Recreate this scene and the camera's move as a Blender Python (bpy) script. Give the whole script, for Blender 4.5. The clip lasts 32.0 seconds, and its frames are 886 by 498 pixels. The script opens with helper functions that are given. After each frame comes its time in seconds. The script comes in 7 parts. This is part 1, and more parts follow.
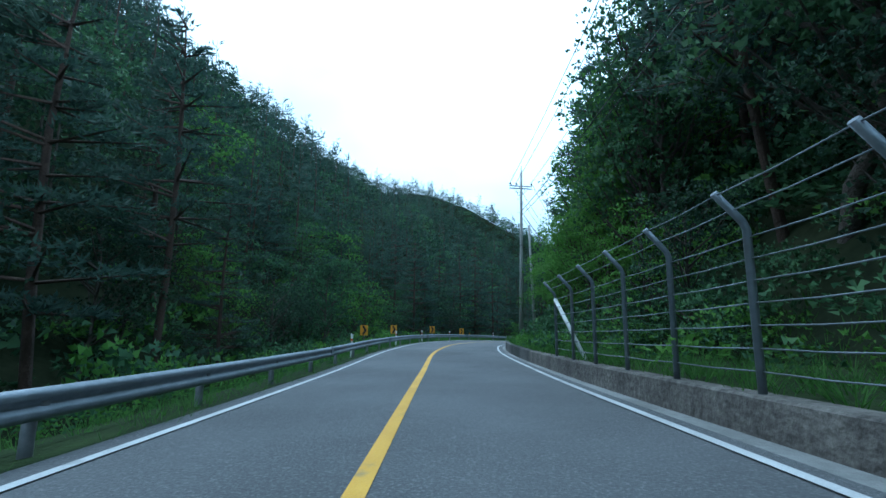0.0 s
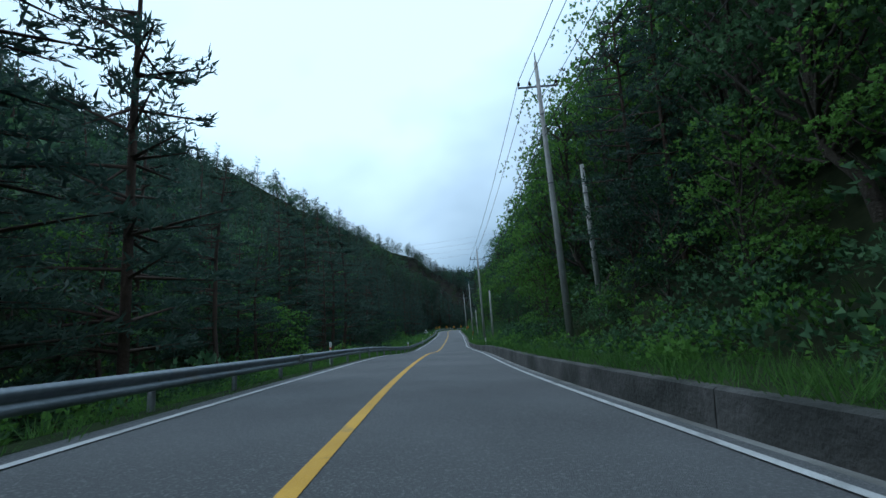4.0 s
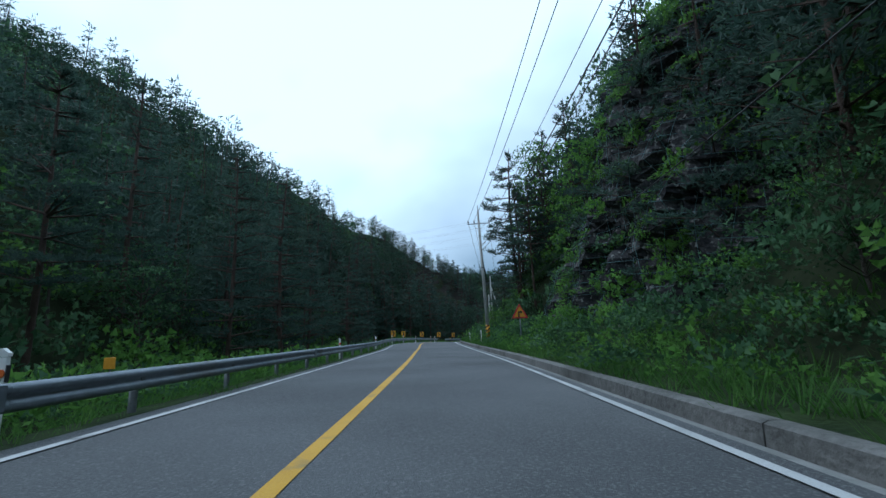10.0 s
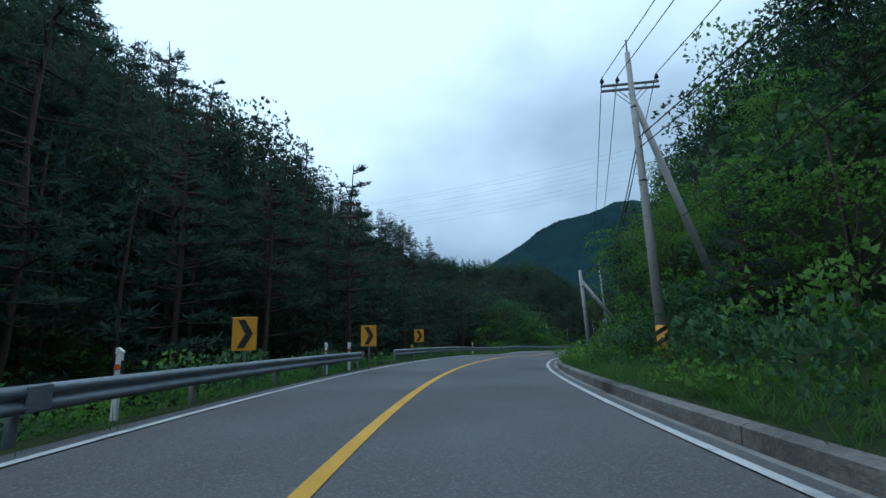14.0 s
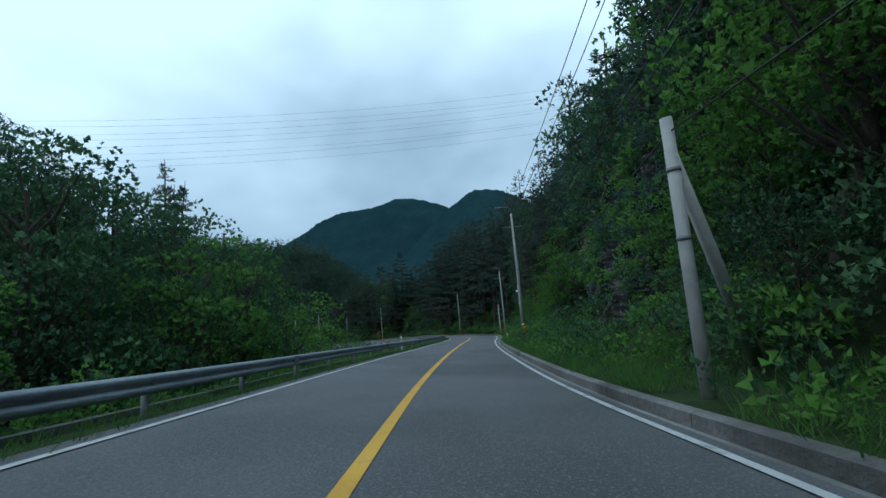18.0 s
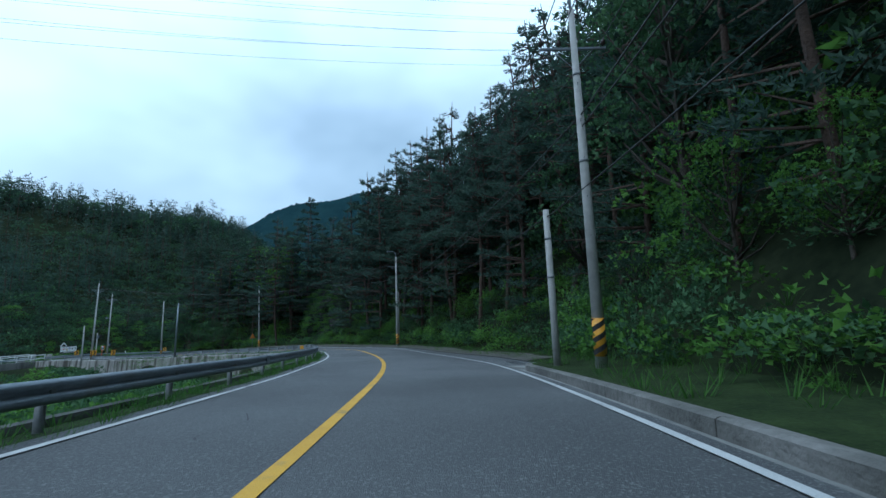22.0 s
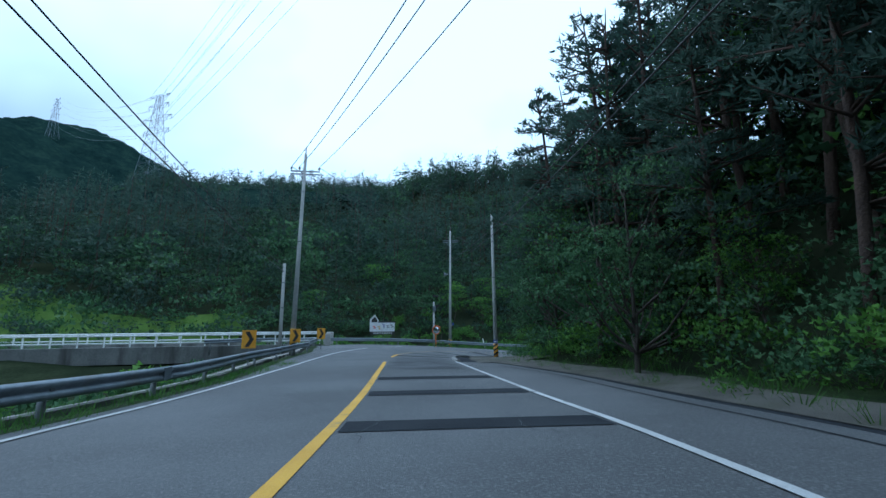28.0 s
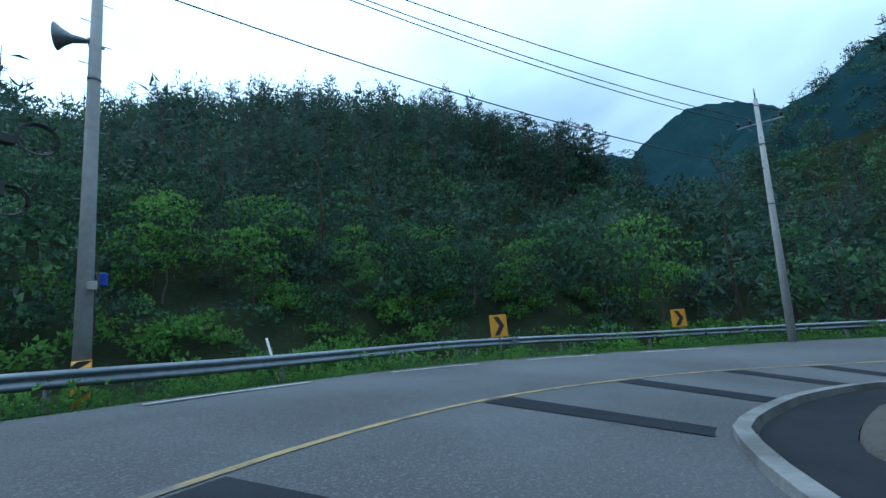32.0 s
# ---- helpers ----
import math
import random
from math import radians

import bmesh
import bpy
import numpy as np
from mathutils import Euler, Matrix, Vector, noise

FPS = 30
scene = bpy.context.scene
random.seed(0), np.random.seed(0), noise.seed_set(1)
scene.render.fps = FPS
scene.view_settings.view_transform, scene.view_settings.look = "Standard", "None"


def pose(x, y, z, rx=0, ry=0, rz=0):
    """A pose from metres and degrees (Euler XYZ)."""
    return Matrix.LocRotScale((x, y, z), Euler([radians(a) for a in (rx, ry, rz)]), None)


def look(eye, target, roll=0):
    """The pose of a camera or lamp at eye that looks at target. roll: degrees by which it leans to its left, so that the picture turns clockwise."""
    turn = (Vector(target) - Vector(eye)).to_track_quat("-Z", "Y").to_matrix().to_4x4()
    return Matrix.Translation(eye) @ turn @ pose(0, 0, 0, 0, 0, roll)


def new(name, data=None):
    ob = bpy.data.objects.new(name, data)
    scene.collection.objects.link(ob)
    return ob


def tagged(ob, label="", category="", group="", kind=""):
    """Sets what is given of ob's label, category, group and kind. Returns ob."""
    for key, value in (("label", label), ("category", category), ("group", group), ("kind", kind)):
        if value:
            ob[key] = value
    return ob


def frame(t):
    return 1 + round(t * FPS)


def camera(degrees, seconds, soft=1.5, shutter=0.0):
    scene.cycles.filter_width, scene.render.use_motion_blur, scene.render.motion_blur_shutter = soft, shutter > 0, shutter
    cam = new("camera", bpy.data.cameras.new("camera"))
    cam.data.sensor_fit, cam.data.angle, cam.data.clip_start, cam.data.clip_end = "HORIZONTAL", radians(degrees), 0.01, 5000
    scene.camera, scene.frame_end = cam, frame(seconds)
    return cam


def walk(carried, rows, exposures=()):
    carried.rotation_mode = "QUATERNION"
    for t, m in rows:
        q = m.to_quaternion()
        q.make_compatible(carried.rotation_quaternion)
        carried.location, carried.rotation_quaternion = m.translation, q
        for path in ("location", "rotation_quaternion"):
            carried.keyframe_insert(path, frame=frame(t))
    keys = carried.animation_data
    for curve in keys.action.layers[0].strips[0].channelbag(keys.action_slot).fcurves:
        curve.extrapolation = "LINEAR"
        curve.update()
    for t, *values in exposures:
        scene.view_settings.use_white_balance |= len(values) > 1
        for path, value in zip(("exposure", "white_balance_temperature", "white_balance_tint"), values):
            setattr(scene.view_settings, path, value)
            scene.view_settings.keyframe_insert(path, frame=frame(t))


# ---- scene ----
# ---- camera ----
cam = camera(94.3, 32.0)
ROWS = [
    (0.0, pose(0.0, 0.0, 1.12, 98.3, -0.49, -0.07)),
    (0.5, pose(0.118, 7.848, 0.637, 98.31, -0.07, -0.92)),
    (1.0, pose(0.236, 15.585, 0.19, 98.51, 0.35, -2.37)),
    (1.5, pose(0.664, 23.146, -0.122, 98.61, 0.75, -5.15)),
    (2.0, pose(1.611, 30.021, -0.425, 98.57, 1.29, -9.51)),
    (2.5, pose(3.132, 37.228, -0.831, 98.65, 1.56, -14.93)),
    (3.0, pose(5.12, 44.073, -1.287, 98.46, 2.42, -20.27)),
    (3.5, pose(7.994, 50.822, -1.801, 98.54, 3.15, -24.82)),
    (5.5, pose(21.027, 77.042, -3.76, 98.01, 2.57, -30.94)),
    (6.0, pose(24.67, 83.403, -4.226, 97.71, 2.16, -30.89)),
    (6.5, pose(28.386, 89.904, -4.919, 97.82, 1.54, -30.78)),
    (7.0, pose(32.343, 96.834, -5.544, 97.92, 1.54, -30.78)),
    (7.5, pose(36.337, 103.863, -6.028, 98.02, 2.04, -30.71)),
    (8.0, pose(40.230, 110.973, -6.63, 98.32, 2.53, -30.64)),
    (8.5, pose(44.326, 118.269, -7.32, 99.13, 2.62, -30.53)),
    (9.0, pose(48.274, 125.266, -7.431, 100.13, 2.49, -30.34)),
    (9.5, pose(52.306, 132.214, -7.548, 100.54, 2.26, -30.17)),
    (10.0, pose(56.222, 139.25, -7.781, 100.54, 2.26, -30.17)),
    (10.5, pose(60.07, 146.164, -7.91, 100.45, 1.84, -30.03)),
    (11.0, pose(63.854, 152.973, -8.055, 100.55, 1.53, -29.97)),
    (11.5, pose(67.464, 159.723, -8.09, 100.66, 1.4, -29.79)),
    (12.0, pose(71.082, 166.509, -8.37, 100.46, 1.3, -29.8)),
    (12.5, pose(74.628, 173.154, -8.421, 100.23, 0.99, -30.45)),
    (13.0, pose(78.132, 179.252, -8.553, 100.06, 1.0, -31.97)),
    (13.5, pose(81.72, 185.013, -8.731, 100.22, 1.5, -34.83)),
    (15.5, pose(99.885, 204.775, -9.918, 98.8, 2.7, -51.0)),
    (16.0, pose(105.379, 208.894, -10.334, 98.7, 3.1, -55.4)),
    (16.5, pose(111.425, 212.656, -10.75, 98.3, 3.2, -58.6)),
    (17.0, pose(117.764, 216.385, -11.374, 98.1, 3.7, -61.6)),
    (17.5, pose(124.069, 219.822, -11.79, 98.1, 4.1, -65.2)),
    (18.0, pose(130.309, 222.674, -12.206, 98.1, 4.6, -68.2)),
    (18.5, pose(137.101, 225.168, -12.83, 98.1, 4.8, -70.3)),
    (19.0, pose(144.048, 227.813, -13.246, 98.3, 4.7, -71.8)),
    (19.5, pose(150.955, 230.197, -13.662, 98.7, 4.4, -73.1)),
    (20.0, pose(157.993, 232.418, -14.286, 98.9, 3.8, -74.3)),
    (20.5, pose(164.938, 234.250, -14.494, 98.9, 3.1, -75.4)),
    (21.0, pose(172.060, 236.067, -14.91, 98.9, 2.6, -75.8)),
    (21.5, pose(179.084, 237.923, -15.326, 98.8, 2.2, -75.1)),
    (22.0, pose(185.81, 239.833, -15.742, 98.7, 2.0, -73.6)),
    (22.5, pose(192.732, 242.164, -16.158, 98.5, 2.0, -70.9)),
    (23.0, pose(199.069, 244.562, -16.574, 98.7, 2.2, -67.5)),
    (23.5, pose(205.471, 247.543, -16.99, 98.8, 2.6, -63.5)),
    (24.0, pose(211.322, 250.883, -17.406, 98.9, 2.9, -59.1)),
    (24.5, pose(217.075, 254.678, -17.614, 99.0, 3.0, -54.3)),
    (26.5, pose(233.532, 273.404, -18.862, 99.9, 0.9, -30.9)),
    (27.0, pose(236.071, 278.891, -19.07, 99.8, 0.5, -24.4)),
    (27.5, pose(238.189, 284.574, -19.278, 99.8, 0.2, -18.9)),
    (28.0, pose(239.526, 289.9, -19.486, 99.5, 0.3, -15.3)),
    (28.5, pose(240.734, 295.388, -19.902, 99.1, 0.4, -13.6)),
    (29.0, pose(242.104, 301.007, -20.11, 98.9, 0.6, -13.2)),
    (29.5, pose(243.084, 305.781, -20.318, 98.8, 0.8, -13.9)),
    (30.0, pose(244.03, 310.263, -20.526, 98.3, 1.5, -15.6)),
    (30.5, pose(245.366, 314.257, -20.734, 97.8, 2.6, -19.3)),
    (31.0, pose(246.832, 318.088, -20.942, 97.8, 3.8, -25.8)),
    (31.5, pose(248.979, 321.4, -21.358, 98.1, 4.8, -35.2)),
    (32.0, pose(251.646, 324.06, -21.566, 98.4, 5.4, -46.9)),
]
EXPOSURES = [(0, 0.4, 4820, 0), (1, 0.24, 4880, 1), (2, 0.02, 5080, 2), (3, -0.3, 5320, 4), (6, -0.23, 5320, 8), (9, -0.18, 5320, 8), (13, -0.28, 5320, 8), (16, -0.4, 5360, 4), (20, -0.34, 5320, 3), (22, -0.12, 5130, 5), (24, -0.05, 5050, 6), (27, -0.03, 4950, 6), (30, -0.03, 4950, 6), (32, 0.12, 4950, 5)]
walk(cam, ROWS, EXPOSURES)

# ---- light ----
world = bpy.data.worlds.new("overcast_sky")
scene.world = world
world.use_nodes = True
wn, wl = world.node_tree.nodes, world.node_tree.links
wn.clear()
w_out = wn.new("ShaderNodeOutputWorld")
w_bg = wn.new("ShaderNodeBackground")
w_sky = wn.new("ShaderNodeTexSky")
w_sky.sky_type = "NISHITA"
w_sky.sun_disc = False
w_sky.sun_elevation, w_sky.sun_rotation = radians(53), radians(-53)
w_sky.dust_density, w_sky.air_density = 3.0, 1.2
w_dim = wn.new("ShaderNodeMix")
w_dim.data_type, w_dim.blend_type = "RGBA", "MULTIPLY"
w_dim.inputs[0].default_value = 1.0
w_dim.inputs[7].default_value = (0.1, 0.1, 0.1, 1)
w_co = wn.new("ShaderNodeTexCoord")
w_map = wn.new("ShaderNodeMapping")
w_map.inputs["Scale"].default_value = (1.0, 1.0, 1.5)
w_n1 = wn.new("ShaderNodeTexNoise")
w_n1.inputs["Scale"].default_value, w_n1.inputs["Detail"].default_value = 1.35, 4.0
w_n1.inputs["Roughness"].default_value, w_n1.inputs["Distortion"].default_value = 0.5, 0.1
w_ramp = wn.new("ShaderNodeValToRGB")
w_ramp.color_ramp.elements[0].position, w_ramp.color_ramp.elements[0].color = 0.32, (0.28, 0.40, 0.50, 1)
w_ramp.color_ramp.elements[1].position, w_ramp.color_ramp.elements[1].color = 0.80, (1.26, 1.46, 1.54, 1)
w_sep = wn.new("ShaderNodeSeparateXYZ")
w_up = wn.new("ShaderNodeMapRange")
w_up.inputs["From Min"].default_value, w_up.inputs["From Max"].default_value = 0.03, 0.62
w_up.inputs["To Min"].default_value, w_up.inputs["To Max"].default_value = -0.22, 0.34
w_add = wn.new("ShaderNodeMath")
w_add.operation = "ADD"
w_mix = wn.new("ShaderNodeMix")
w_mix.data_type = "RGBA"
w_mix.inputs[0].default_value = 0.92
wl.new(w_co.outputs["Generated"], w_map.inputs["Vector"])
wl.new(w_map.outputs["Vector"], w_n1.inputs["Vector"])
wl.new(w_co.outputs["Generated"], w_sep.inputs[0])
wl.new(w_sep.outputs["Z"], w_up.inputs["Value"])
wl.new(w_n1.outputs["Fac"], w_add.inputs[0])
wl.new(w_up.outputs["Result"], w_add.inputs[1])
wl.new(w_add.outputs[0], w_ramp.inputs["Fac"])
wl.new(w_sky.outputs[0], w_dim.inputs[6])
wl.new(w_dim.outputs[2], w_mix.inputs[6])
wl.new(w_ramp.outputs["Color"], w_mix.inputs[7])
wl.new(w_mix.outputs[2], w_bg.inputs["Color"])
w_bg.inputs["Strength"].default_value = 1.0
wl.new(w_bg.outputs[0], w_out.inputs["Surface"])
sun = new("sun", bpy.data.lights.new("sun", "SUN"))
sun.data.energy, sun.data.angle, sun.data.color = 0.9, radians(40), (1.0, 0.97, 0.92)
sun.matrix_world = look((-60, 45, 100), (0, 0, 0))

# ---- materials ----
def material(name, colors, rough=0.8, scale=1.0, bump=0.0, bump_scale=20.0, metal=0.0, island=0.0, fine=12.0, patch=None, spread=(0.35, 0.65), sheen=None, streak=1.0):
    """A surface with colour varying at two scales. colors: dark, light; patch: (colour, scale, low, high)."""
    m = bpy.data.materials.new(name)
    m.use_nodes = True
    n, l = m.node_tree.nodes, m.node_tree.links
    p = n["Principled BSDF"]
    geo = n.new("ShaderNodeNewGeometry")
    big = n.new("ShaderNodeTexNoise")
    big.inputs["Scale"].default_value, big.inputs["Detail"].default_value = scale, 6.0
    small = n.new("ShaderNodeTexNoise")
    small.inputs["Scale"].default_value, small.inputs["Detail"].default_value = scale * fine, 3.0
    l.new(geo.outputs["Position"], big.inputs["Vector"])
    l.new(geo.outputs["Position"], small.inputs["Vector"])
    blend = n.new("ShaderNodeMix")
    blend.inputs[0].default_value = 0.4
    l.new(big.outputs["Fac"], blend.inputs[2])
    l.new(small.outputs["Fac"], blend.inputs[3])
    fac = blend.outputs[0]
    if island:
        isl = n.new("ShaderNodeMix")
        isl.inputs[0].default_value = island
        l.new(fac, isl.inputs[2])
        l.new(geo.outputs["Random Per Island"], isl.inputs[3])
        fac = isl.outputs[0]
    ramp = n.new("ShaderNodeValToRGB")
    a, b = ramp.color_ramp.elements
    a.position, b.position = spread
    a.color, b.color = (*colors[0], 1), (*colors[-1], 1)
    for k, c in enumerate(colors[1:-1]):
        e = ramp.color_ramp.elements.new(spread[0] + (spread[1] - spread[0]) * (k + 1) / (len(colors) - 1))
        e.color = (*c, 1)
    l.new(fac, ramp.inputs["Fac"])
    out = ramp.outputs["Color"]
    if patch:
        col, sc, lo, hi = patch
        pn = n.new("ShaderNodeTexNoise")
        pn.inputs["Scale"].default_value, pn.inputs["Detail"].default_value = sc, 8.0
        sq = n.new("ShaderNodeVectorMath")
        sq.operation = "MULTIPLY"
        sq.inputs[1].default_value = (1.0, 1.0, streak)
        l.new(geo.outputs["Position"], sq.inputs[0])
        l.new(sq.outputs[0], pn.inputs["Vector"])
        mr = n.new("ShaderNodeMapRange")
        mr.inputs["From Min"].default_value, mr.inputs["From Max"].default_value = lo, hi
        l.new(pn.outputs["Fac"], mr.inputs["Value"])
        pm = n.new("ShaderNodeMix")
        pm.data_type = "RGBA"
        pm.inputs[7].default_value = (*col, 1)
        l.new(mr.outputs["Result"], pm.inputs[0])
        l.new(out, pm.inputs[6])
        out = pm.outputs[2]
    l.new(out, p.inputs["Base Color"])
    p.inputs["Roughness"].default_value, p.inputs["Metallic"].default_value = rough, metal
    if sheen is not None:
        p.inputs["Specular IOR Level"].default_value = sheen
    if bump:
        bn = n.new("ShaderNodeTexNoise")
        bn.inputs["Scale"].default_value, bn.inputs["Detail"].default_value = bump_scale, 5.0
        l.new(geo.outputs["Position"], bn.inputs["Vector"])
        bp = n.new("ShaderNodeBump")
        bp.inputs["Strength"].default_value, bp.inputs["Distance"].default_value = min(1.0, bump), 0.05 * max(1.0, bump)
        l.new(bn.outputs["Fac"], bp.inputs["Height"])
        l.new(bp.outputs["Normal"], p.inputs["Normal"])
    return m


def leafy(name, dark, mid, light, thin=0.25):
    m = material(name, (dark, mid, light), rough=0.6, scale=0.13, fine=7.0, island=0.18, spread=(0.33, 0.66), sheen=0.12)
    n, l = m.node_tree.nodes, m.node_tree.links
    p = n["Principled BSDF"]
    tr = n.new("ShaderNodeBsdfTranslucent")
    mx = n.new("ShaderNodeMixShader")
    mx.inputs[0].default_value = thin
    col = p.inputs["Base Color"].links[0].from_socket
    l.new(col, tr.inputs["Color"])
    l.new(p.outputs[0], mx.inputs[1])
    l.new(tr.outputs[0], mx.inputs[2])
    l.new(mx.outputs[0], n["Material Output"].inputs["Surface"])
    return m


ASPHALT = material("asphalt", ((0.06, 0.0635, 0.068), (0.12, 0.126, 0.132)), 0.82, 0.25, 0.6, 70.0, fine=150.0, spread=(0.38, 0.62), patch=((0.065, 0.069, 0.073), 0.09, 0.52, 0.75))
TAR = material("fresh_asphalt", ((0.018, 0.021, 0.026), (0.034, 0.038, 0.044)), 0.95, 0.8, 0.3, 90.0, fine=60.0, sheen=0.15)
KERB = material("worn_kerb_concrete", ((0.085, 0.085, 0.08), (0.2, 0.195, 0.185)), 0.92, 0.8, 0.6, 16.0, patch=((0.045, 0.046, 0.04), 0.6, 0.5, 0.7))
SHOULDER = material("concrete_gutter", ((0.16, 0.165, 0.16), (0.27, 0.27, 0.26)), 0.9, 0.7, 0.4, 30.0, patch=((0.09, 0.09, 0.08), 0.6, 0.5, 0.7))
YELLOW = material("yellow_road_paint", ((0.50, 0.275, 0.02), (0.64, 0.37, 0.035)), 0.7, 1.2, 0.3, 80.0, fine=40.0, patch=((0.25, 0.2, 0.1), 2.2, 0.6, 0.75))
WHITE = material("white_road_paint", ((0.36, 0.37, 0.37), (0.56, 0.57, 0.57)), 0.7, 1.2, 0.3, 80.0, fine=40.0, patch=((0.2, 0.2, 0.2), 1.8, 0.58, 0.72))
WORN = material("worn_yellow_paint", ((0.22, 0.17, 0.08), (0.42, 0.31, 0.12)), 0.75, 1.5, 0.3, 80.0, fine=40.0, patch=((0.11, 0.11, 0.11), 2.5, 0.5, 0.68))
OLDTAR = material("old_patch_asphalt", ((0.05, 0.054, 0.06), (0.085, 0.09, 0.096)), 0.8, 0.6, 0.5, 70.0, fine=60.0, patch=((0.035, 0.038, 0.043), 0.8, 0.5, 0.6))
GRAVEL = material("sandy_gravel", ((0.06, 0.058, 0.05), (0.12, 0.115, 0.1)), 0.95, 0.8, 0.8, 40.0, fine=40.0, patch=((0.05, 0.055, 0.03), 0.6, 0.52, 0.7))
CONCRETE = material("weathered_concrete", ((0.038, 0.04, 0.039), (0.1, 0.1, 0.096)), 0.92, 0.6, 0.6, 14.0, patch=((0.022, 0.025, 0.022), 0.7, 0.42, 0.62))
STONE = material("wall_stone", ((0.05, 0.046, 0.042), (0.11, 0.102, 0.092), (0.18, 0.168, 0.15)), 0.9, 1.4, 0.9, 9.0, fine=8.0)
PALE = material("pale_concrete", ((0.28, 0.275, 0.26), (0.42, 0.41, 0.39)), 0.9, 0.35, 0.4, 12.0, patch=((0.12, 0.11, 0.095), 0.3, 0.5, 0.72))
DULL = material("dull_concrete", ((0.1, 0.105, 0.1), (0.19, 0.19, 0.18)), 0.92, 0.6, 0.4, 12.0, patch=((0.05, 0.05, 0.046), 0.8, 0.5, 0.68), streak=0.15)
STREAKED = material("streaked_concrete", ((0.24, 0.235, 0.22), (0.38, 0.37, 0.35)), 0.9, 0.5, 0.4, 12.0, patch=((0.07, 0.065, 0.055), 1.3, 0.46, 0.6), streak=0.09)
POLE = material("spun_concrete_pole", ((0.30, 0.30, 0.29), (0.44, 0.44, 0.43)), 0.85, 0.5, 0.3, 30.0)
STEEL = material("galvanised_steel", ((0.15, 0.175, 0.2), (0.25, 0.28, 0.31)), 0.52, 0.6, 0.15, 40.0, metal=0.65, patch=((0.18, 0.17, 0.16), 0.8, 0.58, 0.75))
DARKSTEEL = material("dark_galvanised_steel", ((0.12, 0.13, 0.14), (0.22, 0.23, 0.24)), 0.6, 1.0, metal=0.4)
WIRE = material("cable_rubber", ((0.012, 0.012, 0.013), (0.03, 0.03, 0.03)), 0.6, 1.0)
INSUL = material("brown_porcelain", ((0.03, 0.02, 0.018), (0.06, 0.045, 0.04)), 0.25, 4.0)
BLACK = material("black_paint", ((0.012, 0.012, 0.012), (0.03, 0.03, 0.03)), 0.6, 3.0)
AMBER = material("amber_sheeting", ((0.60, 0.27, 0.015), (0.72, 0.36, 0.03)), 0.5, 2.0)
ORANGE = material("orange_red_paint", ((0.55, 0.10, 0.02), (0.68, 0.15, 0.03)), 0.5, 2.0)
WPAINT = material("white_paint", ((0.62, 0.63, 0.63), (0.78, 0.79, 0.79)), 0.55, 1.5, patch=((0.4, 0.4, 0.38), 1.2, 0.6, 0.75))
BLUE = material("blue_plate", ((0.02, 0.05, 0.32), (0.03, 0.07, 0.4)), 0.5, 2.0)
GREEN = material("green_plate", ((0.02, 0.16, 0.08), (0.03, 0.22, 0.11)), 0.5, 2.0)
PURPLE = material("violet_blue_paint", ((0.08, 0.07, 0.3), (0.1, 0.09, 0.36)), 0.5, 2.0)
REDP = material("red_paint", ((0.5, 0.03, 0.04), (0.6, 0.05, 0.05)), 0.5, 2.0)
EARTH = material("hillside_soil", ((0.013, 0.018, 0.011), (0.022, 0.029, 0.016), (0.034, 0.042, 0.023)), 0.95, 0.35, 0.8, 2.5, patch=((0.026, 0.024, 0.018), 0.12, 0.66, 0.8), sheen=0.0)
VERGE = material("verge_soil", ((0.014, 0.024, 0.01), (0.036, 0.056, 0.02)), 0.95, 1.6, 0.8, 12.0, patch=((0.07, 0.066, 0.048), 0.5, 0.64, 0.78), sheen=0.1)
ROCK = material("dark_rock", ((0.016, 0.017, 0.02), (0.045, 0.045, 0.048), (0.115, 0.112, 0.11)), 0.88, 1.3, 1.0, 5.0, fine=7.0, spread=(0.38, 0.66), patch=((0.21, 0.21, 0.2), 4.5, 0.6, 0.66), sheen=0.2)
SPURROCK = material("spur_rock", ((0.014, 0.013, 0.013), (0.028, 0.026, 0.024), (0.05, 0.044, 0.04)), 0.95, 0.4, 1.2, 3.0, fine=9.0, patch=((0.022, 0.03, 0.016), 0.4, 0.5, 0.66), sheen=0.0)
TANROCK = material("tan_rock", ((0.055, 0.045, 0.037), (0.135, 0.11, 0.085), (0.25, 0.21, 0.155)), 0.9, 1.1, 1.0, 5.0, fine=8.0, patch=((0.03, 0.027, 0.025), 1.6, 0.57, 0.63))
BARK = material("grey_brown_bark", ((0.035, 0.03, 0.026), (0.09, 0.075, 0.06)), 0.95, 2.0, 0.9, 18.0)
PINEBARK = material("red_pine_bark", ((0.035, 0.024, 0.019), (0.085, 0.055, 0.04)), 0.95, 1.5, 0.9, 14.0)
LEAF = leafy("broad_leaves", (0.036, 0.082, 0.044), (0.062, 0.13, 0.06), (0.105, 0.192, 0.08), 0.38)
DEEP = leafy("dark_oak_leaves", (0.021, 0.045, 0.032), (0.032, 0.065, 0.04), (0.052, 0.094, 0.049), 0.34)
BRIGHT = leafy("young_leaves", (0.075, 0.17, 0.035), (0.11, 0.235, 0.045), (0.16, 0.31, 0.06), 0.48)
NEEDLE = leafy("pine_needles", (0.031, 0.06, 0.05), (0.047, 0.085, 0.065), (0.072, 0.114, 0.08), 0.46)
FIELD = material("field_grass", ((0.055, 0.1, 0.022), (0.1, 0.155, 0.038)), 0.95, 0.2, 0.6, 3.0, sheen=0.0)
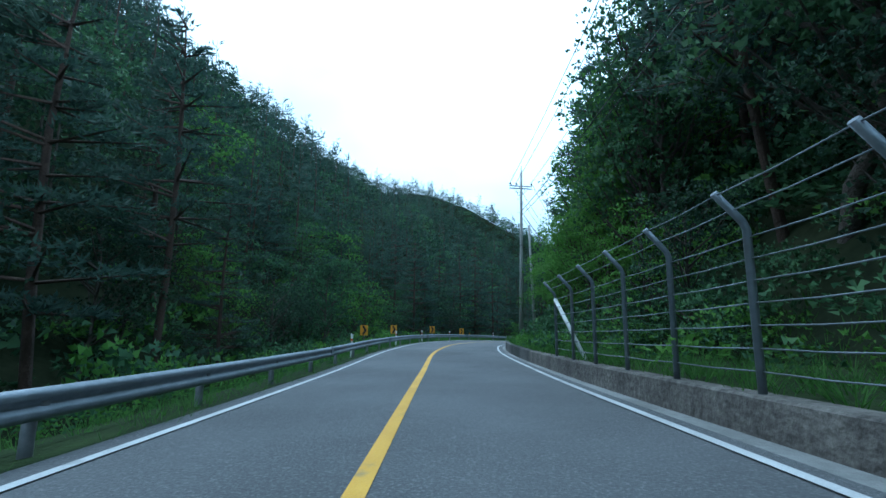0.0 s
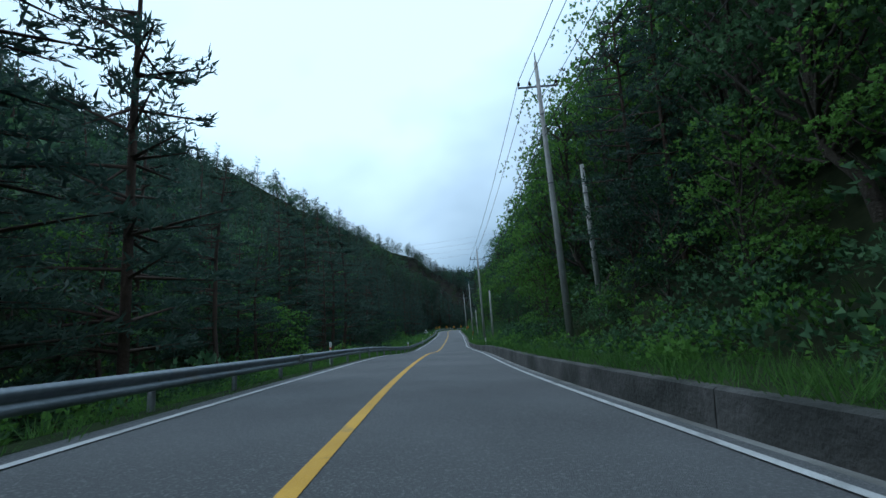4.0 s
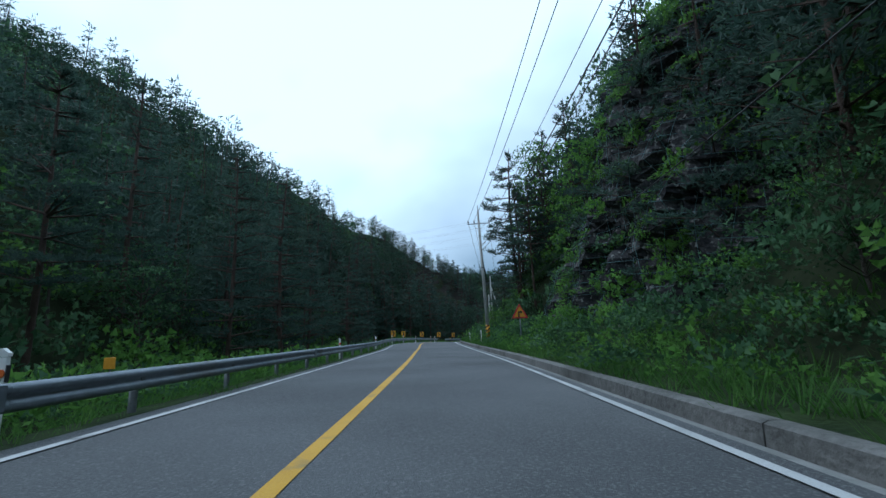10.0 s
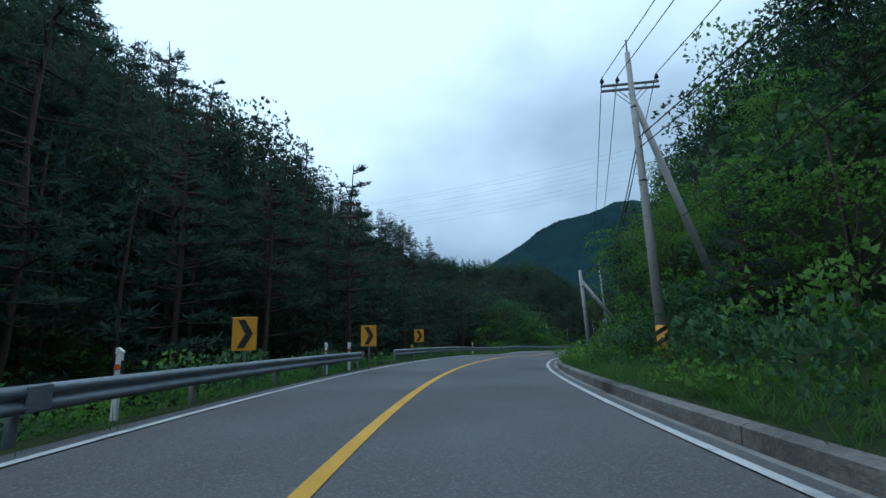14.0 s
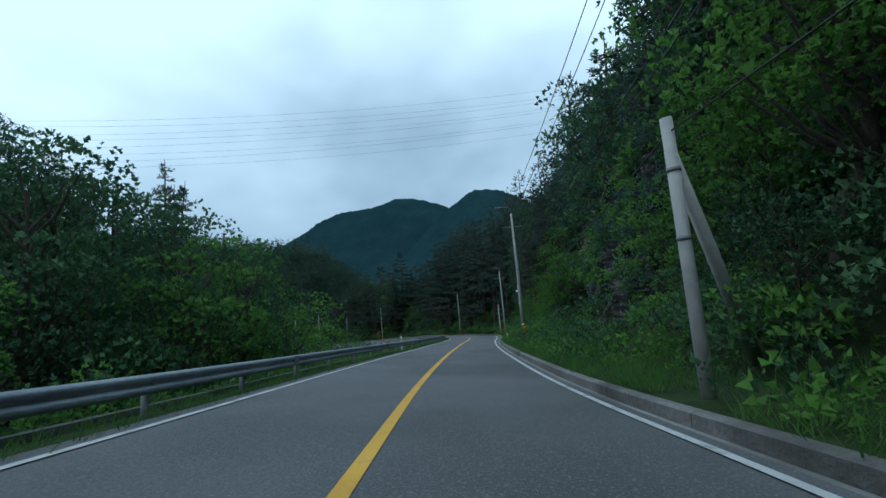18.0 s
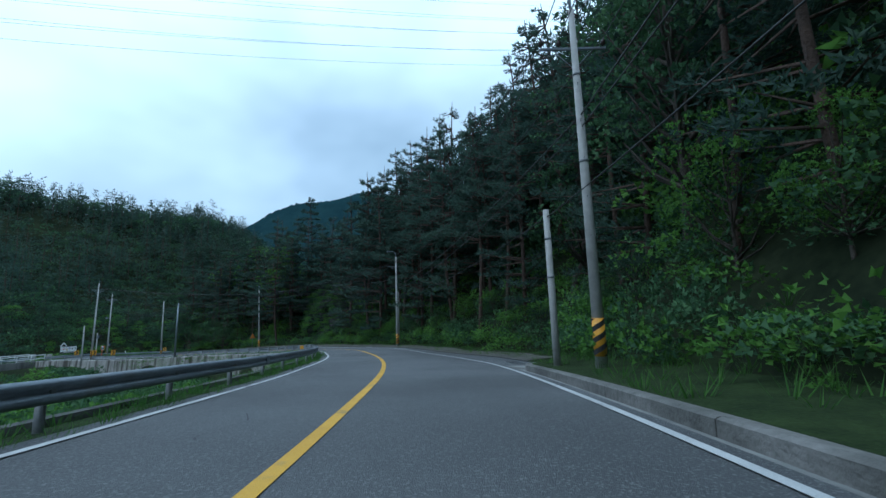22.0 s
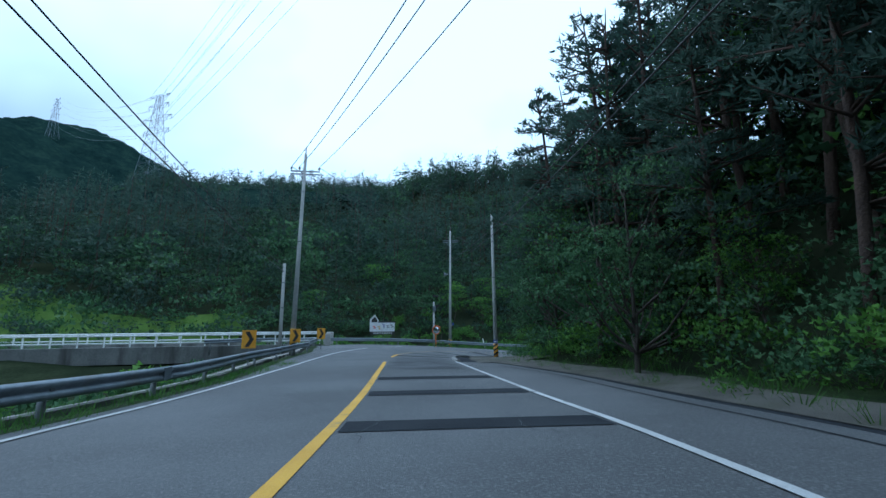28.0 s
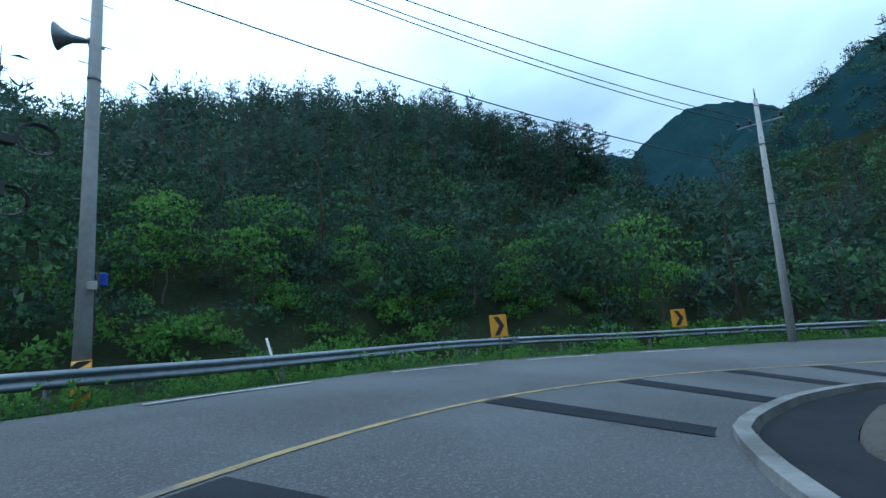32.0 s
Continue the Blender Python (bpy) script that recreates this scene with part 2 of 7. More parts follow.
GRASS = leafy("verge_grass", (0.045, 0.115, 0.025), (0.075, 0.165, 0.035), (0.12, 0.22, 0.055), 0.5)
# ridge forest colour pulled towards HAZE: darker and bluer than the near leaves
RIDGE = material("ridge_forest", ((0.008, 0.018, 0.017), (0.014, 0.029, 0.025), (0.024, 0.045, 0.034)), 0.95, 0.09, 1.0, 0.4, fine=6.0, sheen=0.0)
# far forest with the blue of distance haze put into its base colour
HAZE = material("hazed_forest", ((0.012, 0.03, 0.036), (0.02, 0.046, 0.05)), 0.95, 0.02, 1.0, 0.12, fine=9.0, sheen=0.0)


# light stone chips in the asphalt
n, l = ASPHALT.node_tree.nodes, ASPHALT.node_tree.links
base = n["Principled BSDF"].inputs["Base Color"]
chip, cut, mix_ = n.new("ShaderNodeTexNoise"), n.new("ShaderNodeMapRange"), n.new("ShaderNodeMix")
chip.inputs["Scale"].default_value, chip.inputs["Detail"].default_value = 34.0, 4.0
cut.inputs["From Min"].default_value, cut.inputs["From Max"].default_value, cut.inputs["To Max"].default_value = 0.53, 0.68, 0.6
mix_.data_type = "RGBA"
mix_.inputs[7].default_value = (0.21, 0.215, 0.215, 1)
l.new(n["Geometry"].outputs["Position"], chip.inputs["Vector"])
l.new(chip.outputs["Fac"], cut.inputs["Value"])
l.new(cut.outputs["Result"], mix_.inputs[0])
l.new(base.links[0].from_socket, mix_.inputs[6])
l.new(mix_.outputs[2], base)
NET = material("net_wire", ((0.07, 0.16, 0.17), (0.12, 0.24, 0.25)), 0.6, 3.0)


# ---- mesh tools ----
class Geo:
    """Collects vertices and faces, face by face with a material slot."""

    def __init__(self):
        self.v, self.f, self.m, self.smooth = [], [], [], []

    def add(self, verts, faces, slot=0, smooth=False):
        k = len(self.v)
        self.v.extend(tuple(map(float, q)) for q in verts)
        for f in faces:
            self.f.append(tuple(i + k for i in f))
            self.m.append(slot)
            self.smooth.append(smooth)
        return self

    def box(self, c, size, m=None, slot=0, bevel=0.0):
        x, y, z = (h / 2 for h in size)
        if bevel:
            b = bevel
            v = []
            for zz, inx in ((-z, b), (-z + b, 0), (z - b, 0), (z, b)):
                X, Y = x - inx, y - inx
                v += [(-X + b, -Y, zz), (X - b, -Y, zz), (X, -Y + b, zz), (X, Y - b, zz), (X - b, Y, zz), (-X + b, Y, zz), (-X, Y - b, zz), (-X, -Y + b, zz)]
            f = [tuple(range(7, -1, -1)), tuple(range(24, 32))]
            for r in range(3):
                f += [(r * 8 + i, r * 8 + (i + 1) % 8, r * 8 + 8 + (i + 1) % 8, r * 8 + 8 + i) for i in range(8)]
        else:
            v = [(sx * x, sy * y, sz * z) for sz in (-1, 1) for sx, sy in ((-1, -1), (1, -1), (1, 1), (-1, 1))]
            f = [(3, 2, 1, 0), (4, 5, 6, 7), (0, 1, 5, 4), (1, 2, 6, 5), (2, 3, 7, 6), (3, 0, 4, 7)]
        t = Matrix.Translation(c) @ (m or Matrix())
        return self.add([t @ Vector(q) for q in v], f, slot)

    def tube(self, pts, radii, n=8, slot=0, cap=True, smooth=True):
        pts = [Vector(p) for p in pts]
        if not hasattr(radii, "__len__"):
            radii = [radii] * len(pts)
        v, f = [], []
        for i, p in enumerate(pts):
            d = (pts[min(i + 1, len(pts) - 1)] - pts[max(i - 1, 0)]).normalized()
            a = d.cross(Vector((0, 0, 1)) if abs(d.z) < 0.9 else Vector((1, 0, 0))).normalized()
            b = d.cross(a)
            v += [p + (a * math.cos(6.28319 * k / n) + b * math.sin(6.28319 * k / n)) * radii[i] for k in range(n)]
        for i in range(len(pts) - 1):
            f += [(i * n + k, i * n + (k + 1) % n, i * n + n + (k + 1) % n, i * n + n + k) for k in range(n)]
        self.add(v, f, slot, smooth)
        if cap:
            k = len(self.v) - len(v)
            for ring in (tuple(range(n - 1, -1, -1)), tuple(range(len(v) - n, len(v)))):
                self.f.append(tuple(i + k for i in ring))
                self.m.append(slot)
                self.smooth.append(False)
        return self

    def plate(self, outline, thick, m=None, slot=0):
        """An outline in x and z, given a thickness along y."""
        n, t = len(outline), m or Matrix()
        v = [t @ Vector((x, y, z)) for y in (-thick / 2, thick / 2) for x, z in outline]
        f = [tuple(range(n)), tuple(range(2 * n - 1, n - 1, -1))]
        f += [(i, i + n, (i + 1) % n + n, (i + 1) % n) for i in range(n)]
        return self.add(v, f, slot)

    def mesh(self, name, *mats):
        me = bpy.data.meshes.new(name)
        me.from_pydata(self.v, [], self.f)
        for m in mats:
            me.materials.append(m)
        me.polygons.foreach_set("material_index", self.m)
        me.polygons.foreach_set("use_smooth", self.smooth)
        me.update()
        return me


def part(name, geo, mat, parent, label=""):
    """One mesh object under a thing or a part."""
    me = geo if isinstance(geo, bpy.types.Mesh) else geo.mesh(name, *(mat if isinstance(mat, (tuple, list)) else (mat,)))
    ob = new(name, me)
    ob.parent = parent
    if label:
        ob["label"] = label
    return ob


def thing(name, m, label, category, group=""):
    ob = new(name)
    ob.empty_display_size = 0.2
    ob.matrix_world = m
    return tagged(ob, label, category, group)


def structure(name, geo, mats, label, category):
    me = geo if isinstance(geo, bpy.types.Mesh) else geo.mesh(name, *(mats if isinstance(mats, (tuple, list)) else (mats,)))
    return tagged(new(name, me), label, category, kind="structure")


def quads(name, verts, faces, index, mats, normals=None):
    """A big mesh from arrays; faces: one array, or several with three or four corners a face."""
    faces = faces if isinstance(faces, list) else [faces]
    me = bpy.data.meshes.new(name)
    me.vertices.add(len(verts))
    me.vertices.foreach_set("co", np.ascontiguousarray(verts, np.float32).ravel())
    flat = np.concatenate([f.ravel() for f in faces]).astype(np.int32)
    size = np.concatenate([np.full(len(f), f.shape[1]) for f in faces])
    me.loops.add(len(flat))
    me.loops.foreach_set("vertex_index", flat)
    me.polygons.add(len(size))
    me.polygons.foreach_set("loop_start", (np.cumsum(size) - size).astype(np.int32))
    for m in mats:
        me.materials.append(m)
    me.polygons.foreach_set("material_index", np.ascontiguousarray(index, np.int32))
    me.update(calc_edges=True)
    if normals is not None:
        me.polygons.foreach_set("use_smooth", np.ones(len(size), bool))
        a = me.attributes.new("custom_normal", "FLOAT_VECTOR", "POINT")
        a.data.foreach_set("vector", np.ascontiguousarray(normals, np.float32).ravel())
    return me


# ---- the road's line: x, y, z of the yellow line and the cross slope in degrees ----
ROAD_UPPER = [
    (-1.5, -59.98, 3.56, -1.5),
    (-1.21, -39.99, 2.37, -1.5),
    (-0.91, -19.99, 1.18, -1.5),
    (-0.62, 0.01, -0.02, -1.4),
    (-0.58, 12.01, -0.74, -0.8),
    (-0.3, 24.09, -1.28, -0.2),
    (1.01, 34.13, -1.74, 0.4),
    (2.97, 42.01, -2.21, 1.1),
    (5.99, 49.59, -2.74, 2),
    (9.54, 56.79, -3.29, 2.4),
    (15.76, 69.38, -4.24, 2.1),
    (23.42, 83.47, -5.29, 1.2),
    (31.28, 97.41, -6.64, 0.6),
    (39.03, 111.39, -7.7, 1.5),
    (46.8, 125.39, -8.51, 1.5),
    (54.77, 139.25, -8.85, 1.2),
    (62.65, 153.16, -9.15, 0.6),
    (70.27, 167.22, -9.48, 0.3),
]
ROAD_MIDDLE = [
    (80.11, 184.74, -9.81, 0.4),
    (86.17, 192.86, -10.14, 1),
    (93.09, 200.24, -10.58, 1.3),
    (100.77, 206.82, -11.12, 1.8),
    (109.15, 212.46, -11.71, 2.2),
    (117.87, 217.43, -12.48, 2.7),
    (126.8, 222.09, -13.06, 3.4),
    (136.11, 225.92, -13.82, 3.8),
    (151.3, 231.06, -14.79, 3.3),
    (164.73, 235.13, -15.6, 2.1),
    (178.19, 238.97, -16.39, 1.2),
    (191.46, 243.12, -17.2, 1),
    (198.88, 245.88, -17.69, 1.2),
    (206.03, 249.18, -18.16, 1.7),
    (212.92, 253.08, -18.58, 1.9),
    (219.31, 257.69, -18.85, 1.9),
    (224.97, 263.12, -19.26, 1.3),
    (229.8, 269.3, -19.72, 0.4),
    (233.65, 276.11, -20.07, -0.3),
]
ROAD_LOWER = [
    (236.61, 283.41, -20.36, -0.7),
    (238.55, 291.03, -20.69, -0.7),
    (240.17, 298.89, -21.16, -0.5),
    (241.57, 306.71, -21.47, -0),
    (242.71, 312.82, -21.71, 1.1),
    (244.16, 317.85, -21.9, 2.4),
    (246.3, 322.3, -22.16, 3.9),
    (248.6, 325.3, -22.38, 3.8),
    (251.3, 327.3, -22.6, 3.2),
    (254.4, 328.3, -22.87, 2.0),
    (257.3, 328.5, -23.14, 1.2),
    (261, 327.8, -23.49, 1.0),
    (264.6, 326.5, -23.85, 1.0),
    (268, 324.5, -24.2, 1.0),
    (271.5, 321, -24.45, 1.0),
    (274.2, 316, -24.7, 1.0),
    (275.5, 309, -25.0, 1.0),
    (276, 299, -25.5, 1.0),
    (276, 285, -26.1, 1.0),
]


def spline(rows, step):
    """A smooth line through the rows, every step metres along."""
    p = np.array(rows, float)
    t = np.r_[0, np.cumsum(np.hypot(*np.diff(p[:, :2], axis=0).T))]
    q = np.arange(0, t[-1], 0.25)
    g = np.gradient(p, t, axis=0)
    i = np.clip(np.searchsorted(t, q, side="right") - 1, 0, len(t) - 2)
    h = (t[i + 1] - t[i])[:, None]
    u = (q - t[i])[:, None] / h
    c = (2 * u**3 - 3 * u**2 + 1) * p[i] + (u**3 - 2 * u**2 + u) * h * g[i] + (3 * u**2 - 2 * u**3) * p[i + 1] + (u**3 - u**2) * h * g[i + 1]
    s = np.r_[0, np.cumsum(np.hypot(*np.diff(c[:, :2], axis=0).T))]
    w = np.arange(0, s[-1], step)
    return w, np.stack([np.interp(w, s, c[:, k]) for k in range(p.shape[1])], 1)


RS, RC = spline(ROAD_UPPER + ROAD_MIDDLE + ROAD_LOWER, 1.0)
RS = RS - 60.0
RT = np.gradient(RC[:, :2], axis=0)
RT /= np.hypot(RT[:, 0], RT[:, 1])[:, None]
S_END = RS[-1]


def keyed(*keys):
    a, b = np.array(keys, float).T
    return lambda s: np.interp(s, a, b)


LANE_R = keyed((0, 3.4), (40, 3.7), (58, 4.05), (86, 3.75), (118, 3.7), (126, 3.7), (136, 4.0), (158, 3.85), (188, 3.75), (237, 3.6), (259, 3.35), (273, 3.6), (301, 3.1), (314, 3.15), (320, 3.5), (345, 4.5), (351, 4.3), (358, 3.95), (396, 3.75), (409, 4.0), (419, 3.6), (428, 3.45), (432, 3.6), (437, 4.2), (441, 4.35), (446, 4.1), (450, 3.35), (454, 2.9), (458, 2.65), (480, 2.6))
LANE_L = keyed((0, 2.75), (20, 2.75), (40, 3.05), (60, 2.9), (94, 3.1), (110, 2.8), (126, 3.25), (158, 2.95), (188, 2.75), (203, 3.1), (237, 3.25), (258, 3.1), (273, 3.5), (301, 2.95), (331, 3.0), (345, 3.25), (358, 3.0), (380, 3.1), (397, 3.5), (410, 4.2), (424, 3.9), (436, 4.0), (450, 5.0))
WALL_H = keyed((-60, 0.44), (17, 0.42), (20, 0.45), (60, 0.47), (128, 0.46), (131, 0.24), (170, 0.21), (336, 0.2), (341, 0.18), (345, 0.02), (470, 0.02))
FOOT_R = lambda s: LANE_R(s) + keyed((0, 0.7), (20, 0.5), (336, 0.42), (341, 0.42), (344.5, 2.1), (350, 2.5), (354, 2.3), (358, 1.85), (360, 1.65), (370, 1.7), (385, 2.3), (392, 2.6), (396, 2.4), (402, 2.5), (408, 2.85), (416, 2.95), (420, 2.5), (425, 1.8), (436, 2.4))(s)


def road(s, l=0.0, u=0.0):
    """The place at s metres along the road, l to the right of the yellow line, u above the road."""
    x, y, z, b = (np.interp(s, RS, RC[:, k]) for k in range(4))
    tx, ty = np.interp(s, RS, RT[:, 0]), np.interp(s, RS, RT[:, 1])
    return np.stack(np.broadcast_arrays(x + l * ty, y - l * tx, z - np.clip(l, -4.5, 7) * np.tan(np.radians(b)) + u), -1)


def heading(s):
    """The turn about z that makes y point along the road."""
    return math.degrees(math.atan2(-np.interp(s, RS, RT[:, 0]), np.interp(s, RS, RT[:, 1])))


def nearest(x, y):
    """For places: metres along the road, metres to its right, and the road's height there."""
    x, y = np.asarray(x, float).ravel(), np.asarray(y, float).ravel()
    best, arg = np.full(len(x), 1e18), np.zeros(len(x), int)
    for i in range(len(RS)):
        d = (x - RC[i, 0]) ** 2 + (y - RC[i, 1]) ** 2
        k = d < best
        best[k], arg[k] = d[k], i
    dx, dy = x - RC[arg, 0], y - RC[arg, 1]
    l = dx * RT[arg, 1] - dy * RT[arg, 0]
    along = np.clip(dx * RT[arg, 0] + dy * RT[arg, 1], -0.5, 0.5)
    l = np.where(l >= 0, 1, -1) * np.sqrt(best - np.clip(along**2, 0, best))
    return RS[arg] + along, l, RC[arg, 2] - np.clip(l, -4.5, 7) * np.tan(np.radians(RC[arg, 3]))


def ribbon(s0, s1, profile, step=1.0, slot=0, smooth=True, close=False):
    """A band along the road: profile gives l and u for the stations."""
    s = np.linspace(s0, s1, max(2, int(round((s1 - s0) / step)) + 1))
    cols = [road(s, l, u) for l, u in profile(s)]
    n, k = len(s), len(cols)
    v = np.stack(cols, 1).reshape(-1, 3)
    f = []
    for i in range(n - 1):
        for j in range(k - (0 if close else 1)):
            j2 = (j + 1) % k
            f.append((i * k + j, i * k + j2, i * k + k + j2, i * k + k + j))
    if close:
        f += [tuple(range(k - 1, -1, -1)), tuple(range((n - 1) * k, n * k))]
    return Geo().add(v, f, slot, smooth)


# where cliffs stand: from, to, metres from the yellow line, height
CLIFFS = ((391, 402, 10.8, 10), (428, 443, 9.4, 4.5), (167, 187, 9.6, 21), (203, 224, 11.6, 20), (257, 270, 11.3, 9.5), (284, 305, 9.4, 20), (310.5, 323.5, 12.4, 22))


# ---- ground: one sheet ----
HILL_L = keyed((-60, 1), (40, 1.09), (70, 0.85), (110, 0.92), (140, 0.73), (175, 0.84), (205, 0.84), (225, 1.07), (246, 1.16), (262, 1.34), (275, 1.1), (290, 1.1), (305, 1.05), (320, 1), (340, 0), (600, 0))
CAP_L = keyed((-60, 200), (40, 176), (62, 144), (85, 173), (110, 114), (140, 107), (170, 93), (195, 134), (205, 78), (225, 120), (240, 79), (252, 77), (262, 58), (270, 42), (278, 32), (284, 24), (290, 15), (300, 8), (310, 5), (320, 2), (330, 1), (600, 1))
SPUR = keyed((-0.1, -24), (0, -4), (0.15, 9), (0.29, 18), (0.48, 33), (0.72, 46), (1, 62))
FOOT_L = keyed((-60, 11.6), (60, 12.1), (120, 17.3), (180, 12.8), (225, 13.6), (246, 15.2), (255, 16.9), (265, 27.3), (280, 35.2), (300, 40), (320, 42.5), (340, 45), (600, 45))
GULLY = keyed((-60, 1.0), (40, 1.2), (120, 1.3), (134, 0.25), (172, 0.25), (186, 1.7), (200, 2.0), (260, 3.0), (290, 4.0), (350, 4.2), (400, 3.8), (425, 2.6), (436, 0.6), (470, 0.4))
HILL_R = keyed((-60, 1.15), (60, 1.1), (160, 1.15), (240, 1.1), (300, 1.1), (330, 1.2), (400, 1.2), (420, 1.25), (436, 1.25), (450, 1.0), (600, 0.8))
CAP_R = keyed((-60, 75), (160, 70), (260, 80), (330, 70), (380, 60), (420, 46), (440, 20), (470, 12), (600, 12))


def ease(a, b, x):
    t = np.clip((x - a) / (b - a), 0, 1)
    return t * t * (3 - 2 * t)


def bumps(x, y, size, seed):
    r = np.random.RandomState(seed)
    out = 0
    for k in range(5):
        a, f, ph = r.uniform(0, 6.28), 2**k, r.uniform(0, 6.28, 2)
        out = out + np.sin((x * math.cos(a) + y * math.sin(a)) * f / size + ph[0]) * np.cos((y * math.cos(a) - x * math.sin(a)) * f / size * 0.8 + ph[1]) / f
    return out


def land(x, y):
    """The ground's height."""
    sh = np.shape(x)
    x, y = np.asarray(x, float).ravel(), np.asarray(y, float).ravel()
    s, l, zr = nearest(x, y)
    d = np.abs(l)
    foot, rail = FOOT_R(s), LANE_L(s) + 0.7
    # right: verge behind the kerb, then the steep wooded slope
    begin = foot + 3.0
    for a, b, dist, tall in CLIFFS:
        inside = ease(a - 3, a + 2, s) * ease(b + 3, b - 2, s)
        begin = np.maximum(begin, begin + (dist + 5.5 - begin) * inside)
    up_r = np.clip(d - begin, 0, None) * HILL_R(s)
    for a, b, dist, tall in CLIFFS:
        inside = ease(a - 3, a + 2, s) * ease(b + 3, b - 2, s)
        up_r = up_r + inside * np.clip((d - begin) * 2.2, 0, tall * 0.75)
    cap = CAP_R(s)
    up_r = cap * np.tanh(up_r / cap)
    zright = zr + np.where(d < foot + 2.4, -0.7, WALL_H(s) - 0.06 + 0.05 * np.clip(d - foot, 0, 3)) + up_r
    # left: shoulder, gully of the stream, hillside
    g = GULLY(s)
    dip = -0.45 - g * ease(rail + 1.0, rail + keyed((360, 7.0), (376, 2.4), (428, 2.4), (434, 7.0))(s), d)
    up_l = np.clip(d - FOOT_L(s), 0, None) * HILL_L(s)
    cap = CAP_L(s)
    up_l = cap * np.tanh(up_l / cap)
    zleft = zr + dip + up_l
    z = np.where(l > 0, zright, zleft)
    # hills north of the last bend, and the mountains behind
    north = -22.9 + np.clip((y - 342 + 0.35 * np.clip(x - 265, 0, 60) - 0.06 * np.clip(245 - x, 0, 80)) * (0.43 + 0.21 * ease(255, 302, x)), 0, None)
    north = np.minimum(north, np.interp(x, (190, 245, 274, 290, 302, 315, 345), (26, 36, 35.5, 28, 24, 23, 23.5)) + bumps(x, y, 40, 3) * 2)
    east = ease(430, 345, x) * ease(120, 175, x)
    z = np.maximum(z, np.where((y > 325) & (north > -22.8) & ((l < -6) | (s > 455)), -24 + (north + 24) * east, -99))
    hill = lambda cx, cy, top, rx, ry, turn=0.0: -30 + (top + 30) * np.exp(-(((x - cx) * math.cos(turn) + (y - cy) * math.sin(turn)) / rx) ** 2 - (((y - cy) * math.cos(turn) - (x - cx) * math.sin(turn)) / ry) ** 2)
    z = np.maximum(z, hill(85, 505, 65, 108, 75, 0.3))
    z = np.maximum(z, hill(440, 285, 47, 75, 70))
    z = np.maximum(z, hill(-60, 810, 190, 240, 160))
    # the rocky spur that comes down to the stream outside the second bend
    q = np.clip(((x - 150) * -0.359 + (y - 263) * 0.933) / 128.0, -0.1, 1.0)
    side = np.abs((x - 150) * 0.933 + (y - 263) * 0.359)
    z = np.maximum(z, np.where(q > -0.1, SPUR(q) - 1.15 * np.clip(side - 3.0, 0, None) * (1 + 0.12 * np.sin(q * 21)), -99))
    peak = hill(1050, 690, 268, 430, 230, 2.05)
    peak = np.maximum(peak, hill(800, 395, 180, 170, 170))
    peak = np.maximum(peak, hill(690, 300, 112, 150, 150))
    far = ease(400, 700, np.hypot(x - 150, y - 150))
    z = np.maximum(z, peak + far * (bumps(x, y, 60, 5) * 6 + bumps(x, y, 9, 6) * 2.0))
    off = ease(6, 25, d - foot)
    return (z + off * bumps(x, y, 14, 1) * 1.1).reshape(sh)


def spaced(lo, hi, fine, reach):
    a = list(np.arange(lo, hi + fine, fine))
    g, st = [], fine
    while len(g) == 0 or g[-1] < reach:
        st *= 1.16
        g.append((g[-1] if g else 0) + st)
    return np.array([lo - q for q in g[::-1]] + a + [a[-1] + q for q in g])


gx, gy = spaced(-110, 350, 2.8, 4200), spaced(-70, 420, 2.8, 4200)
GX, GY = np.meshgrid(gx, gy, indexing="ij")
GZ = land(GX, GY)
nx, ny = GX.shape
ii = (np.arange(nx - 1)[:, None] * ny + np.arange(ny - 1)[None, :]).ravel()
gf = np.stack([ii, ii + ny, ii + ny + 1, ii + 1], 1)
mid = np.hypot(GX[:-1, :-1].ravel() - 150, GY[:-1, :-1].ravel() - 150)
# beyond 330 m the ground takes the haze-tinted forest colour
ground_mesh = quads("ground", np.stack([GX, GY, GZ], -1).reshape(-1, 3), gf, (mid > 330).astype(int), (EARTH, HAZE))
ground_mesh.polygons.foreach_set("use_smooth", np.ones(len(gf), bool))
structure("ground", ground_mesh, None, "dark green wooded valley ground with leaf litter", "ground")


def height(x, y):
    """The sheet's height, read back from its grid."""
    x, y = np.asarray(x, float), np.asarray(y, float)
    i = np.clip(np.searchsorted(gx, x) - 1, 0, nx - 2)
    j = np.clip(np.searchsorted(gy, y) - 1, 0, ny - 2)
    u, v = (x - gx[i]) / (gx[i + 1] - gx[i]), (y - gy[j]) / (gy[j + 1] - gy[j])
    return (GZ[i, j] * (1 - u) + GZ[i + 1, j] * u) * (1 - v) + (GZ[i, j + 1] * (1 - u) + GZ[i + 1, j + 1] * u) * v


# ---- road ----
S0, S1 = -58.0, S_END - 1
edge_l = lambda s: -LANE_L(s) - keyed((-60, 0.45), (418, 0.45), (425, 1.3), (431.5, 1.9), (436, 4.4), (438.6, 7.0), (442, 6.4), (444, 2.4), (446, 0.6), (450, 0.5), (455, 0.9), (466, 0.5), (480, 0.5))(s)
structure("road", ribbon(S0, S1, lambda s: [(edge_l(s), 0 * s), (-LANE_L(s) * 0.5, 0.015 + 0 * s), (0 * s, 0.025 + 0 * s), (LANE_R(s) * 0.5, 0.015 + 0 * s), (LANE_R(s) + 0.3, 0 * s)]), ASPHALT, "worn grey asphalt two-lane mountain road", "road")
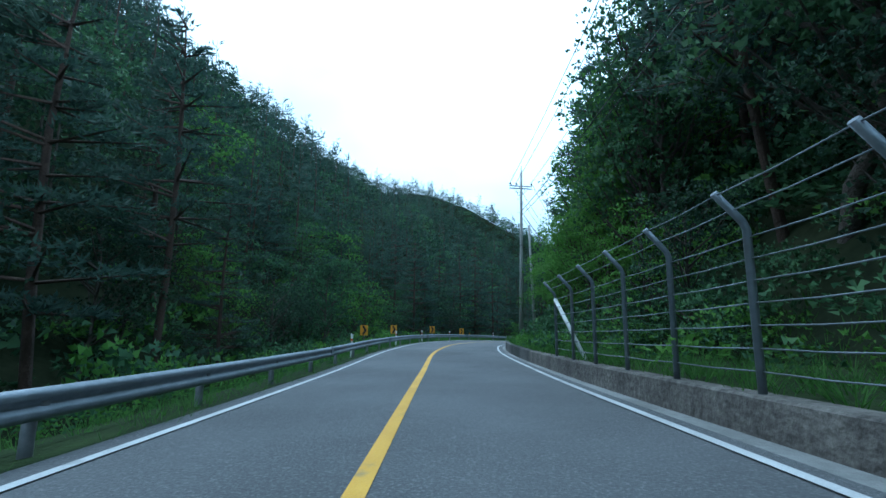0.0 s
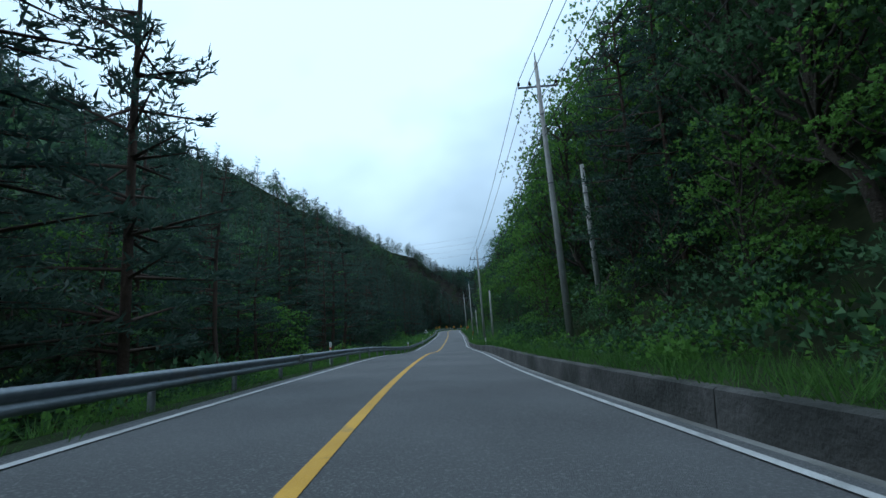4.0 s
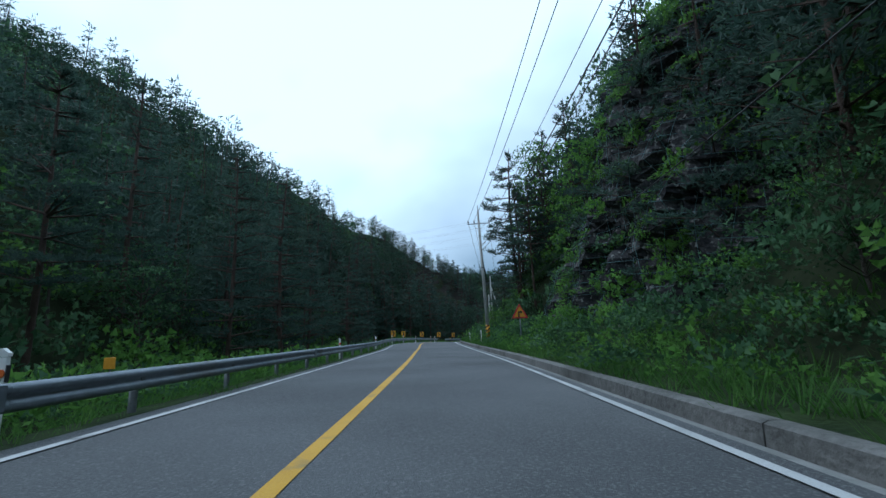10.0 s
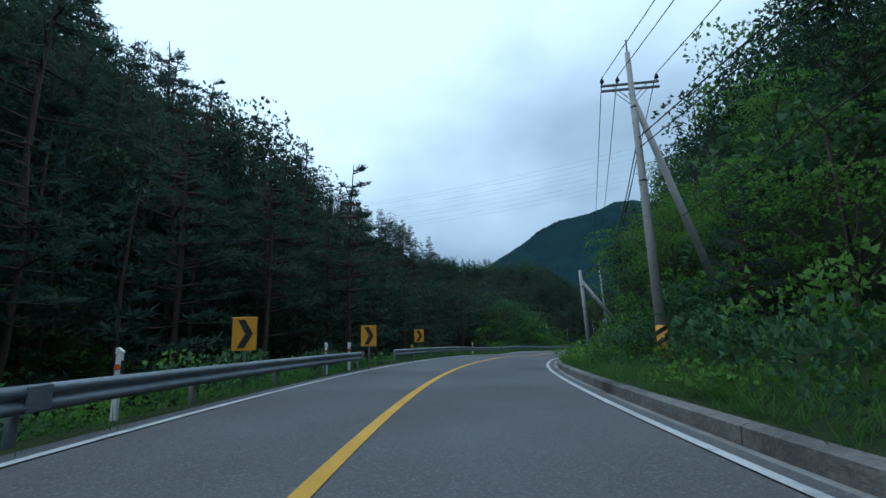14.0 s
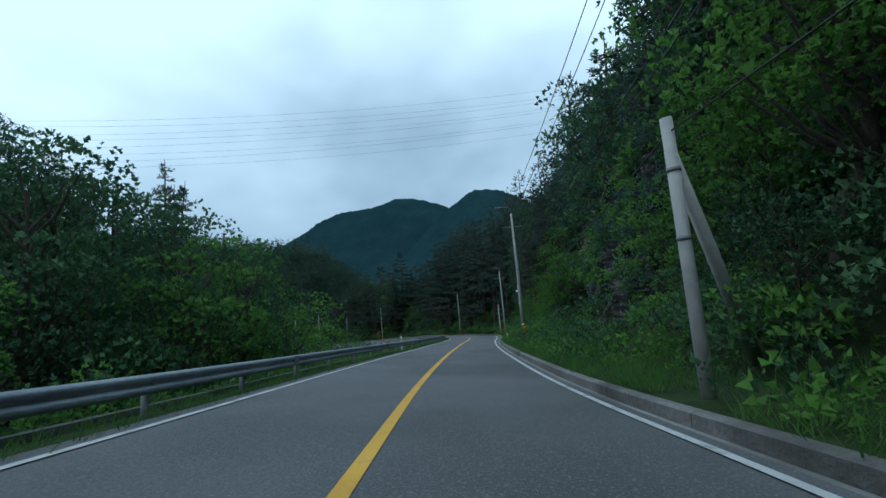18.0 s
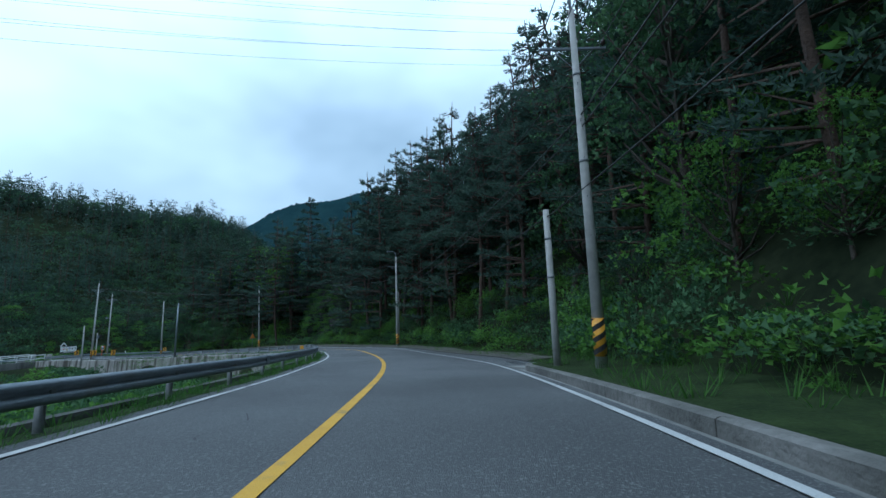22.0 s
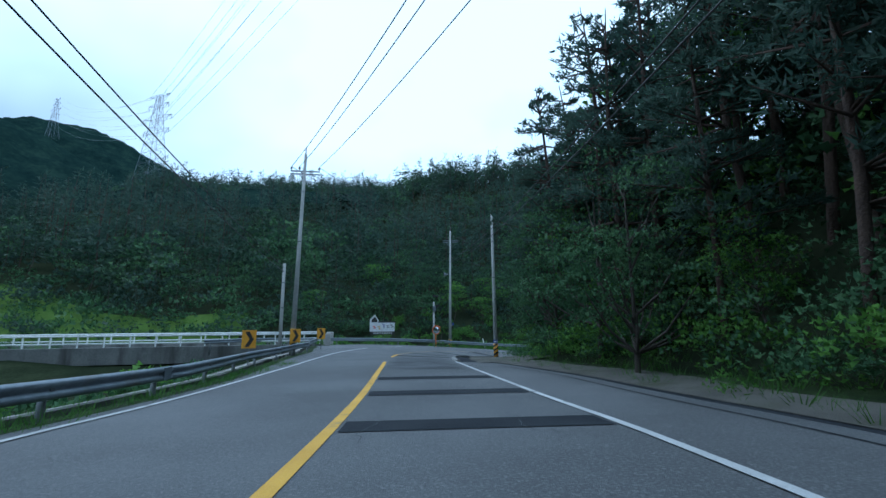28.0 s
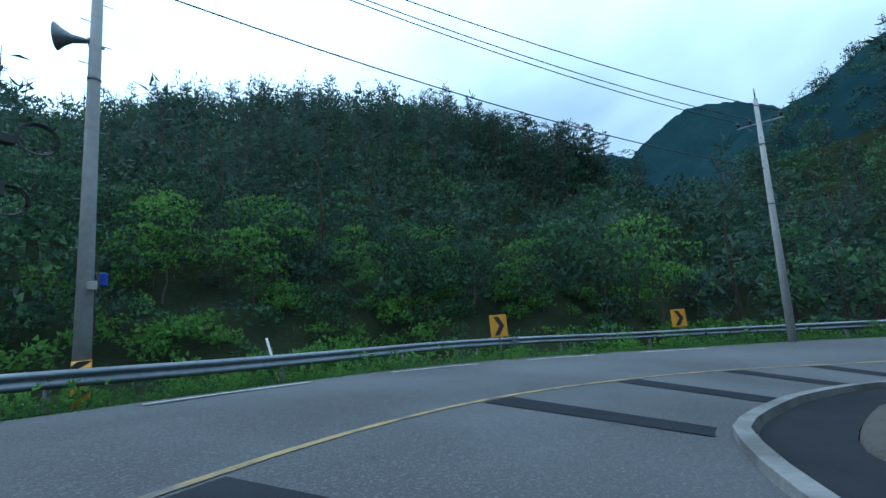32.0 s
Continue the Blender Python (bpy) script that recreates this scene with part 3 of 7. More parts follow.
paint = lambda c, w, u=0.03: (lambda s: [(c(s) - w / 2, u + 0 * s), (c(s) + w / 2, u + 0 * s)])
structure("line_yellow", ribbon(S0, 424.2, paint(lambda s: 0 * s, 0.17, 0.034)), YELLOW, "solid yellow painted centre line, slightly worn", "road marking")
structure("line_yellow_bend", ribbon(428.3, 431.0, paint(lambda s: 0 * s, 0.16, 0.034), 0.5), YELLOW, "short surviving length of yellow centre line", "road marking")
structure("line_yellow_worn", ribbon(431.0, S1, paint(lambda s: 0 * s, 0.11, 0.034), 0.5), WORN, "thin worn yellow centre line round the bend", "road marking")
structure("line_white_right", ribbon(S0, 424.5, paint(lambda s: LANE_R(s), 0.13, 0.02)), WHITE, "solid white painted edge line", "road marking")
structure("line_white_left", ribbon(S0, 436, paint(lambda s: -LANE_L(s), 0.13, 0.02)), WHITE, "solid white painted edge line by the guardrail", "road marking")
dash = tagged(new("line_white_dashed"), "broken white edge line across the bridge turn-off", "road marking", kind="structure")
for k in range(6):
    part("dash", ribbon(438.5 + k * 4.2, 441.0 + k * 4.2, paint(lambda s: -LANE_L(s), 0.13, 0.02), 0.5), WHITE, dash)
structure("shoulder_right", ribbon(S0, 343, lambda s: [(LANE_R(s) + 0.3, -0.004 + 0 * s), (FOOT_R(s) + 0.1, -0.03 + 0 * s)]), SHOULDER, "stained concrete gutter beside the road", "gutter")
structure("shoulder_right_lower", ribbon(343, 424.5, lambda s: [(LANE_R(s) + 0.3, -0.004 + 0 * s), (FOOT_R(s) + 0.1, -0.03 + 0 * s)]), ASPHALT, "grey asphalt shoulder outside the edge line", "shoulder")
for s0, s1, m, w in ((S0, 233, VERGE, "weedy soil edge under the guardrail"), (233, S1, VERGE, "weedy gravel shoulder under the guardrail")):
    structure("shoulder_left", ribbon(s0, s1, lambda s: [(edge_l(s) - 0.75, -0.06 + 0 * s), (edge_l(s), -0.004 + 0 * s)]), m, w, "shoulder")
structure("gutter_strip", ribbon(345, 424.5, lambda s: [(FOOT_R(s) - 0.75, -0.012 + 0 * s), (FOOT_R(s) - 0.4, -0.05 + 0 * s), (FOOT_R(s) - 0.05, -0.012 + 0 * s)]), TAR, "dark asphalt drainage channel beside the shoulder", "gutter")
bars = tagged(new("rumble_strips"), "dark resurfaced bars across the lane before the bend", "road marking", kind="structure")
for s in (401.4, 405.4, 409.0, 412.7, 416.0, 429.4, 433.8, 439.0, 444.7, 449.6, 453.5, 457.4, 460.6):
    part("bar", ribbon(s, s + 0.75, lambda q: [(0.14 + 0 * q, 0.036 + 0 * q), (LANE_R(q) * 0.5, 0.026 + 0 * q), (LANE_R(q) - 0.12, 0.014 + 0 * q)], 0.25), TAR, bars)
rr = random.Random(4)
structure("road_patch", ribbon(419.8, 427.7, lambda q: [(0.3 + 0.14 * np.sin(q * 2.1), 0.0325 + 0 * q), (1.9 + 0 * q, 0.026 + 0 * q), (3.15 + 0.16 * np.sin(q * 2.7), 0.018 + 0 * q)], 0.25), OLDTAR, "uneven old resurfaced patch in the lane", "road patch")
repairs = tagged(new("road_repairs"), "ragged dark asphalt repairs in the lane", "road patch", kind="structure")
for s, w, a, b in ((420.3, 0.5, 0.35, 3.0), (421.7, 0.3, 1.2, 3.1), (422.9, 0.8, 0.3, 2.2), (424.6, 0.35, 0.9, 3.2), (425.8, 0.6, 1.6, 3.0), (427.2, 0.4, 0.4, 2.8)):
    p, h = rr.uniform(0, 6), rr.uniform(0.05, 0.14)
    part("repair", ribbon(s, s + w, lambda q: [(a + h * np.sin(q * 9 + p), 0.038 + 0 * q), ((a + b) / 2 + 0 * q, 0.031 + 0 * q), (b + h * np.cos(q * 11 + p), 0.023 + 0 * q)], 0.1), OLDTAR, repairs)
cracks = tagged(new("road_cracks"), "thin dark tar-filled cracks in the asphalt", "road crack", kind="structure")
for k in range(46):
    s, l0 = (rr.uniform(405, 452) if k < 22 else rr.uniform(0, 405)), rr.uniform(-2.2, 2.9)
    pts, along_, side_ = [], rr.choice((0.1, 0.6, 0.9)), rr.uniform(0.2, 0.5)
    for q in range(9):
        s, l0 = s + along_ * rr.uniform(0.1, 0.5), l0 + side_ * rr.uniform(-0.35, 0.45)
        pts.append((s, min(3.1, max(-2.5, l0))))
    v, f = [], []
    for q, (a, b) in enumerate(pts):
        for w in (-0.008, 0.008):
            v.append(road(a + w, b + w * 0.8, 0.0345 if b < 2 else 0.024))
    part("crack", Geo().add(v, [(2 * q, 2 * q + 1, 2 * q + 3, 2 * q + 2) for q in range(8)]), OLDTAR, cracks)

# kerb and low wall on the right
def wall_band(s0, s1, lean=0.06, wide=0.28):
    return ribbon(s0, s1, lambda s: [(FOOT_R(s), -0.3 + 0 * s), (FOOT_R(s) + lean * WALL_H(s) / 0.6, WALL_H(s) - 0.03), (FOOT_R(s) + lean + 0.03, WALL_H(s) + 0 * s), (FOOT_R(s) + wide, WALL_H(s) + 0 * s), (FOOT_R(s) + wide + 0.02, -0.3 + 0 * s)], 1.0, smooth=False, close=True)


structure("wall_stone", wall_band(-58, 17, 0.02, 0.34), STONE, "low rubble stone retaining wall below the wire fence", "wall")
concrete_wall = tagged(new("wall_concrete"), "low stained concrete retaining wall in cast lengths", "wall", kind="structure")
k = 17.0
while k < 130:
    part("wall_panel", wall_band(k + 0.012, min(k + 4.0, 130.5) - 0.012), CONCRETE, concrete_wall)
    k += 4.0
kerb = tagged(new("kerb_right"), "weathered concrete kerb in cast lengths beside the verge", "kerb", kind="structure")
k = 130.5
while k < 341:
    part("kerb_length", wall_band(k + 0.01, min(k + 3.0, 341.5) - 0.01, 0.05, 0.24), KERB, kerb)
    k += 3.0
kerb2 = ribbon(424.5, 462, lambda s: [(LANE_R(s) + 0.05, -0.1 + 0 * s), (LANE_R(s) + 0.07, 0.1 + 0 * s), (LANE_R(s) + 0.24, 0.11 + 0 * s), (LANE_R(s) + 0.27, -0.1 + 0 * s)], 0.5, smooth=False, close=True)
structure("kerb_corner", kerb2, SHOULDER, "pale concrete kerb round the inside of the bend", "kerb")
structure("gutter_corner", ribbon(424.5, 462, lambda s: [(LANE_R(s) + 0.28, 0.01 + 0 * s), (LANE_R(s) + 0.7, -0.05 + 0 * s), (LANE_R(s) + 1.1, 0.02 + 0 * s)], 0.5), TAR, "dark asphalt drain channel behind the corner kerb", "gutter")
structure("island_corner", ribbon(424.0, 462, lambda s: [(LANE_R(s) + 1.1, -0.015 + 0 * s), (LANE_R(s) + 1.15, 0.1 * ease(424.5, 428, s)), (LANE_R(s) + 3.0, 0.05 + 0.1 * ease(424.5, 428, s)), (LANE_R(s) + 4.9, 0.3 + 0 * s)], 0.5), GRAVEL, "sandy weed-grown apron inside the bend", "verge")
structure("gravel_margin", ribbon(346, 424.6, lambda s: [(FOOT_R(s) - 0.02, -0.005 + 0 * s), (FOOT_R(s) + 0.7, 0.05 + 0.02 * np.sin(s)), (FOOT_R(s) + 1.8 + 0.35 * np.sin(s * 0.7), 0.1 + 0 * s)]), GRAVEL, "sandy gravel margin beyond the drainage channel", "verge")

# verges
structure("verge_right", ribbon(S0, 424.8, lambda s: [(FOOT_R(s) + keyed((341.4, 0.26), (342, 0.06))(s), WALL_H(s) - 0.04), (FOOT_R(s) + 1.5, WALL_H(s) + 0.03), (FOOT_R(s) + 3.0, WALL_H(s) + 0.16), (FOOT_R(s) + 4.4, WALL_H(s) + 1.0)]), VERGE, "grassy verge behind the kerb at the foot of the slope", "verge")
for s0, s1 in ((S0, 372.0), (444.5, S1)):
    structure("verge_left", ribbon(s0, s1, lambda s: [(edge_l(s) - 3.6, -0.55 - 0.25 * GULLY(s)), (edge_l(s) - 2.0, -0.3 + 0 * s), (edge_l(s) - 0.7, -0.05 + 0 * s)]), VERGE, "weedy verge behind the guardrail", "verge")
structure("kerb_left", ribbon(233, 426, lambda s: [(edge_l(s) - 0.98, -0.4 + 0 * s), (edge_l(s) - 0.96, 0.06 + 0 * s), (edge_l(s) - 0.74, 0.06 + 0 * s), (edge_l(s) - 0.7, -0.4 + 0 * s)], 1.0, smooth=False, close=True), CONCRETE, "low concrete edge strip behind the guardrail posts", "kerb")
ret = tagged(new("wall_retaining"), "pale streaked concrete retaining wall above the stream", "wall", kind="structure")
for k in range(17):
    a = 372 + k * 4.0
    part("wall_panel", ribbon(a + 0.02, a + 3.98, lambda s: [(edge_l(s) - 1.75, -4.6 + 0 * s), (edge_l(s) - 1.5, -0.02 + 0 * s), (edge_l(s) - 1.0, 0.02 + 0 * s), (edge_l(s) - 1.0, -4.6 + 0 * s)], 1.0, smooth=False, close=True), STREAKED, ret)


fx, fy = np.meshgrid(np.arange(100, 232, 3.0), np.linspace(0, 1, 12), indexing="ij")
fy = 334 + fy * (18 + 12 * ease(218, 194, fx))
fz = height(fx, fy) + 0.12
k = (np.arange(fx.shape[0] - 1)[:, None] * fx.shape[1] + np.arange(fx.shape[1] - 1)[None, :]).ravel()
structure("field", quads("field", np.stack([fx, fy, fz], -1).reshape(-1, 3), np.stack([k, k + fx.shape[1], k + fx.shape[1] + 1, k + 1], 1), np.zeros(len(k)), (FIELD,)), None, "pale green grassy field beyond the bridge", "field")
# ---- plants: templates ----
def sprays(pos, nrm, size, per, rng, long=1.0, flat=0.0, soft=0.74):
    """Leaf sprays: at each place some pointed leaves that fan out round the normal."""
    n = len(pos)
    pos, nrm, size = np.repeat(pos, per, 0), np.repeat(nrm, per, 0), np.repeat(size, per)
    d = nrm + rng.normal(0, 0.65, (n * per, 3))
    d[:, 2] *= 1 - flat
    d /= np.linalg.norm(d, axis=1)[:, None] + 1e-9
    a = np.cross(d, rng.normal(0, 1, (n * per, 3)) * (1 - 0.7 * flat) + np.array([0, 0, 0.0]) + flat * np.array([0, 0, 1.0]))
    a /= np.linalg.norm(a, axis=1)[:, None] + 1e-9
    nn = np.cross(a, d)
    L, W = (size * long)[:, None], (size * 0.42 / long)[:, None]
    j = rng.uniform(-0.35, 0.1, n * per)[:, None] * L
    p0 = pos + d * j
    k = rng.uniform(0.15, 0.5, n * per)[:, None]
    v = np.stack([p0 + d * L * k + a * W * 1.2 + nn * W * 0.2, p0 + d * L, p0 - a * W * 0.7 + d * L * (0.5 - k)], 1)
    out = nrm / (np.linalg.norm(nrm, axis=1)[:, None] + 1e-9)
    face = np.cross(v[:, 1] - v[:, 0], v[:, 2] - v[:, 0])
    face /= np.linalg.norm(face, axis=1)[:, None] + 1e-9
    turn = (face * out).sum(1) < 0
    v[turn] = v[turn][:, ::-1]
    face[turn] *= -1
    shade = out * soft + face * (1 - soft)
    shade /= np.linalg.norm(shade, axis=1)[:, None] + 1e-9
    return np.concatenate([v.reshape(-1, 3), np.repeat(shade, 3, 0)], 1)


def stick(pts, radii, n=5):
    g = Geo().tube(pts, radii, n, cap=False)
    return np.array(g.v), np.array(g.f)


class Plant:
    """Bark and leaves as arrays of four-cornered faces."""

    def __init__(self):
        self.bv, self.bf, self.k, self.lv = [], [], 0, []

    def bark(self, pts, radii, n=5):
        v, f = stick(pts, radii, n)
        self.bv.append(v)
        self.bf.append(f + self.k)
        self.k += len(v)

    def done(self):
        self.bv = np.concatenate(self.bv) if self.bv else np.zeros((0, 3))
        self.bf = np.concatenate(self.bf) if self.bf else np.zeros((0, 4), int)
        both = np.concatenate(self.lv)
        self.lv, self.ln = both[:, :3], both[:, 3:]
        return self


def broadleaf(seed, tall, wide, n, per, size, limbs=6, sides=6, twigs=True, low=0.42):
    rng = np.random.RandomState(seed)
    p = Plant()
    lean = rng.uniform(-0.06, 0.06, 2) * tall
    fork = tall * rng.uniform(0.6, 0.95) * low
    p.bark([(0, 0, -0.6), (lean[0] * 0.3, lean[1] * 0.3, fork * 0.5), (lean[0], lean[1], fork), (lean[0], lean[1], tall * 0.74)], [0.016 * tall, 0.012 * tall, 0.009 * tall, 0.003 * tall], sides)
    lobes = []
    for k in range(limbs):
        a = 6.283 * (k + rng.uniform(-0.3, 0.3)) / limbs
        r = wide * rng.uniform(0.3, 0.62) * (0.35 if k == 0 else 1)
        z = tall * (0.82 if k == 0 else rng.uniform(low, 0.8))
        c = np.array([lean[0] + r * math.cos(a), lean[1] + r * math.sin(a), z])
        if twigs:
            z0 = min(0.7 * tall, max(fork * 0.8, z - 0.75 * r - 0.08 * tall))
            p.bark([(lean[0], lean[1], z0), (lean[0] + 0.5 * r * math.cos(a), lean[1] + 0.5 * r * math.sin(a), z0 + 0.35 * (z - z0)), tuple(c)], [0.006 * tall, 0.004 * tall, 0.0015 * tall], max(3, sides - 2))
        lobes.append((c, wide * rng.uniform(0.26, 0.46) * np.array([1, 1, rng.uniform(0.42, 0.66)])))
    w = np.array([np.prod(r) ** 0.667 for _, r in lobes])
    for (c, r), m in zip(lobes, rng.multinomial(n, w / w.sum())):
        u = rng.normal(0, 1, (m, 3))
        u[:, 2] += 0.6
        u /= np.linalg.norm(u, axis=1)[:, None]
        pos = c + u * r * rng.uniform(0.62, 1.0, m)[:, None] ** 0.5 * 1.08
        p.lv.append(sprays(pos, u + np.array([0, 0, 0.3]), size * rng.uniform(0.7, 1.3, m), per, rng, 1.0, 0.3, 0.84))
    return p.done()


def pine(seed, tall, wide, n, per, size, sides=6, bare=0.3, open_=0.0, twigs=True):
    rng = np.random.RandomState(seed)
    p = Plant()
    bend = rng.uniform(-0.05, 0.05, 2) * tall
    at = lambda h: np.array([bend[0] * math.sin(h * 3), bend[1] * math.sin(h * 2.5 + 0.5), h * tall])
    p.bark([tuple(at(h) - (0, 0, 0.6 if h == 0 else 0)) for h in (0, 0.3, 0.6, 0.85, 1.0)], [0.011 * tall, 0.0095 * tall, 0.007 * tall, 0.004 * tall, 0.0015 * tall], sides)
    tiers = []
    h = bare
    while h < 0.97:
        q = (h - bare) / (1 - bare)
        for k in range(rng.randint(3, 6)):
            tiers.append((h + rng.uniform(-0.012, 0.012), rng.uniform(0, 6.283), wide * (1 - q) ** 0.75 * rng.uniform(0.55, 1.1) * min(1, 0.6 + q * 4) + 0.3))
        h += rng.uniform(0.045, 0.075) * (1 + open_)
    share = rng.multinomial(n, np.array([t[2] for t in tiers]) / sum(t[2] for t in tiers))
    for (h, a, L), m in zip(tiers, share):
        b = at(h)
        d = np.array([math.cos(a), math.sin(a), 0.12])
        rise = rng.uniform(-0.2, 0.12)
        tip = b + d * L + np.array([0, 0, rise * L])
        if twigs:
            p.bark([tuple(b), tuple(tip)], [0.0045 * tall, 0.0012 * tall], 3)
        if m:
            u = rng.uniform(0.3, 1.08, m) ** 0.8
            side = np.array([-d[1], d[0], 0])
            pos = b + (tip - b) * u[:, None] + side * (rng.uniform(-1, 1, m) * 0.36 * L * (1.15 - u * 0.6))[:, None] + np.array([0, 0, 1]) * rng.uniform(-0.05, 0.16, m)[:, None]
            nrm = np.tile(d * 0.6 + np.array([0, 0, 0.6]), (m, 1)) + side * (rng.uniform(-0.4, 0.4, (m, 1)))
            p.lv.append(sprays(pos, nrm, size * rng.uniform(0.7, 1.25, m), per, rng, 1.9, 0.45))
    return p.done()


def shrub(seed, tall, wide, n, per, size):
    rng = np.random.RandomState(seed)
    p = Plant()
    for k in range(4):
        c = np.array([*rng.uniform(-0.45, 0.45, 2) * wide, tall * rng.uniform(0.25, 0.6)])
        u = rng.normal(0, 1, (n // 4, 3))
        u[:, 2] = np.abs(u[:, 2]) * 0.9 - 0.1
        u /= np.linalg.norm(u, axis=1)[:, None]
        pos = c + u * np.array([wide * 0.42, wide * 0.42, tall * 0.42]) * rng.uniform(0.7, 1.15, len(u))[:, None]
        p.lv.append(sprays(pos, u + np.array([0, 0, 0.3]), size * rng.uniform(0.6, 1.35, len(u)), per, rng, 1.1))
    return p.done()


def tuft(seed, n, tall):
    rng = np.random.RandomState(seed)
    p = Plant()
    a, r = rng.uniform(0, 6.283, n), rng.uniform(0, 0.16, n)
    pos = np.stack([r * np.cos(a), r * np.sin(a), 0 * a - 0.03], 1)
    d = np.stack([np.cos(a) * rng.uniform(0.1, 0.7, n), np.sin(a) * rng.uniform(0.1, 0.7, n), np.ones(n)], 1)
    L = tall * rng.uniform(0.6, 1.2, n)[:, None]
    w = np.stack([-np.sin(a), np.cos(a), 0 * a], 1) * 0.011
    bend = np.stack([np.cos(a), np.sin(a), 0 * a - 0.6], 1) * L * 0.25
    tri = np.stack([pos - w, pos + w, pos + d * L + bend], 1)
    face = np.cross(tri[:, 1] - tri[:, 0], tri[:, 2] - tri[:, 0])
    face /= np.linalg.norm(face, axis=1)[:, None]
    p.lv = [np.concatenate([tri.reshape(-1, 3), np.repeat(face, 3, 0)], 1)]
    return p.done()


def gather(name, items, mats):
    """One mesh of many plants. items: template, leaf slot, bark slot, places, turns, sizes."""
    V, N, F, M, k = [], [], ([], []), ([], []), 0
    for p, leaf, bark, pos, turn, size in items:
        n = len(pos)
        if not n:
            continue
        c, s = np.cos(turn)[:, None], np.sin(turn)[:, None]
        spin = lambda q: np.stack([q[..., 0] * c - q[..., 1] * s, q[..., 0] * s + q[..., 1] * c, q[..., 2]], -1)
        for src, nrm, faces, slot, w4 in ((p.lv, p.ln, np.arange(len(p.lv)).reshape(-1, 3), leaf, 0), (p.bv, None, p.bf, bark, 1)):
            if not len(src):
                continue
            V.append((spin(src[None] * size[:, None, :]) + pos[:, None]).reshape(-1, 3))
            N.append(spin(np.repeat((nrm if w4 == 0 else bark_normals(p))[None], n, 0)).reshape(-1, 3))
            F[w4].append((faces[None] + (np.arange(n) * len(src))[:, None, None] + k).reshape(-1, 3 + w4))
            M[w4].append(np.full(n * len(faces), slot))
            k += n * len(src)
    return quads(name, np.concatenate(V), [np.concatenate(f) for f in F if f], np.concatenate([q for m in M for q in m]), mats, np.concatenate(N))


def bark_normals(p):
    n = np.zeros((len(p.bv), 3))
    a, b, c = (p.bv[p.bf[:, k]] for k in range(3))
    w = np.cross(b - a, c - a)
    for k in range(4):
        np.add.at(n, p.bf[:, k], w)
    return n / (np.linalg.norm(n, axis=1)[:, None] + 1e-9)


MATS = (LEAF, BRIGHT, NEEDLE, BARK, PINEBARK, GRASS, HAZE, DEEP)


def scatter(rng, n, x0, x1, y0, y1):
    return rng.uniform(x0, x1, n), rng.uniform(y0, y1, n)



rng = np.random.RandomState(11)
MID_B = [broadleaf(20 + k, 8.5, 4.1, 560, 2, 0.26, 10, 4, False, 0.24) for k in range(4)]
MID_P = [pine(30 + k, 12.0, 3.0, 400, 2, 0.36, 4, 0.08, 0.1, False) for k in range(4)]
FAR_B = [broadleaf(40 + k, 8.5, 4.4, 210, 1, 0.62, 6, 3, False, 0.3) for k in range(3)]
FAR_P = [pine(50 + k, 12.0, 2.7, 170, 1, 0.66, 3, 0.06, 0.1, False) for k in range(3)]
NEAR_B = [broadleaf(60 + k, 8.0, 3.3, 1500, 3, 0.14, 20, 6, True, 0.22) for k in range(4)]
NEAR_P = [pine(70 + k, 14.0, 3.3, 1500, 3, 0.19, 6, (0.25, 0.15, 0.38, 0.08)[k], 0.1) for k in range(4)]


def in_cliff(s, l):
    hit = np.zeros(len(s), bool)
    for a, b, d, h in CLIFFS:
        hit |= (s > a - 0.5) & (s < b + 0.5) & (l > d - 1.3) & (l < d + h * 0.3 + 0.5)
    return hit


def pick(mask, x, y, z, templates, share_pine, items, grow, big=(0.65, 1.25), tints=(0, 7, 1, 0, 7)):
    i = np.flatnonzero(mask)
    isp = rng.uniform(0, 1, len(i)) < share_pine[i]
    for bs, leafs, bk, sel in ((templates[0], tints, 3, ~isp), (templates[1], (2,), 4, isp)):
        kind = rng.randint(0, len(bs), len(i))
        tint = rng.randint(0, len(leafs), len(i))
        for a in range(len(bs)):
            for b in range(len(leafs)):
                j = i[sel & (kind == a) & (tint == b)]
                sz = grow[j][:, None] * rng.uniform(*big, (len(j), 1)) * np.stack([rng.uniform(0.85, 1.15, len(j)), rng.uniform(0.85, 1.15, len(j)), rng.uniform(0.85, 1.15, len(j))], 1)
                items.append((bs[a], leafs[b], bk, np.stack([x[j], y[j], z[j]], 1), rng.uniform(0, 6.28, len(j)), sz))


POLE_SPOTS = ((6.6, 32.6), (24.4, 71.0), (40.6, 102.4), (37.4, 95.8), (59.9, 136.3), (56.2, 128.9), (77.5, 168.2), (99.4, 196.6), (96.5, 192.6), (90.4, 185.2), (88.5, 182), (110, 206), (108, 204), (133, 218), (138.1, 221.4), (165.8, 229.6), (198, 239), (230.2, 258.4), (244.5, 289.3), (251.5, 318.9))
# candidates all over the valley
X, Y = scatter(rng, 50000, -110, 460, -70, 440)
s, l, zr = nearest(X, Y)
d = np.abs(l)
foot = FOOT_R(s)
field = (X > 150) & (X < 236) & (Y > 300) & (Y < 352)
valley = (l < 0) & (s > 292) & (s < 445) & (d < 60)
start_l = LANE_L(s) + keyed((-60, 6.5), (90, 6.0), (128, 6.0), (136, 11.5), (172, 11.5), (185, 7.5), (200, 7.5), (260, 6.5), (600, 6.5))(s)
wood = np.where(l > 0, d > foot + 4.4, d > start_l) & ~in_cliff(s, l)
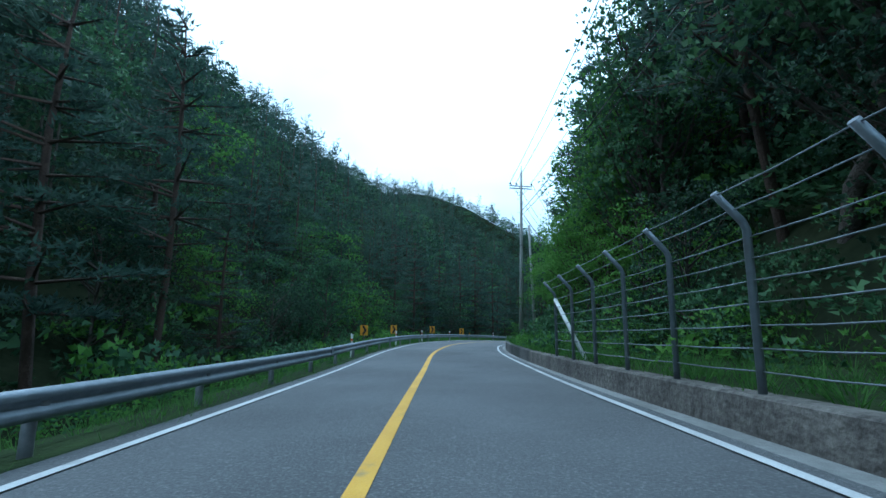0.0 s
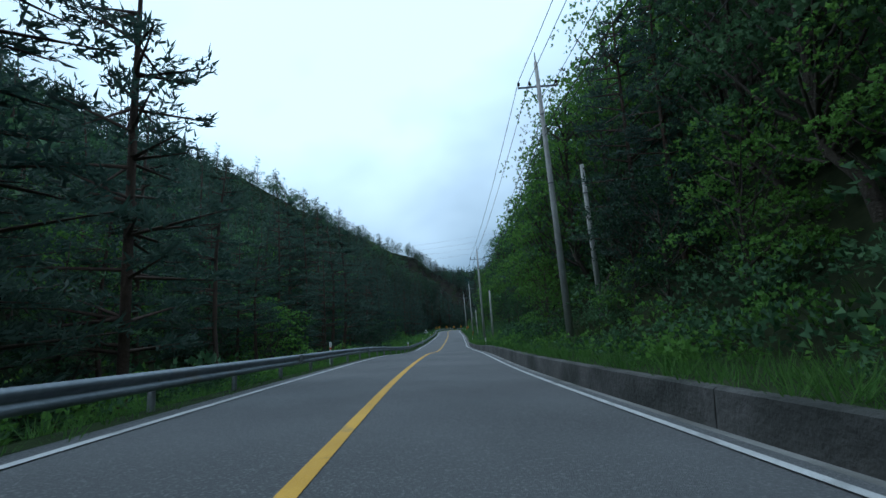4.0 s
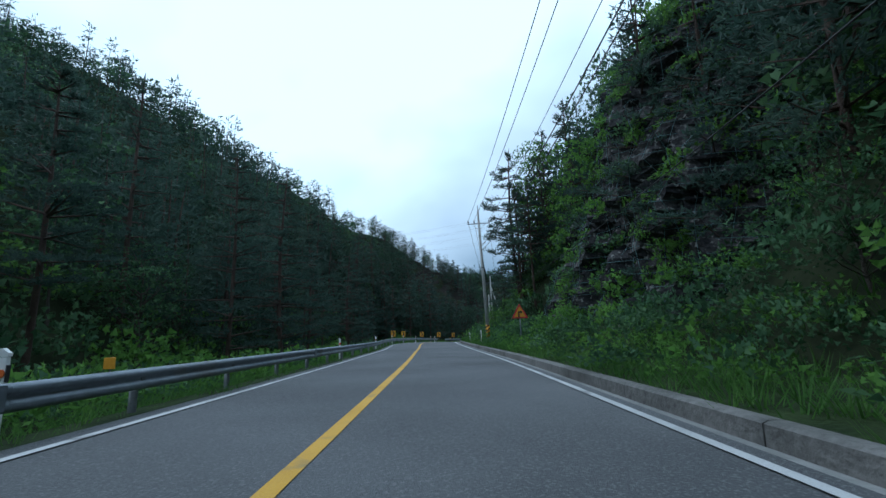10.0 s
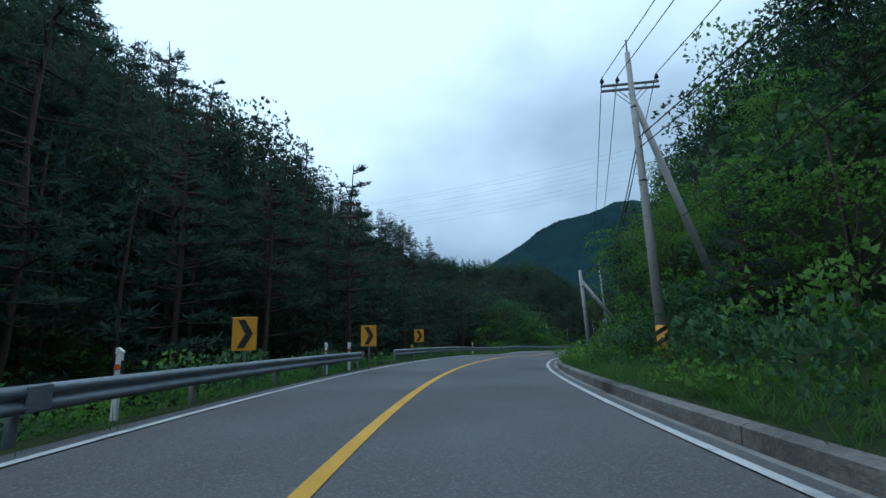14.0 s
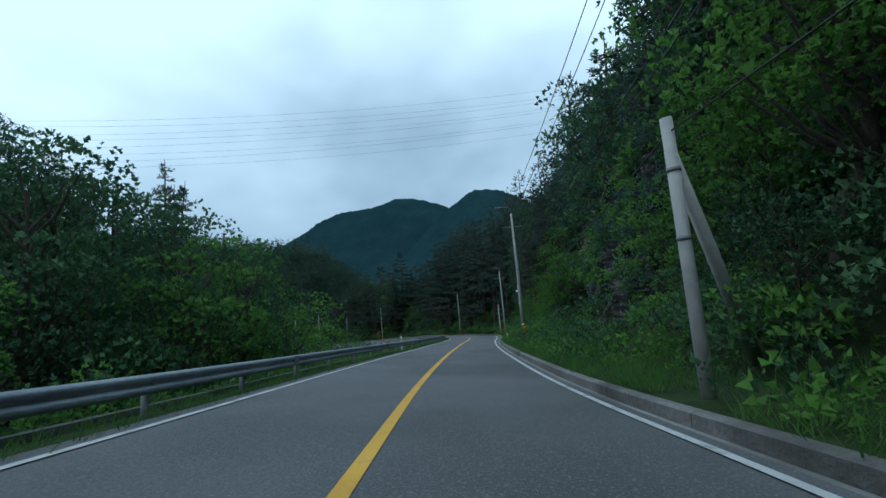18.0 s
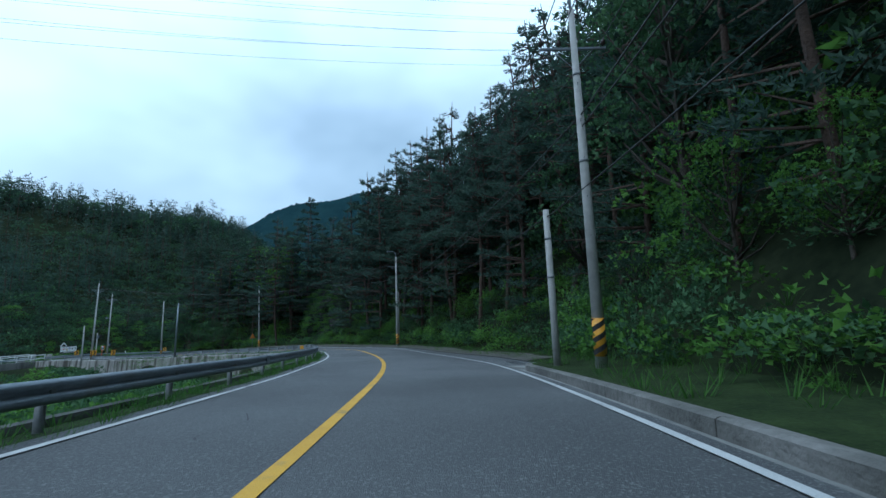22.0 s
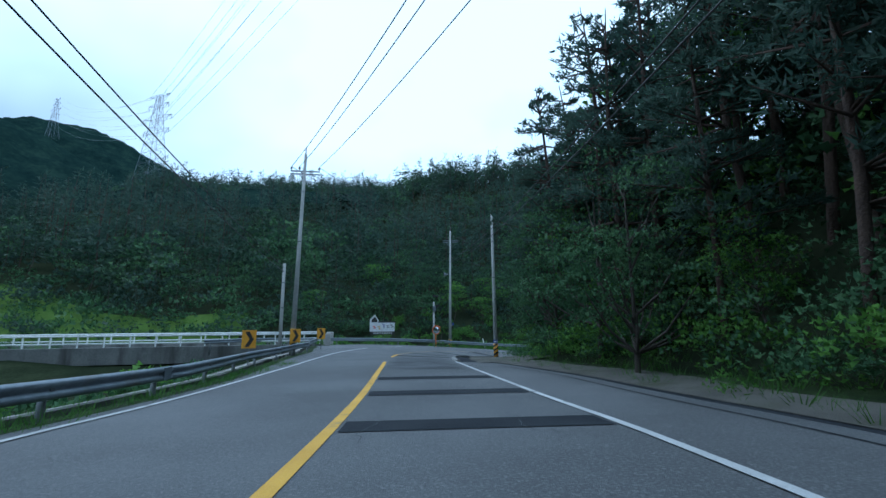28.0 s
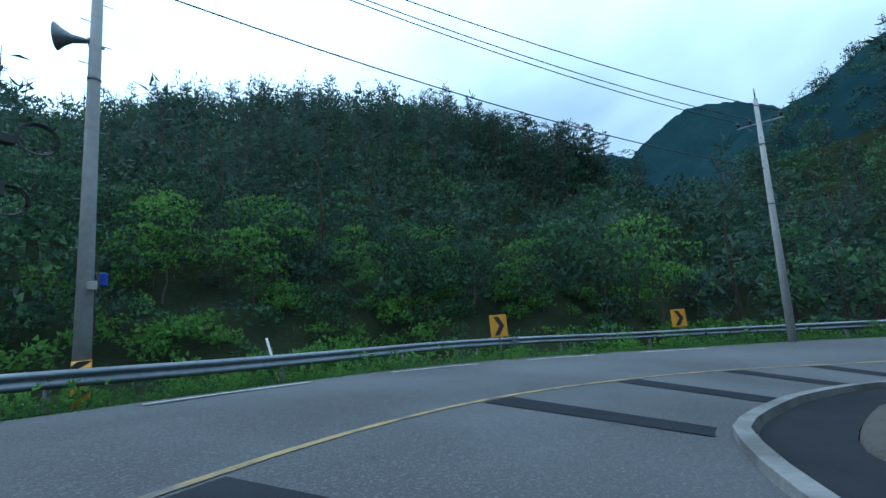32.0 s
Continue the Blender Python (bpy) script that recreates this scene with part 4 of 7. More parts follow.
wood &= ~((l < 0) & (s > 432) & (d < 15)) & ~((l > 0) & (s > 424) & (d < LANE_R(s) + 4.0))
dens = np.where(l > 0, np.where(d < 30, 0.9, np.where(d < 60, 0.55, 0.2)), np.where(d < 40, 0.85, np.where(d < 120, 0.6, 0.35)))
dens = np.where(field, 0.0, np.where(valley, np.where((s < 312) & (d < 30), 0.75, np.where(d < 40, 0.0, 0.2)), dens))
spur_q, spur_w = ((X - 150) * -0.359 + (Y - 263) * 0.933) / 128.0, np.abs((X - 150) * 0.933 + (Y - 263) * 0.359)
on_spur = (spur_q > -0.02) & (spur_q < 1.0) & (spur_w < 50) & (d > 20) & (l < 0) & (s > 255) & (s < 400)
dens = np.where(on_spur, np.where((spur_q < 0.5) & (spur_w < 13), 0.0, 0.95), dens)
dens = np.where((Y > 343 - 0.35 * np.clip(X - 265, 0, 60)) & (X > 175), 0.85, dens)
wood &= ~((X > 140) & (X < 232) & (Y > 330) & (Y < 353 + 12 * ease(218, 194, X)))
for a, b, dist, tall in CLIFFS:
    wood &= ~((s > a - 10) & (s < b + 2) & (l > dist - 5) & (l < dist + 0.5))
wood &= ~((s > 312) & (s < 340) & (l > 0) & (l < 13.5)) & ~((s > -8) & (s < 424) & (l > 0) & (d < foot + 11.8))
keep = wood & (rng.uniform(0, 1, len(X)) < dens) & (d < 190)
for px, py in POLE_SPOTS:
    keep &= (X - px) ** 2 + (Y - py) ** 2 > 4.2**2
X, Y, s, l, d, valley = X[keep], Y[keep], s[keep], l[keep], d[keep], (valley & ~on_spur)[keep]
# thin out to a spacing that grows with the distance
cell = np.where(d < 22, 3.2, np.where((d < 70) | (Y > 335) & (s > 420) & (Y < 395), 4.3, 5.6))
key = np.floor(X / cell).astype(int) * 100003 + np.floor(Y / cell).astype(int) + (cell * 1e7).astype(int)
_, first = np.unique(key, return_index=True)
X, Y, s, l, d, valley = X[first], Y[first], s[first], l[first], d[first], valley[first]
Z = height(X, Y) - 0.15
share = np.clip(0.34 + 0.35 * bumps(X, Y, 22, 8) + np.where((l > 0) & (s > 300), 0.45, 0) + np.where((Y > 345), 0.4, 0), 0.05, 0.95)
share = np.where(valley, 0.1, np.where((l < 0) & (s < 300), np.clip(share + 0.22, 0, 0.9), share))
share = np.where((Y > 330) & (s > 420) & (Y < 364), 0.08, share)
low_right = (l > 0) & (s > 218) & (s < 248) & (d < 18)
share = np.where((l > 0) & (s > 398) & (d < 20), 0.3, share)
share = np.where(low_right, 0.04, np.where((l > 0) & (s > 340) & (s < 398) & (d < 24), 0.75, share))
grow = np.where((l > 0) & (s > 325) & (s < 432), 1.25, np.where((l < 0) & (s > 242) & (s < 300), np.where(s < 274, 0.7, 0.9), np.where(low_right, 0.7, 1.0))) * np.where((Y > 338) & (s > 420) & (l < 0), 0.66 + 0.26 * ease(344, 368, Y), 1.0)
# what the land itself hides from the road carries no trees
seen, reach = np.zeros(len(X), bool), np.full(len(X), 999.0)
for e in np.arange(-2, 446, 14.0):
    q = road(e, 1.2, 1.2)
    h = radians(heading(e))
    dx, dy = X - q[0], Y - q[1]
    r = np.hypot(dx, dy)
    front = (dx * -math.sin(h) + dy * math.cos(h)) > 0.42 * r
    clear = front & (r < 330)
    j = np.flatnonzero(clear)
    open_ = np.ones(len(j), bool)
    for k in np.linspace(0.08, 0.94, 13):
        line = q[2] + (Z[j] + 10.0 - q[2]) * k
        open_ &= height(q[0] + dx[j] * k, q[1] + dy[j] * k) + (4.0 if 0.3 < k < 0.9 else 0.0) < line
    seen[j[open_]] = True
    reach[j] = np.minimum(reach[j], r[j])
near = seen & (d < np.where(l > 0, 15.5, 17.5)) & (s > -14) & (s < 452) & (reach < 40)
order = np.flatnonzero(near)
order = order[np.argsort(reach[order])]
single = order[:130]
is_single = np.zeros(len(X), bool)
is_single[single] = True
midd = seen & ~is_single & (reach < 42)
farr = seen & ~is_single & ~midd
items = []
pick(midd & (l > 0), X, Y, Z, (MID_B, MID_P), share, items, grow)
tagged(new("woods_right_slope", gather("woods_right_slope", items, MATS)), "dense mixed wood of pine and broadleaf on the steep slope", "woods", kind="stuff")
items = []
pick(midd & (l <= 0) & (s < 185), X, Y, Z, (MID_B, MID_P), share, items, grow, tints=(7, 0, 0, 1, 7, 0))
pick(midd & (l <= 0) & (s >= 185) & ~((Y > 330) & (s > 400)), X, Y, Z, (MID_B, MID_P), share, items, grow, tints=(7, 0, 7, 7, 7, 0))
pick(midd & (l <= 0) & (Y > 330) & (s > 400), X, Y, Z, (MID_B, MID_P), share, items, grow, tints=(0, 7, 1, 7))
tagged(new("woods_left_valley", gather("woods_left_valley", items, MATS)), "dense green mixed wood beyond the stream", "woods", kind="stuff")
items = []
north_side = (Y > 330) & (s > 400)
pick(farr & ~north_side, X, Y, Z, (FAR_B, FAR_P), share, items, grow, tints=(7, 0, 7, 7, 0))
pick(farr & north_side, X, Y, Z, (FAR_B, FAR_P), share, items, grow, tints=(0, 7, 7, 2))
tagged(new("woods_far_hillside", gather("woods_far_hillside", items, MATS)), "mixed forest covering the far hillsides up to the skyline", "woods", kind="stuff")

# the mountains' woods: an uneven canopy above the ground, distance haze mixed into its colour
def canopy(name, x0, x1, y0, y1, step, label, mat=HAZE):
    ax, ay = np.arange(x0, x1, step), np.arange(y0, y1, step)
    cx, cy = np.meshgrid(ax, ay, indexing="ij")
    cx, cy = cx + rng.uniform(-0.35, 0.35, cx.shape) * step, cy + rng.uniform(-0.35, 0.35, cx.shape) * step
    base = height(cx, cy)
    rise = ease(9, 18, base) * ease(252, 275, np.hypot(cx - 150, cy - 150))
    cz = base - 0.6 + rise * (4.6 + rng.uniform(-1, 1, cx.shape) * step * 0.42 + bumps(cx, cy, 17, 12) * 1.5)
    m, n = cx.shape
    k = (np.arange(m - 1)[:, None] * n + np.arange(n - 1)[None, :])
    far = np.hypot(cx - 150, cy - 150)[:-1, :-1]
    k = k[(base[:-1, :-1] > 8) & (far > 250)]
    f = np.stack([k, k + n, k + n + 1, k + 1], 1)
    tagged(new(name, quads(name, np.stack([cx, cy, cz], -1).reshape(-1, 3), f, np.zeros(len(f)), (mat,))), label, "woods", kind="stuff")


canopy("woods_mountain", 330, 1300, 120, 1000, 5.5, "distant mountain forest, distance haze in its bluish green colour")
canopy("woods_ridge", -320, 260, 430, 920, 4.0, "dark bluish green forest on the ridge below the towers", RIDGE)

# trees beside the road, one by one
TREES = []
for k, p in enumerate(NEAR_B + NEAR_P):
    fir = k >= len(NEAR_B)
    bark_me = quads("trunk", p.bv, p.bf, np.zeros(len(p.bf)), (PINEBARK if fir else BARK,))
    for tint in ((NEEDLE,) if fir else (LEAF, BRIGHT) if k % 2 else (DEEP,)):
        TREES.append((fir, tint is BRIGHT, bark_me, quads("crown", p.lv, np.arange(len(p.lv)).reshape(-1, 3), np.zeros(len(p.lv) // 3), (tint,), p.ln)))
for p, bark_, tints_ in ((broadleaf(64, 8.0, 3.3, 2300, 3, 0.105, 20, 6, True, 0.22), BARK, (LEAF, BRIGHT)), (pine(90, 14.0, 3.4, 2600, 4, 0.14, 7, 0.3, 0.1), PINEBARK, (NEEDLE,)), (broadleaf(65, 14.0, 3.7, 2100, 3, 0.18, 34, 6, True, 0.2), BARK, (LEAF, BRIGHT)), (pine(91, 14.0, 2.6, 1600, 3, 0.18, 6, 0.06, 0.0), PINEBARK, (NEEDLE,))):
    bark_me = quads("trunk", p.bv, p.bf, np.zeros(len(p.bf)), (bark_,))
    for tint in tints_:
        TREES.append((bark_ is PINEBARK, tint is BRIGHT, bark_me, quads("crown", p.lv, np.arange(len(p.lv)).reshape(-1, 3), np.zeros(len(p.lv) // 3), (tint,), p.ln)))
for i in single:
    fir = rng.uniform() < share[i]
    options = [t for t in TREES[:10] if t[0] == fir and not (t[1] and l[i] < 0 and i % 3)]
    t = options[rng.randint(len(options))]
    name = "pine_tree" if fir else "broadleaf_tree"
    lab = "tall red pine with layered dark needle branches on the slope" if fir else ("broadleaf tree with fresh light green leaves beside the road" if t[1] else "broadleaf tree with dense dark green crown beside the road")
    sz = rng.uniform(0.62, 1.15) * grow[i]
    ob = thing(name, Matrix.LocRotScale((X[i], Y[i], Z[i]), Euler((0, 0, rng.uniform(0, 6.28))), (sz, sz, sz * rng.uniform(0.9, 1.15))), lab, "tree", "trees along the road")
    part("trunk", t[2], None, ob)
    part("crown", t[3], None, ob)

# tall pines that stand out from the rest, and the trees inside the last bend
def tree_at(x, y, tall, which, label):
    if tall > 10.5 and not TREES[which][0]:
        which = 14 if TREES[which][1] else 13
    t = TREES[which]
    k = tall / (14.0 if t[0] or which in (13, 14) else 8.0)
    ob = thing("pine_tree" if t[0] else "broadleaf_tree", Matrix.LocRotScale((x, y, float(height(x, y)) - 0.2), Euler((0, 0, rng.uniform(0, 6.28))), (k * 0.9, k * 0.9, k)), label, "tree", "trees along the road")
    part("trunk", t[2], None, ob)
    part("crown", t[3], None, ob)


PINES = [i for i, t in enumerate(TREES[:10]) if t[0]]
LEAVES = [i for i, t in enumerate(TREES[:10]) if not t[0]]
for x, y, tall, k in ((5.5, 69.4, 19, 3), (2.6, 68.2, 16, 1), (8.6, 72.2, 16, 1), (84.5, 171.9, 17, 0), (147.8, 214.0, 18, 0), (152.6, 216.4, 19, 1), (163.9, 268.2, 24, 0), (160.5, 265.5, 19, 1), (157, 262, 18, 3), (9.6, 24.0, 16, 0), (11.2, 20.5, 17, 1), (12.0, 15.5, 17, 3), (10.8, 28.0, 15, 1), (12.5, 10.0, 17, 0), (17.5, 111, 20, 0), 
                      (21.5, 110.0, 20, 3), (19.0, 106.5, 18, 1), (241.2, 267.2, 18, 0), (250.5, 291, 18, 0), (253.4, 311.9, 17, 0), (252.4, 307.7, 17, 2), (255.3, 316.6, 14, 1)):
    tree_at(x, y, tall, PINES[k], "tall red pine rising above the trees around it")
for k, (q, w) in enumerate(((308.5, 8.8), (311, 9.0), (313.5, 9.0), (316, 9.4), (318.5, 9.6), (320.5, 8.6), (323, 9.2), (325.5, 8.6), (328, 9.0), (331, 8.8), (334, 9.2), (337, 9.4), (262.7, 8.4), (259.5, 8.8), (265.5, 8.9), (268.5, 8.6), (271, 9.2))):
    p = road(q, w)
    tree_at(p[0], p[1], (4.3, 5.0, 4.0, 5.4)[k % 4] * (1.0 if q > 300 else 0.62), (11, 2, 11, 5)[k % 4], "bushy young tree with bright green leaves below the rock")
for k, (x, y) in enumerate(((258, 312), (262, 308), (256, 306), (265, 314), (260, 302), (266, 305), (254, 301), (262, 317), (268, 310), (251, 300), (252, 305), (253, 310), (250, 296), (255, 298))):
    tree_at(x, y, (13, 12, 15, 8)[k % 4], LEAVES[k % len(LEAVES)] if k % 4 == 3 else PINES[k % 3], "tree in the dense grove inside the bend")

for k, (x, y, tall) in enumerate(((254, 316.5, 8), (255.8, 318.4, 9), (258.4, 319.3, 8), (252.6, 312.6, 10), (256, 314, 12), (259.4, 316, 13), (250.6, 308.5, 9), (252.3, 310, 12), (262.2, 318.4, 11), (255, 311, 13), (250, 304.5, 10), (248.8, 301, 9), (265, 317.5, 12), (261, 313.5, 15), (257.5, 309, 16), (257.6, 318.2, 15), (261.5, 319.6, 16), (260, 317, 17), (264.5, 318.5, 15), (255.5, 315.5, 16), (253.5, 314.2, 14))):
    tree_at(x, y, tall, (12 if k % 4 else PINES[2]) if tall > 11 else 10, "tall pine in the dense grove inside the bend" if tall > 11 else "leafy tree hanging over the verge inside the bend")

# two rows of trees up the slope on the right, their height along the road
ROW_A = keyed((-6, 18), (10, 18), (18, 17), (26, 14), (34, 10), (42, 12), (58, 14), (66, 14), (74, 12), (90, 15), (106, 13), (114, 10), (122, 11), (138, 14), (154, 14), (162, 12), (170, 15), (194, 13), (210, 10), (218, 6.5), (226, 5), (234, 5.5), (242, 7.5), (250, 9.5), (266, 13.5), (274, 15.5), (282, 17.5), (290, 20), (298, 20), (306, 20), (314, 17), (322, 14), (330, 11.5), (338, 15.5), (346, 19), (362, 20), (394, 20), (402, 19.5), (410, 16.5), (424, 15.5))
ROW_B = keyed((-6, 18), (14, 18), (20, 13), (34, 15), (42, 17), (58, 19), (74, 19), (90, 17), (106, 18), (114, 15), (122, 12.5), (138, 14.5), (154, 18), (162, 17), (178, 19), (194, 14.5), (202, 16), (210, 18), (218, 14), (226, 5), (234, 5.5), (242, 7.5), (250, 9.5), (258, 14), (266, 17), (274, 15.5), (282, 18), (288, 23), (300, 25), (306, 23), (316, 24), (322, 20), (330, 13.5), (338, 16), (344, 21), (356, 23), (394, 23), (402, 20), (410, 15.5), (418, 13.5), (424, 14.5))
ROW_C = keyed((-6, 18), (120, 16), (130, 14), (160, 17), (220, 16), (240, 10), (255, 15), (275, 15.5), (285, 18), (300, 20), (310, 23), (335, 24), (346, 18), (400, 19), (424, 22))
ROW_0 = keyed((-6, 5.5), (30, 5.5), (36, 6.5), (60, 6), (110, 5), (128, 3.6), (200, 3.5), (218, 3.2), (240, 3.6), (262, 4.5), (300, 4), (340, 3.4), (380, 3.8), (424, 4.5))
PINE_R = keyed((-6, 0.8), (16, 0.7), (18, 0.2), (36, 0.15), (60, 0.3), (120, 0.35), (170, 0.6), (200, 0.5), (222, 0.3), (240, 0.35), (270, 0.5), (290, 0.7), (310, 0.7), (338, 0.9), (396, 1.0), (404, 0.5), (424, 0.4))
for row, off, q, firs in ((ROW_A, 5.5, -6.0, 0.75), (ROW_B, 9.6, -4.6, 1.0), (ROW_0, 3.9, -6.0, 0.0)):
    while q < 423:
        q += rng.uniform(2.3, 3.6) if off > 5 else rng.uniform(3.0, 5.0)
        w = float(FOOT_R(q)) + off + rng.uniform(-1.0, 1.0)
        blocked = any(a - 5 < q < b + 1 and w < dist + 3.0 for a, b, dist, tall in CLIFFS) or (off < 5 and 306 < q < 336) or (off < 5 and 222 < q < 262)
        p = road(q, w)
        if blocked or min((p[0] - px) ** 2 + (p[1] - py) ** 2 for px, py in POLE_SPOTS) < (3.2 if off < 5 else 6.0):
            continue
        tall = float(row(q)) * rng.uniform(0.88, 1.04)
        if rng.uniform() < PINE_R(q) * firs:
            tree_at(p[0], p[1], tall, int(rng.choice((*PINES, 15))), "tall red pine on the steep slope above the road")
        else:
            bright = rng.uniform() < (0.85 if 17 < q < 36 else 0.15 if 340 < q < 398 else 0.55 if off < 6 else 0.28)
            tree_at(p[0], p[1], tall, (2, 5)[rng.randint(2)] if bright else (0, 1, 3, 4)[rng.randint(4)], "broadleaf tree with fresh light green leaves on the slope" if bright else "broadleaf tree with a dense dark green crown on the slope")
items, spots = [], []
for q in np.arange(-4.0, 424.0, 2.7):
    q = q + rng.uniform(-0.9, 0.9)
    w = float(FOOT_R(q)) + 16.0 + rng.uniform(-2.2, 2.5)
    x, y = road(q, w)[:2]
    if not any(a - 2 < q < b + 1 and w < dist + 2 for a, b, dist, tall in CLIFFS):
        spots.append((x, y, float(height(x, y)) - 0.2, float(ROW_C(q)) * rng.uniform(0.85, 1.05), rng.uniform() < PINE_R(q)))
spots = np.array(spots)
for fir in (False, True):
    for k in range(4):
        j = np.flatnonzero((spots[:, 4] > 0.5) == fir)[k::4]
        size = spots[j, 3] / (12.0 if fir else 8.5)
        items.append(((MID_P if fir else MID_B)[k], 2 if fir else (0, 7, 1, 0)[k], 4 if fir else 3, spots[j, :3], rng.uniform(0, 6.28, len(j)), np.stack([size * 0.75, size * 0.75, size], 1)))
tagged(new("woods_upper_slope", gather("woods_upper_slope", items, MATS)), "tall mixed wood higher on the steep slope", "woods", kind="stuff")
for x, y, tall, which, lab in ((*road(23.5, 8.4)[:2], 10.4, 11, "broadleaf tree with fresh light green leaves above the low wall"), (*road(28.0, 8.2)[:2], 9.0, 11, "broadleaf tree with fresh light green leaves above the low wall"), (139.2, 214.9, 9.5, 11, "broadleaf tree with fresh light green leaves beside the rock"), (137.5, 214.2, 11.5, 11, "broadleaf tree with fresh light green leaves beside the rock"), (100.5, 192.2, 8.0, 11, "young broadleaf tree with bright leaves below the rock face"), (103.0, 187.7, 12, 12, "slender pine at the edge of the rock face"), (246.6, 287.2, 18, 12, "tall open red pine with a bare lower trunk"), (262, 299, 26, 15, "pointed conifer rising above the grove"), (252.7, 313.7, 18.5, 12, "tall layered pine inside the bend"), (254, 318.2, 13, 12, "tall layered pine inside the bend"), (*road(306, 17)[:2], 13, 12, "tall pine at the edge of the netted rock"), (*road(310, 18)[:2], 13, 9, "tall pine at the edge of the netted rock"), (*road(325.5, 11.5)[:2], 15, 12, "tall pine at the edge of the netted rock"), (*road(26.0, 9.2)[:2], 12.5, 11, "tall broadleaf tree with fresh light green leaves above the low wall"), (*road(31.0, 8.0)[:2], 8.5, 11, "broadleaf tree with fresh light green leaves above the low wall"), (*road(22.0, 9.8)[:2], 13.5, 11, "tall broadleaf tree with fresh light green leaves above the low wall"), (*road(38.0, 11.0)[:2], 17, 12, "dark pine standing above the bright broadleaf trees"), (*road(34.0, 12.5)[:2], 18, 12, "dark pine standing above the bright broadleaf trees"), (*road(212, 9.4)[:2], 9.5, 12, "slender pine at the edge of the rock face"), (*road(204, 9.5)[:2], 9.5, 12, "young pine below the rock face"), (*road(372, 9.8)[:2], 20, 9, "tall dark pine close above the shoulder"), (*road(377, 10)[:2], 21, 12, "tall dark pine close above the shoulder"), (*road(381, 9.6)[:2], 22.5, 15, "pointed conifer rising above the wood"), (*road(385, 11)[:2], 23, 12, "tall dark pine close above the shoulder"), (*road(388, 10.2)[:2], 22.5, 15, "pointed conifer rising above the wood"), (*road(394, 14.5)[:2], 22, 15, "pointed conifer rising above the wood"), (*road(366, 10)[:2], 20, 7, "tall dark pine close above the shoulder"), (*road(360, 9.5)[:2], 19, 12, "tall dark pine close above the shoulder"), (*road(306.5, 10.6)[:2], 9.5, 11, "bright leafy tree beside the netted rock"), (*road(308.6, 9.8)[:2], 8, 11, "bright leafy tree beside the netted rock"), (*road(310.6, 10.6)[:2], 9, 11, "bright leafy tree beside the netted rock"), (*road(313.0, 10.4)[:2], 6.5, 11, "bright leafy tree beside the netted rock"), (*road(324.5, 11.5)[:2], 9.5, 11, "bright leafy tree at the end of the tan rock"), (168.5, 278, 20, 12, "lone layered pine beyond the stream")):
    tree_at(x, y, tall, which, lab)
for k, (q, w, tall) in enumerate(((272, 10.4, 7), (276, 9.6, 7.5), (279, 9.4, 7), (281, 9.8, 6), (283, 9.6, 7), (283.5, 9.0, 6), (271, -9.8, 8.5), (275.5, -9.4, 8), (281, -10, 10), (285, -9.4, 10.5), (289, -10.2, 11), (293, -9.6, 9.5), (297, -10.5, 9), (301, -9.6, 6.5), (305, -11, 6), (292, -15, 12), (286, -16, 13), (280, -17, 13), (279.5, -11.8, 14), (283, -12.6, 15), (287.5, -12.4, 15), (291.5, -13.6, 15), (296.5, -13.4, 14), (301.5, -14, 9), (281, -13.4, 13.5), (285, -11.2, 13), (285.5, -14.5, 14.5), (289.5, -11, 13), (293.5, -12, 13.5), (307, -13.5, 7), (298, -17, 9), (232, 9.6, 5.5), (236, 9.2, 6), (228, 9.8, 5))):
    p = road(q, w)
    tree_at(p[0], p[1], tall, (10 if 16 < k < 30 or k == 8 else 11 if k in (6, 7) else (2, 5)[k % 2]), "leafy broadleaf tree with a full green crown near the road")
for k, (x, y) in enumerate(((258.4, 321.9), (259.6, 322.6), (257.4, 321.0), (260.9, 322.2), (259, 320.8), (262.2, 321.4), (263.4, 320.6))):
    tree_at(x, y, (2.8, 3.4, 2.6)[k % 3], 10, "low leafy bush on the apron inside the bend")

# tall pines beyond the guardrail, and dark trees above the ivy-covered rock
for k, (q, w, tall) in enumerate(((132, -12.6, 14), (134.5, -11.5, 13), (137, -13, 16.5), (139, -14.5, 18), (141, -13.4, 15.5), (145, -14, 15), (149, -14.5, 14.5), (153, -14.2, 14), (158, -14.8, 14), (164, -14.4, 13), (169, -14, 13), (128.5, -14, 14), (124, -13.5, 12.5), (400, 16.5, 19), (403.5, 12.0, 17), (404.5, 17, 20), (406.5, 13.5, 18), (409, 11.8, 16), (411, 15.5, 19), (413.5, 12.4, 16), (416, 14.5, 17), (396, 17.5, 19), (392, 17, 18), (388, 15, 18))):
    p = road(q, w)
    tree_at(p[0], p[1], tall, (12, 15, 9, 7, 12)[k % 5], "tall dark pine beyond the guardrail" if w < 0 else "tall dark pine above the ivy-covered rock")
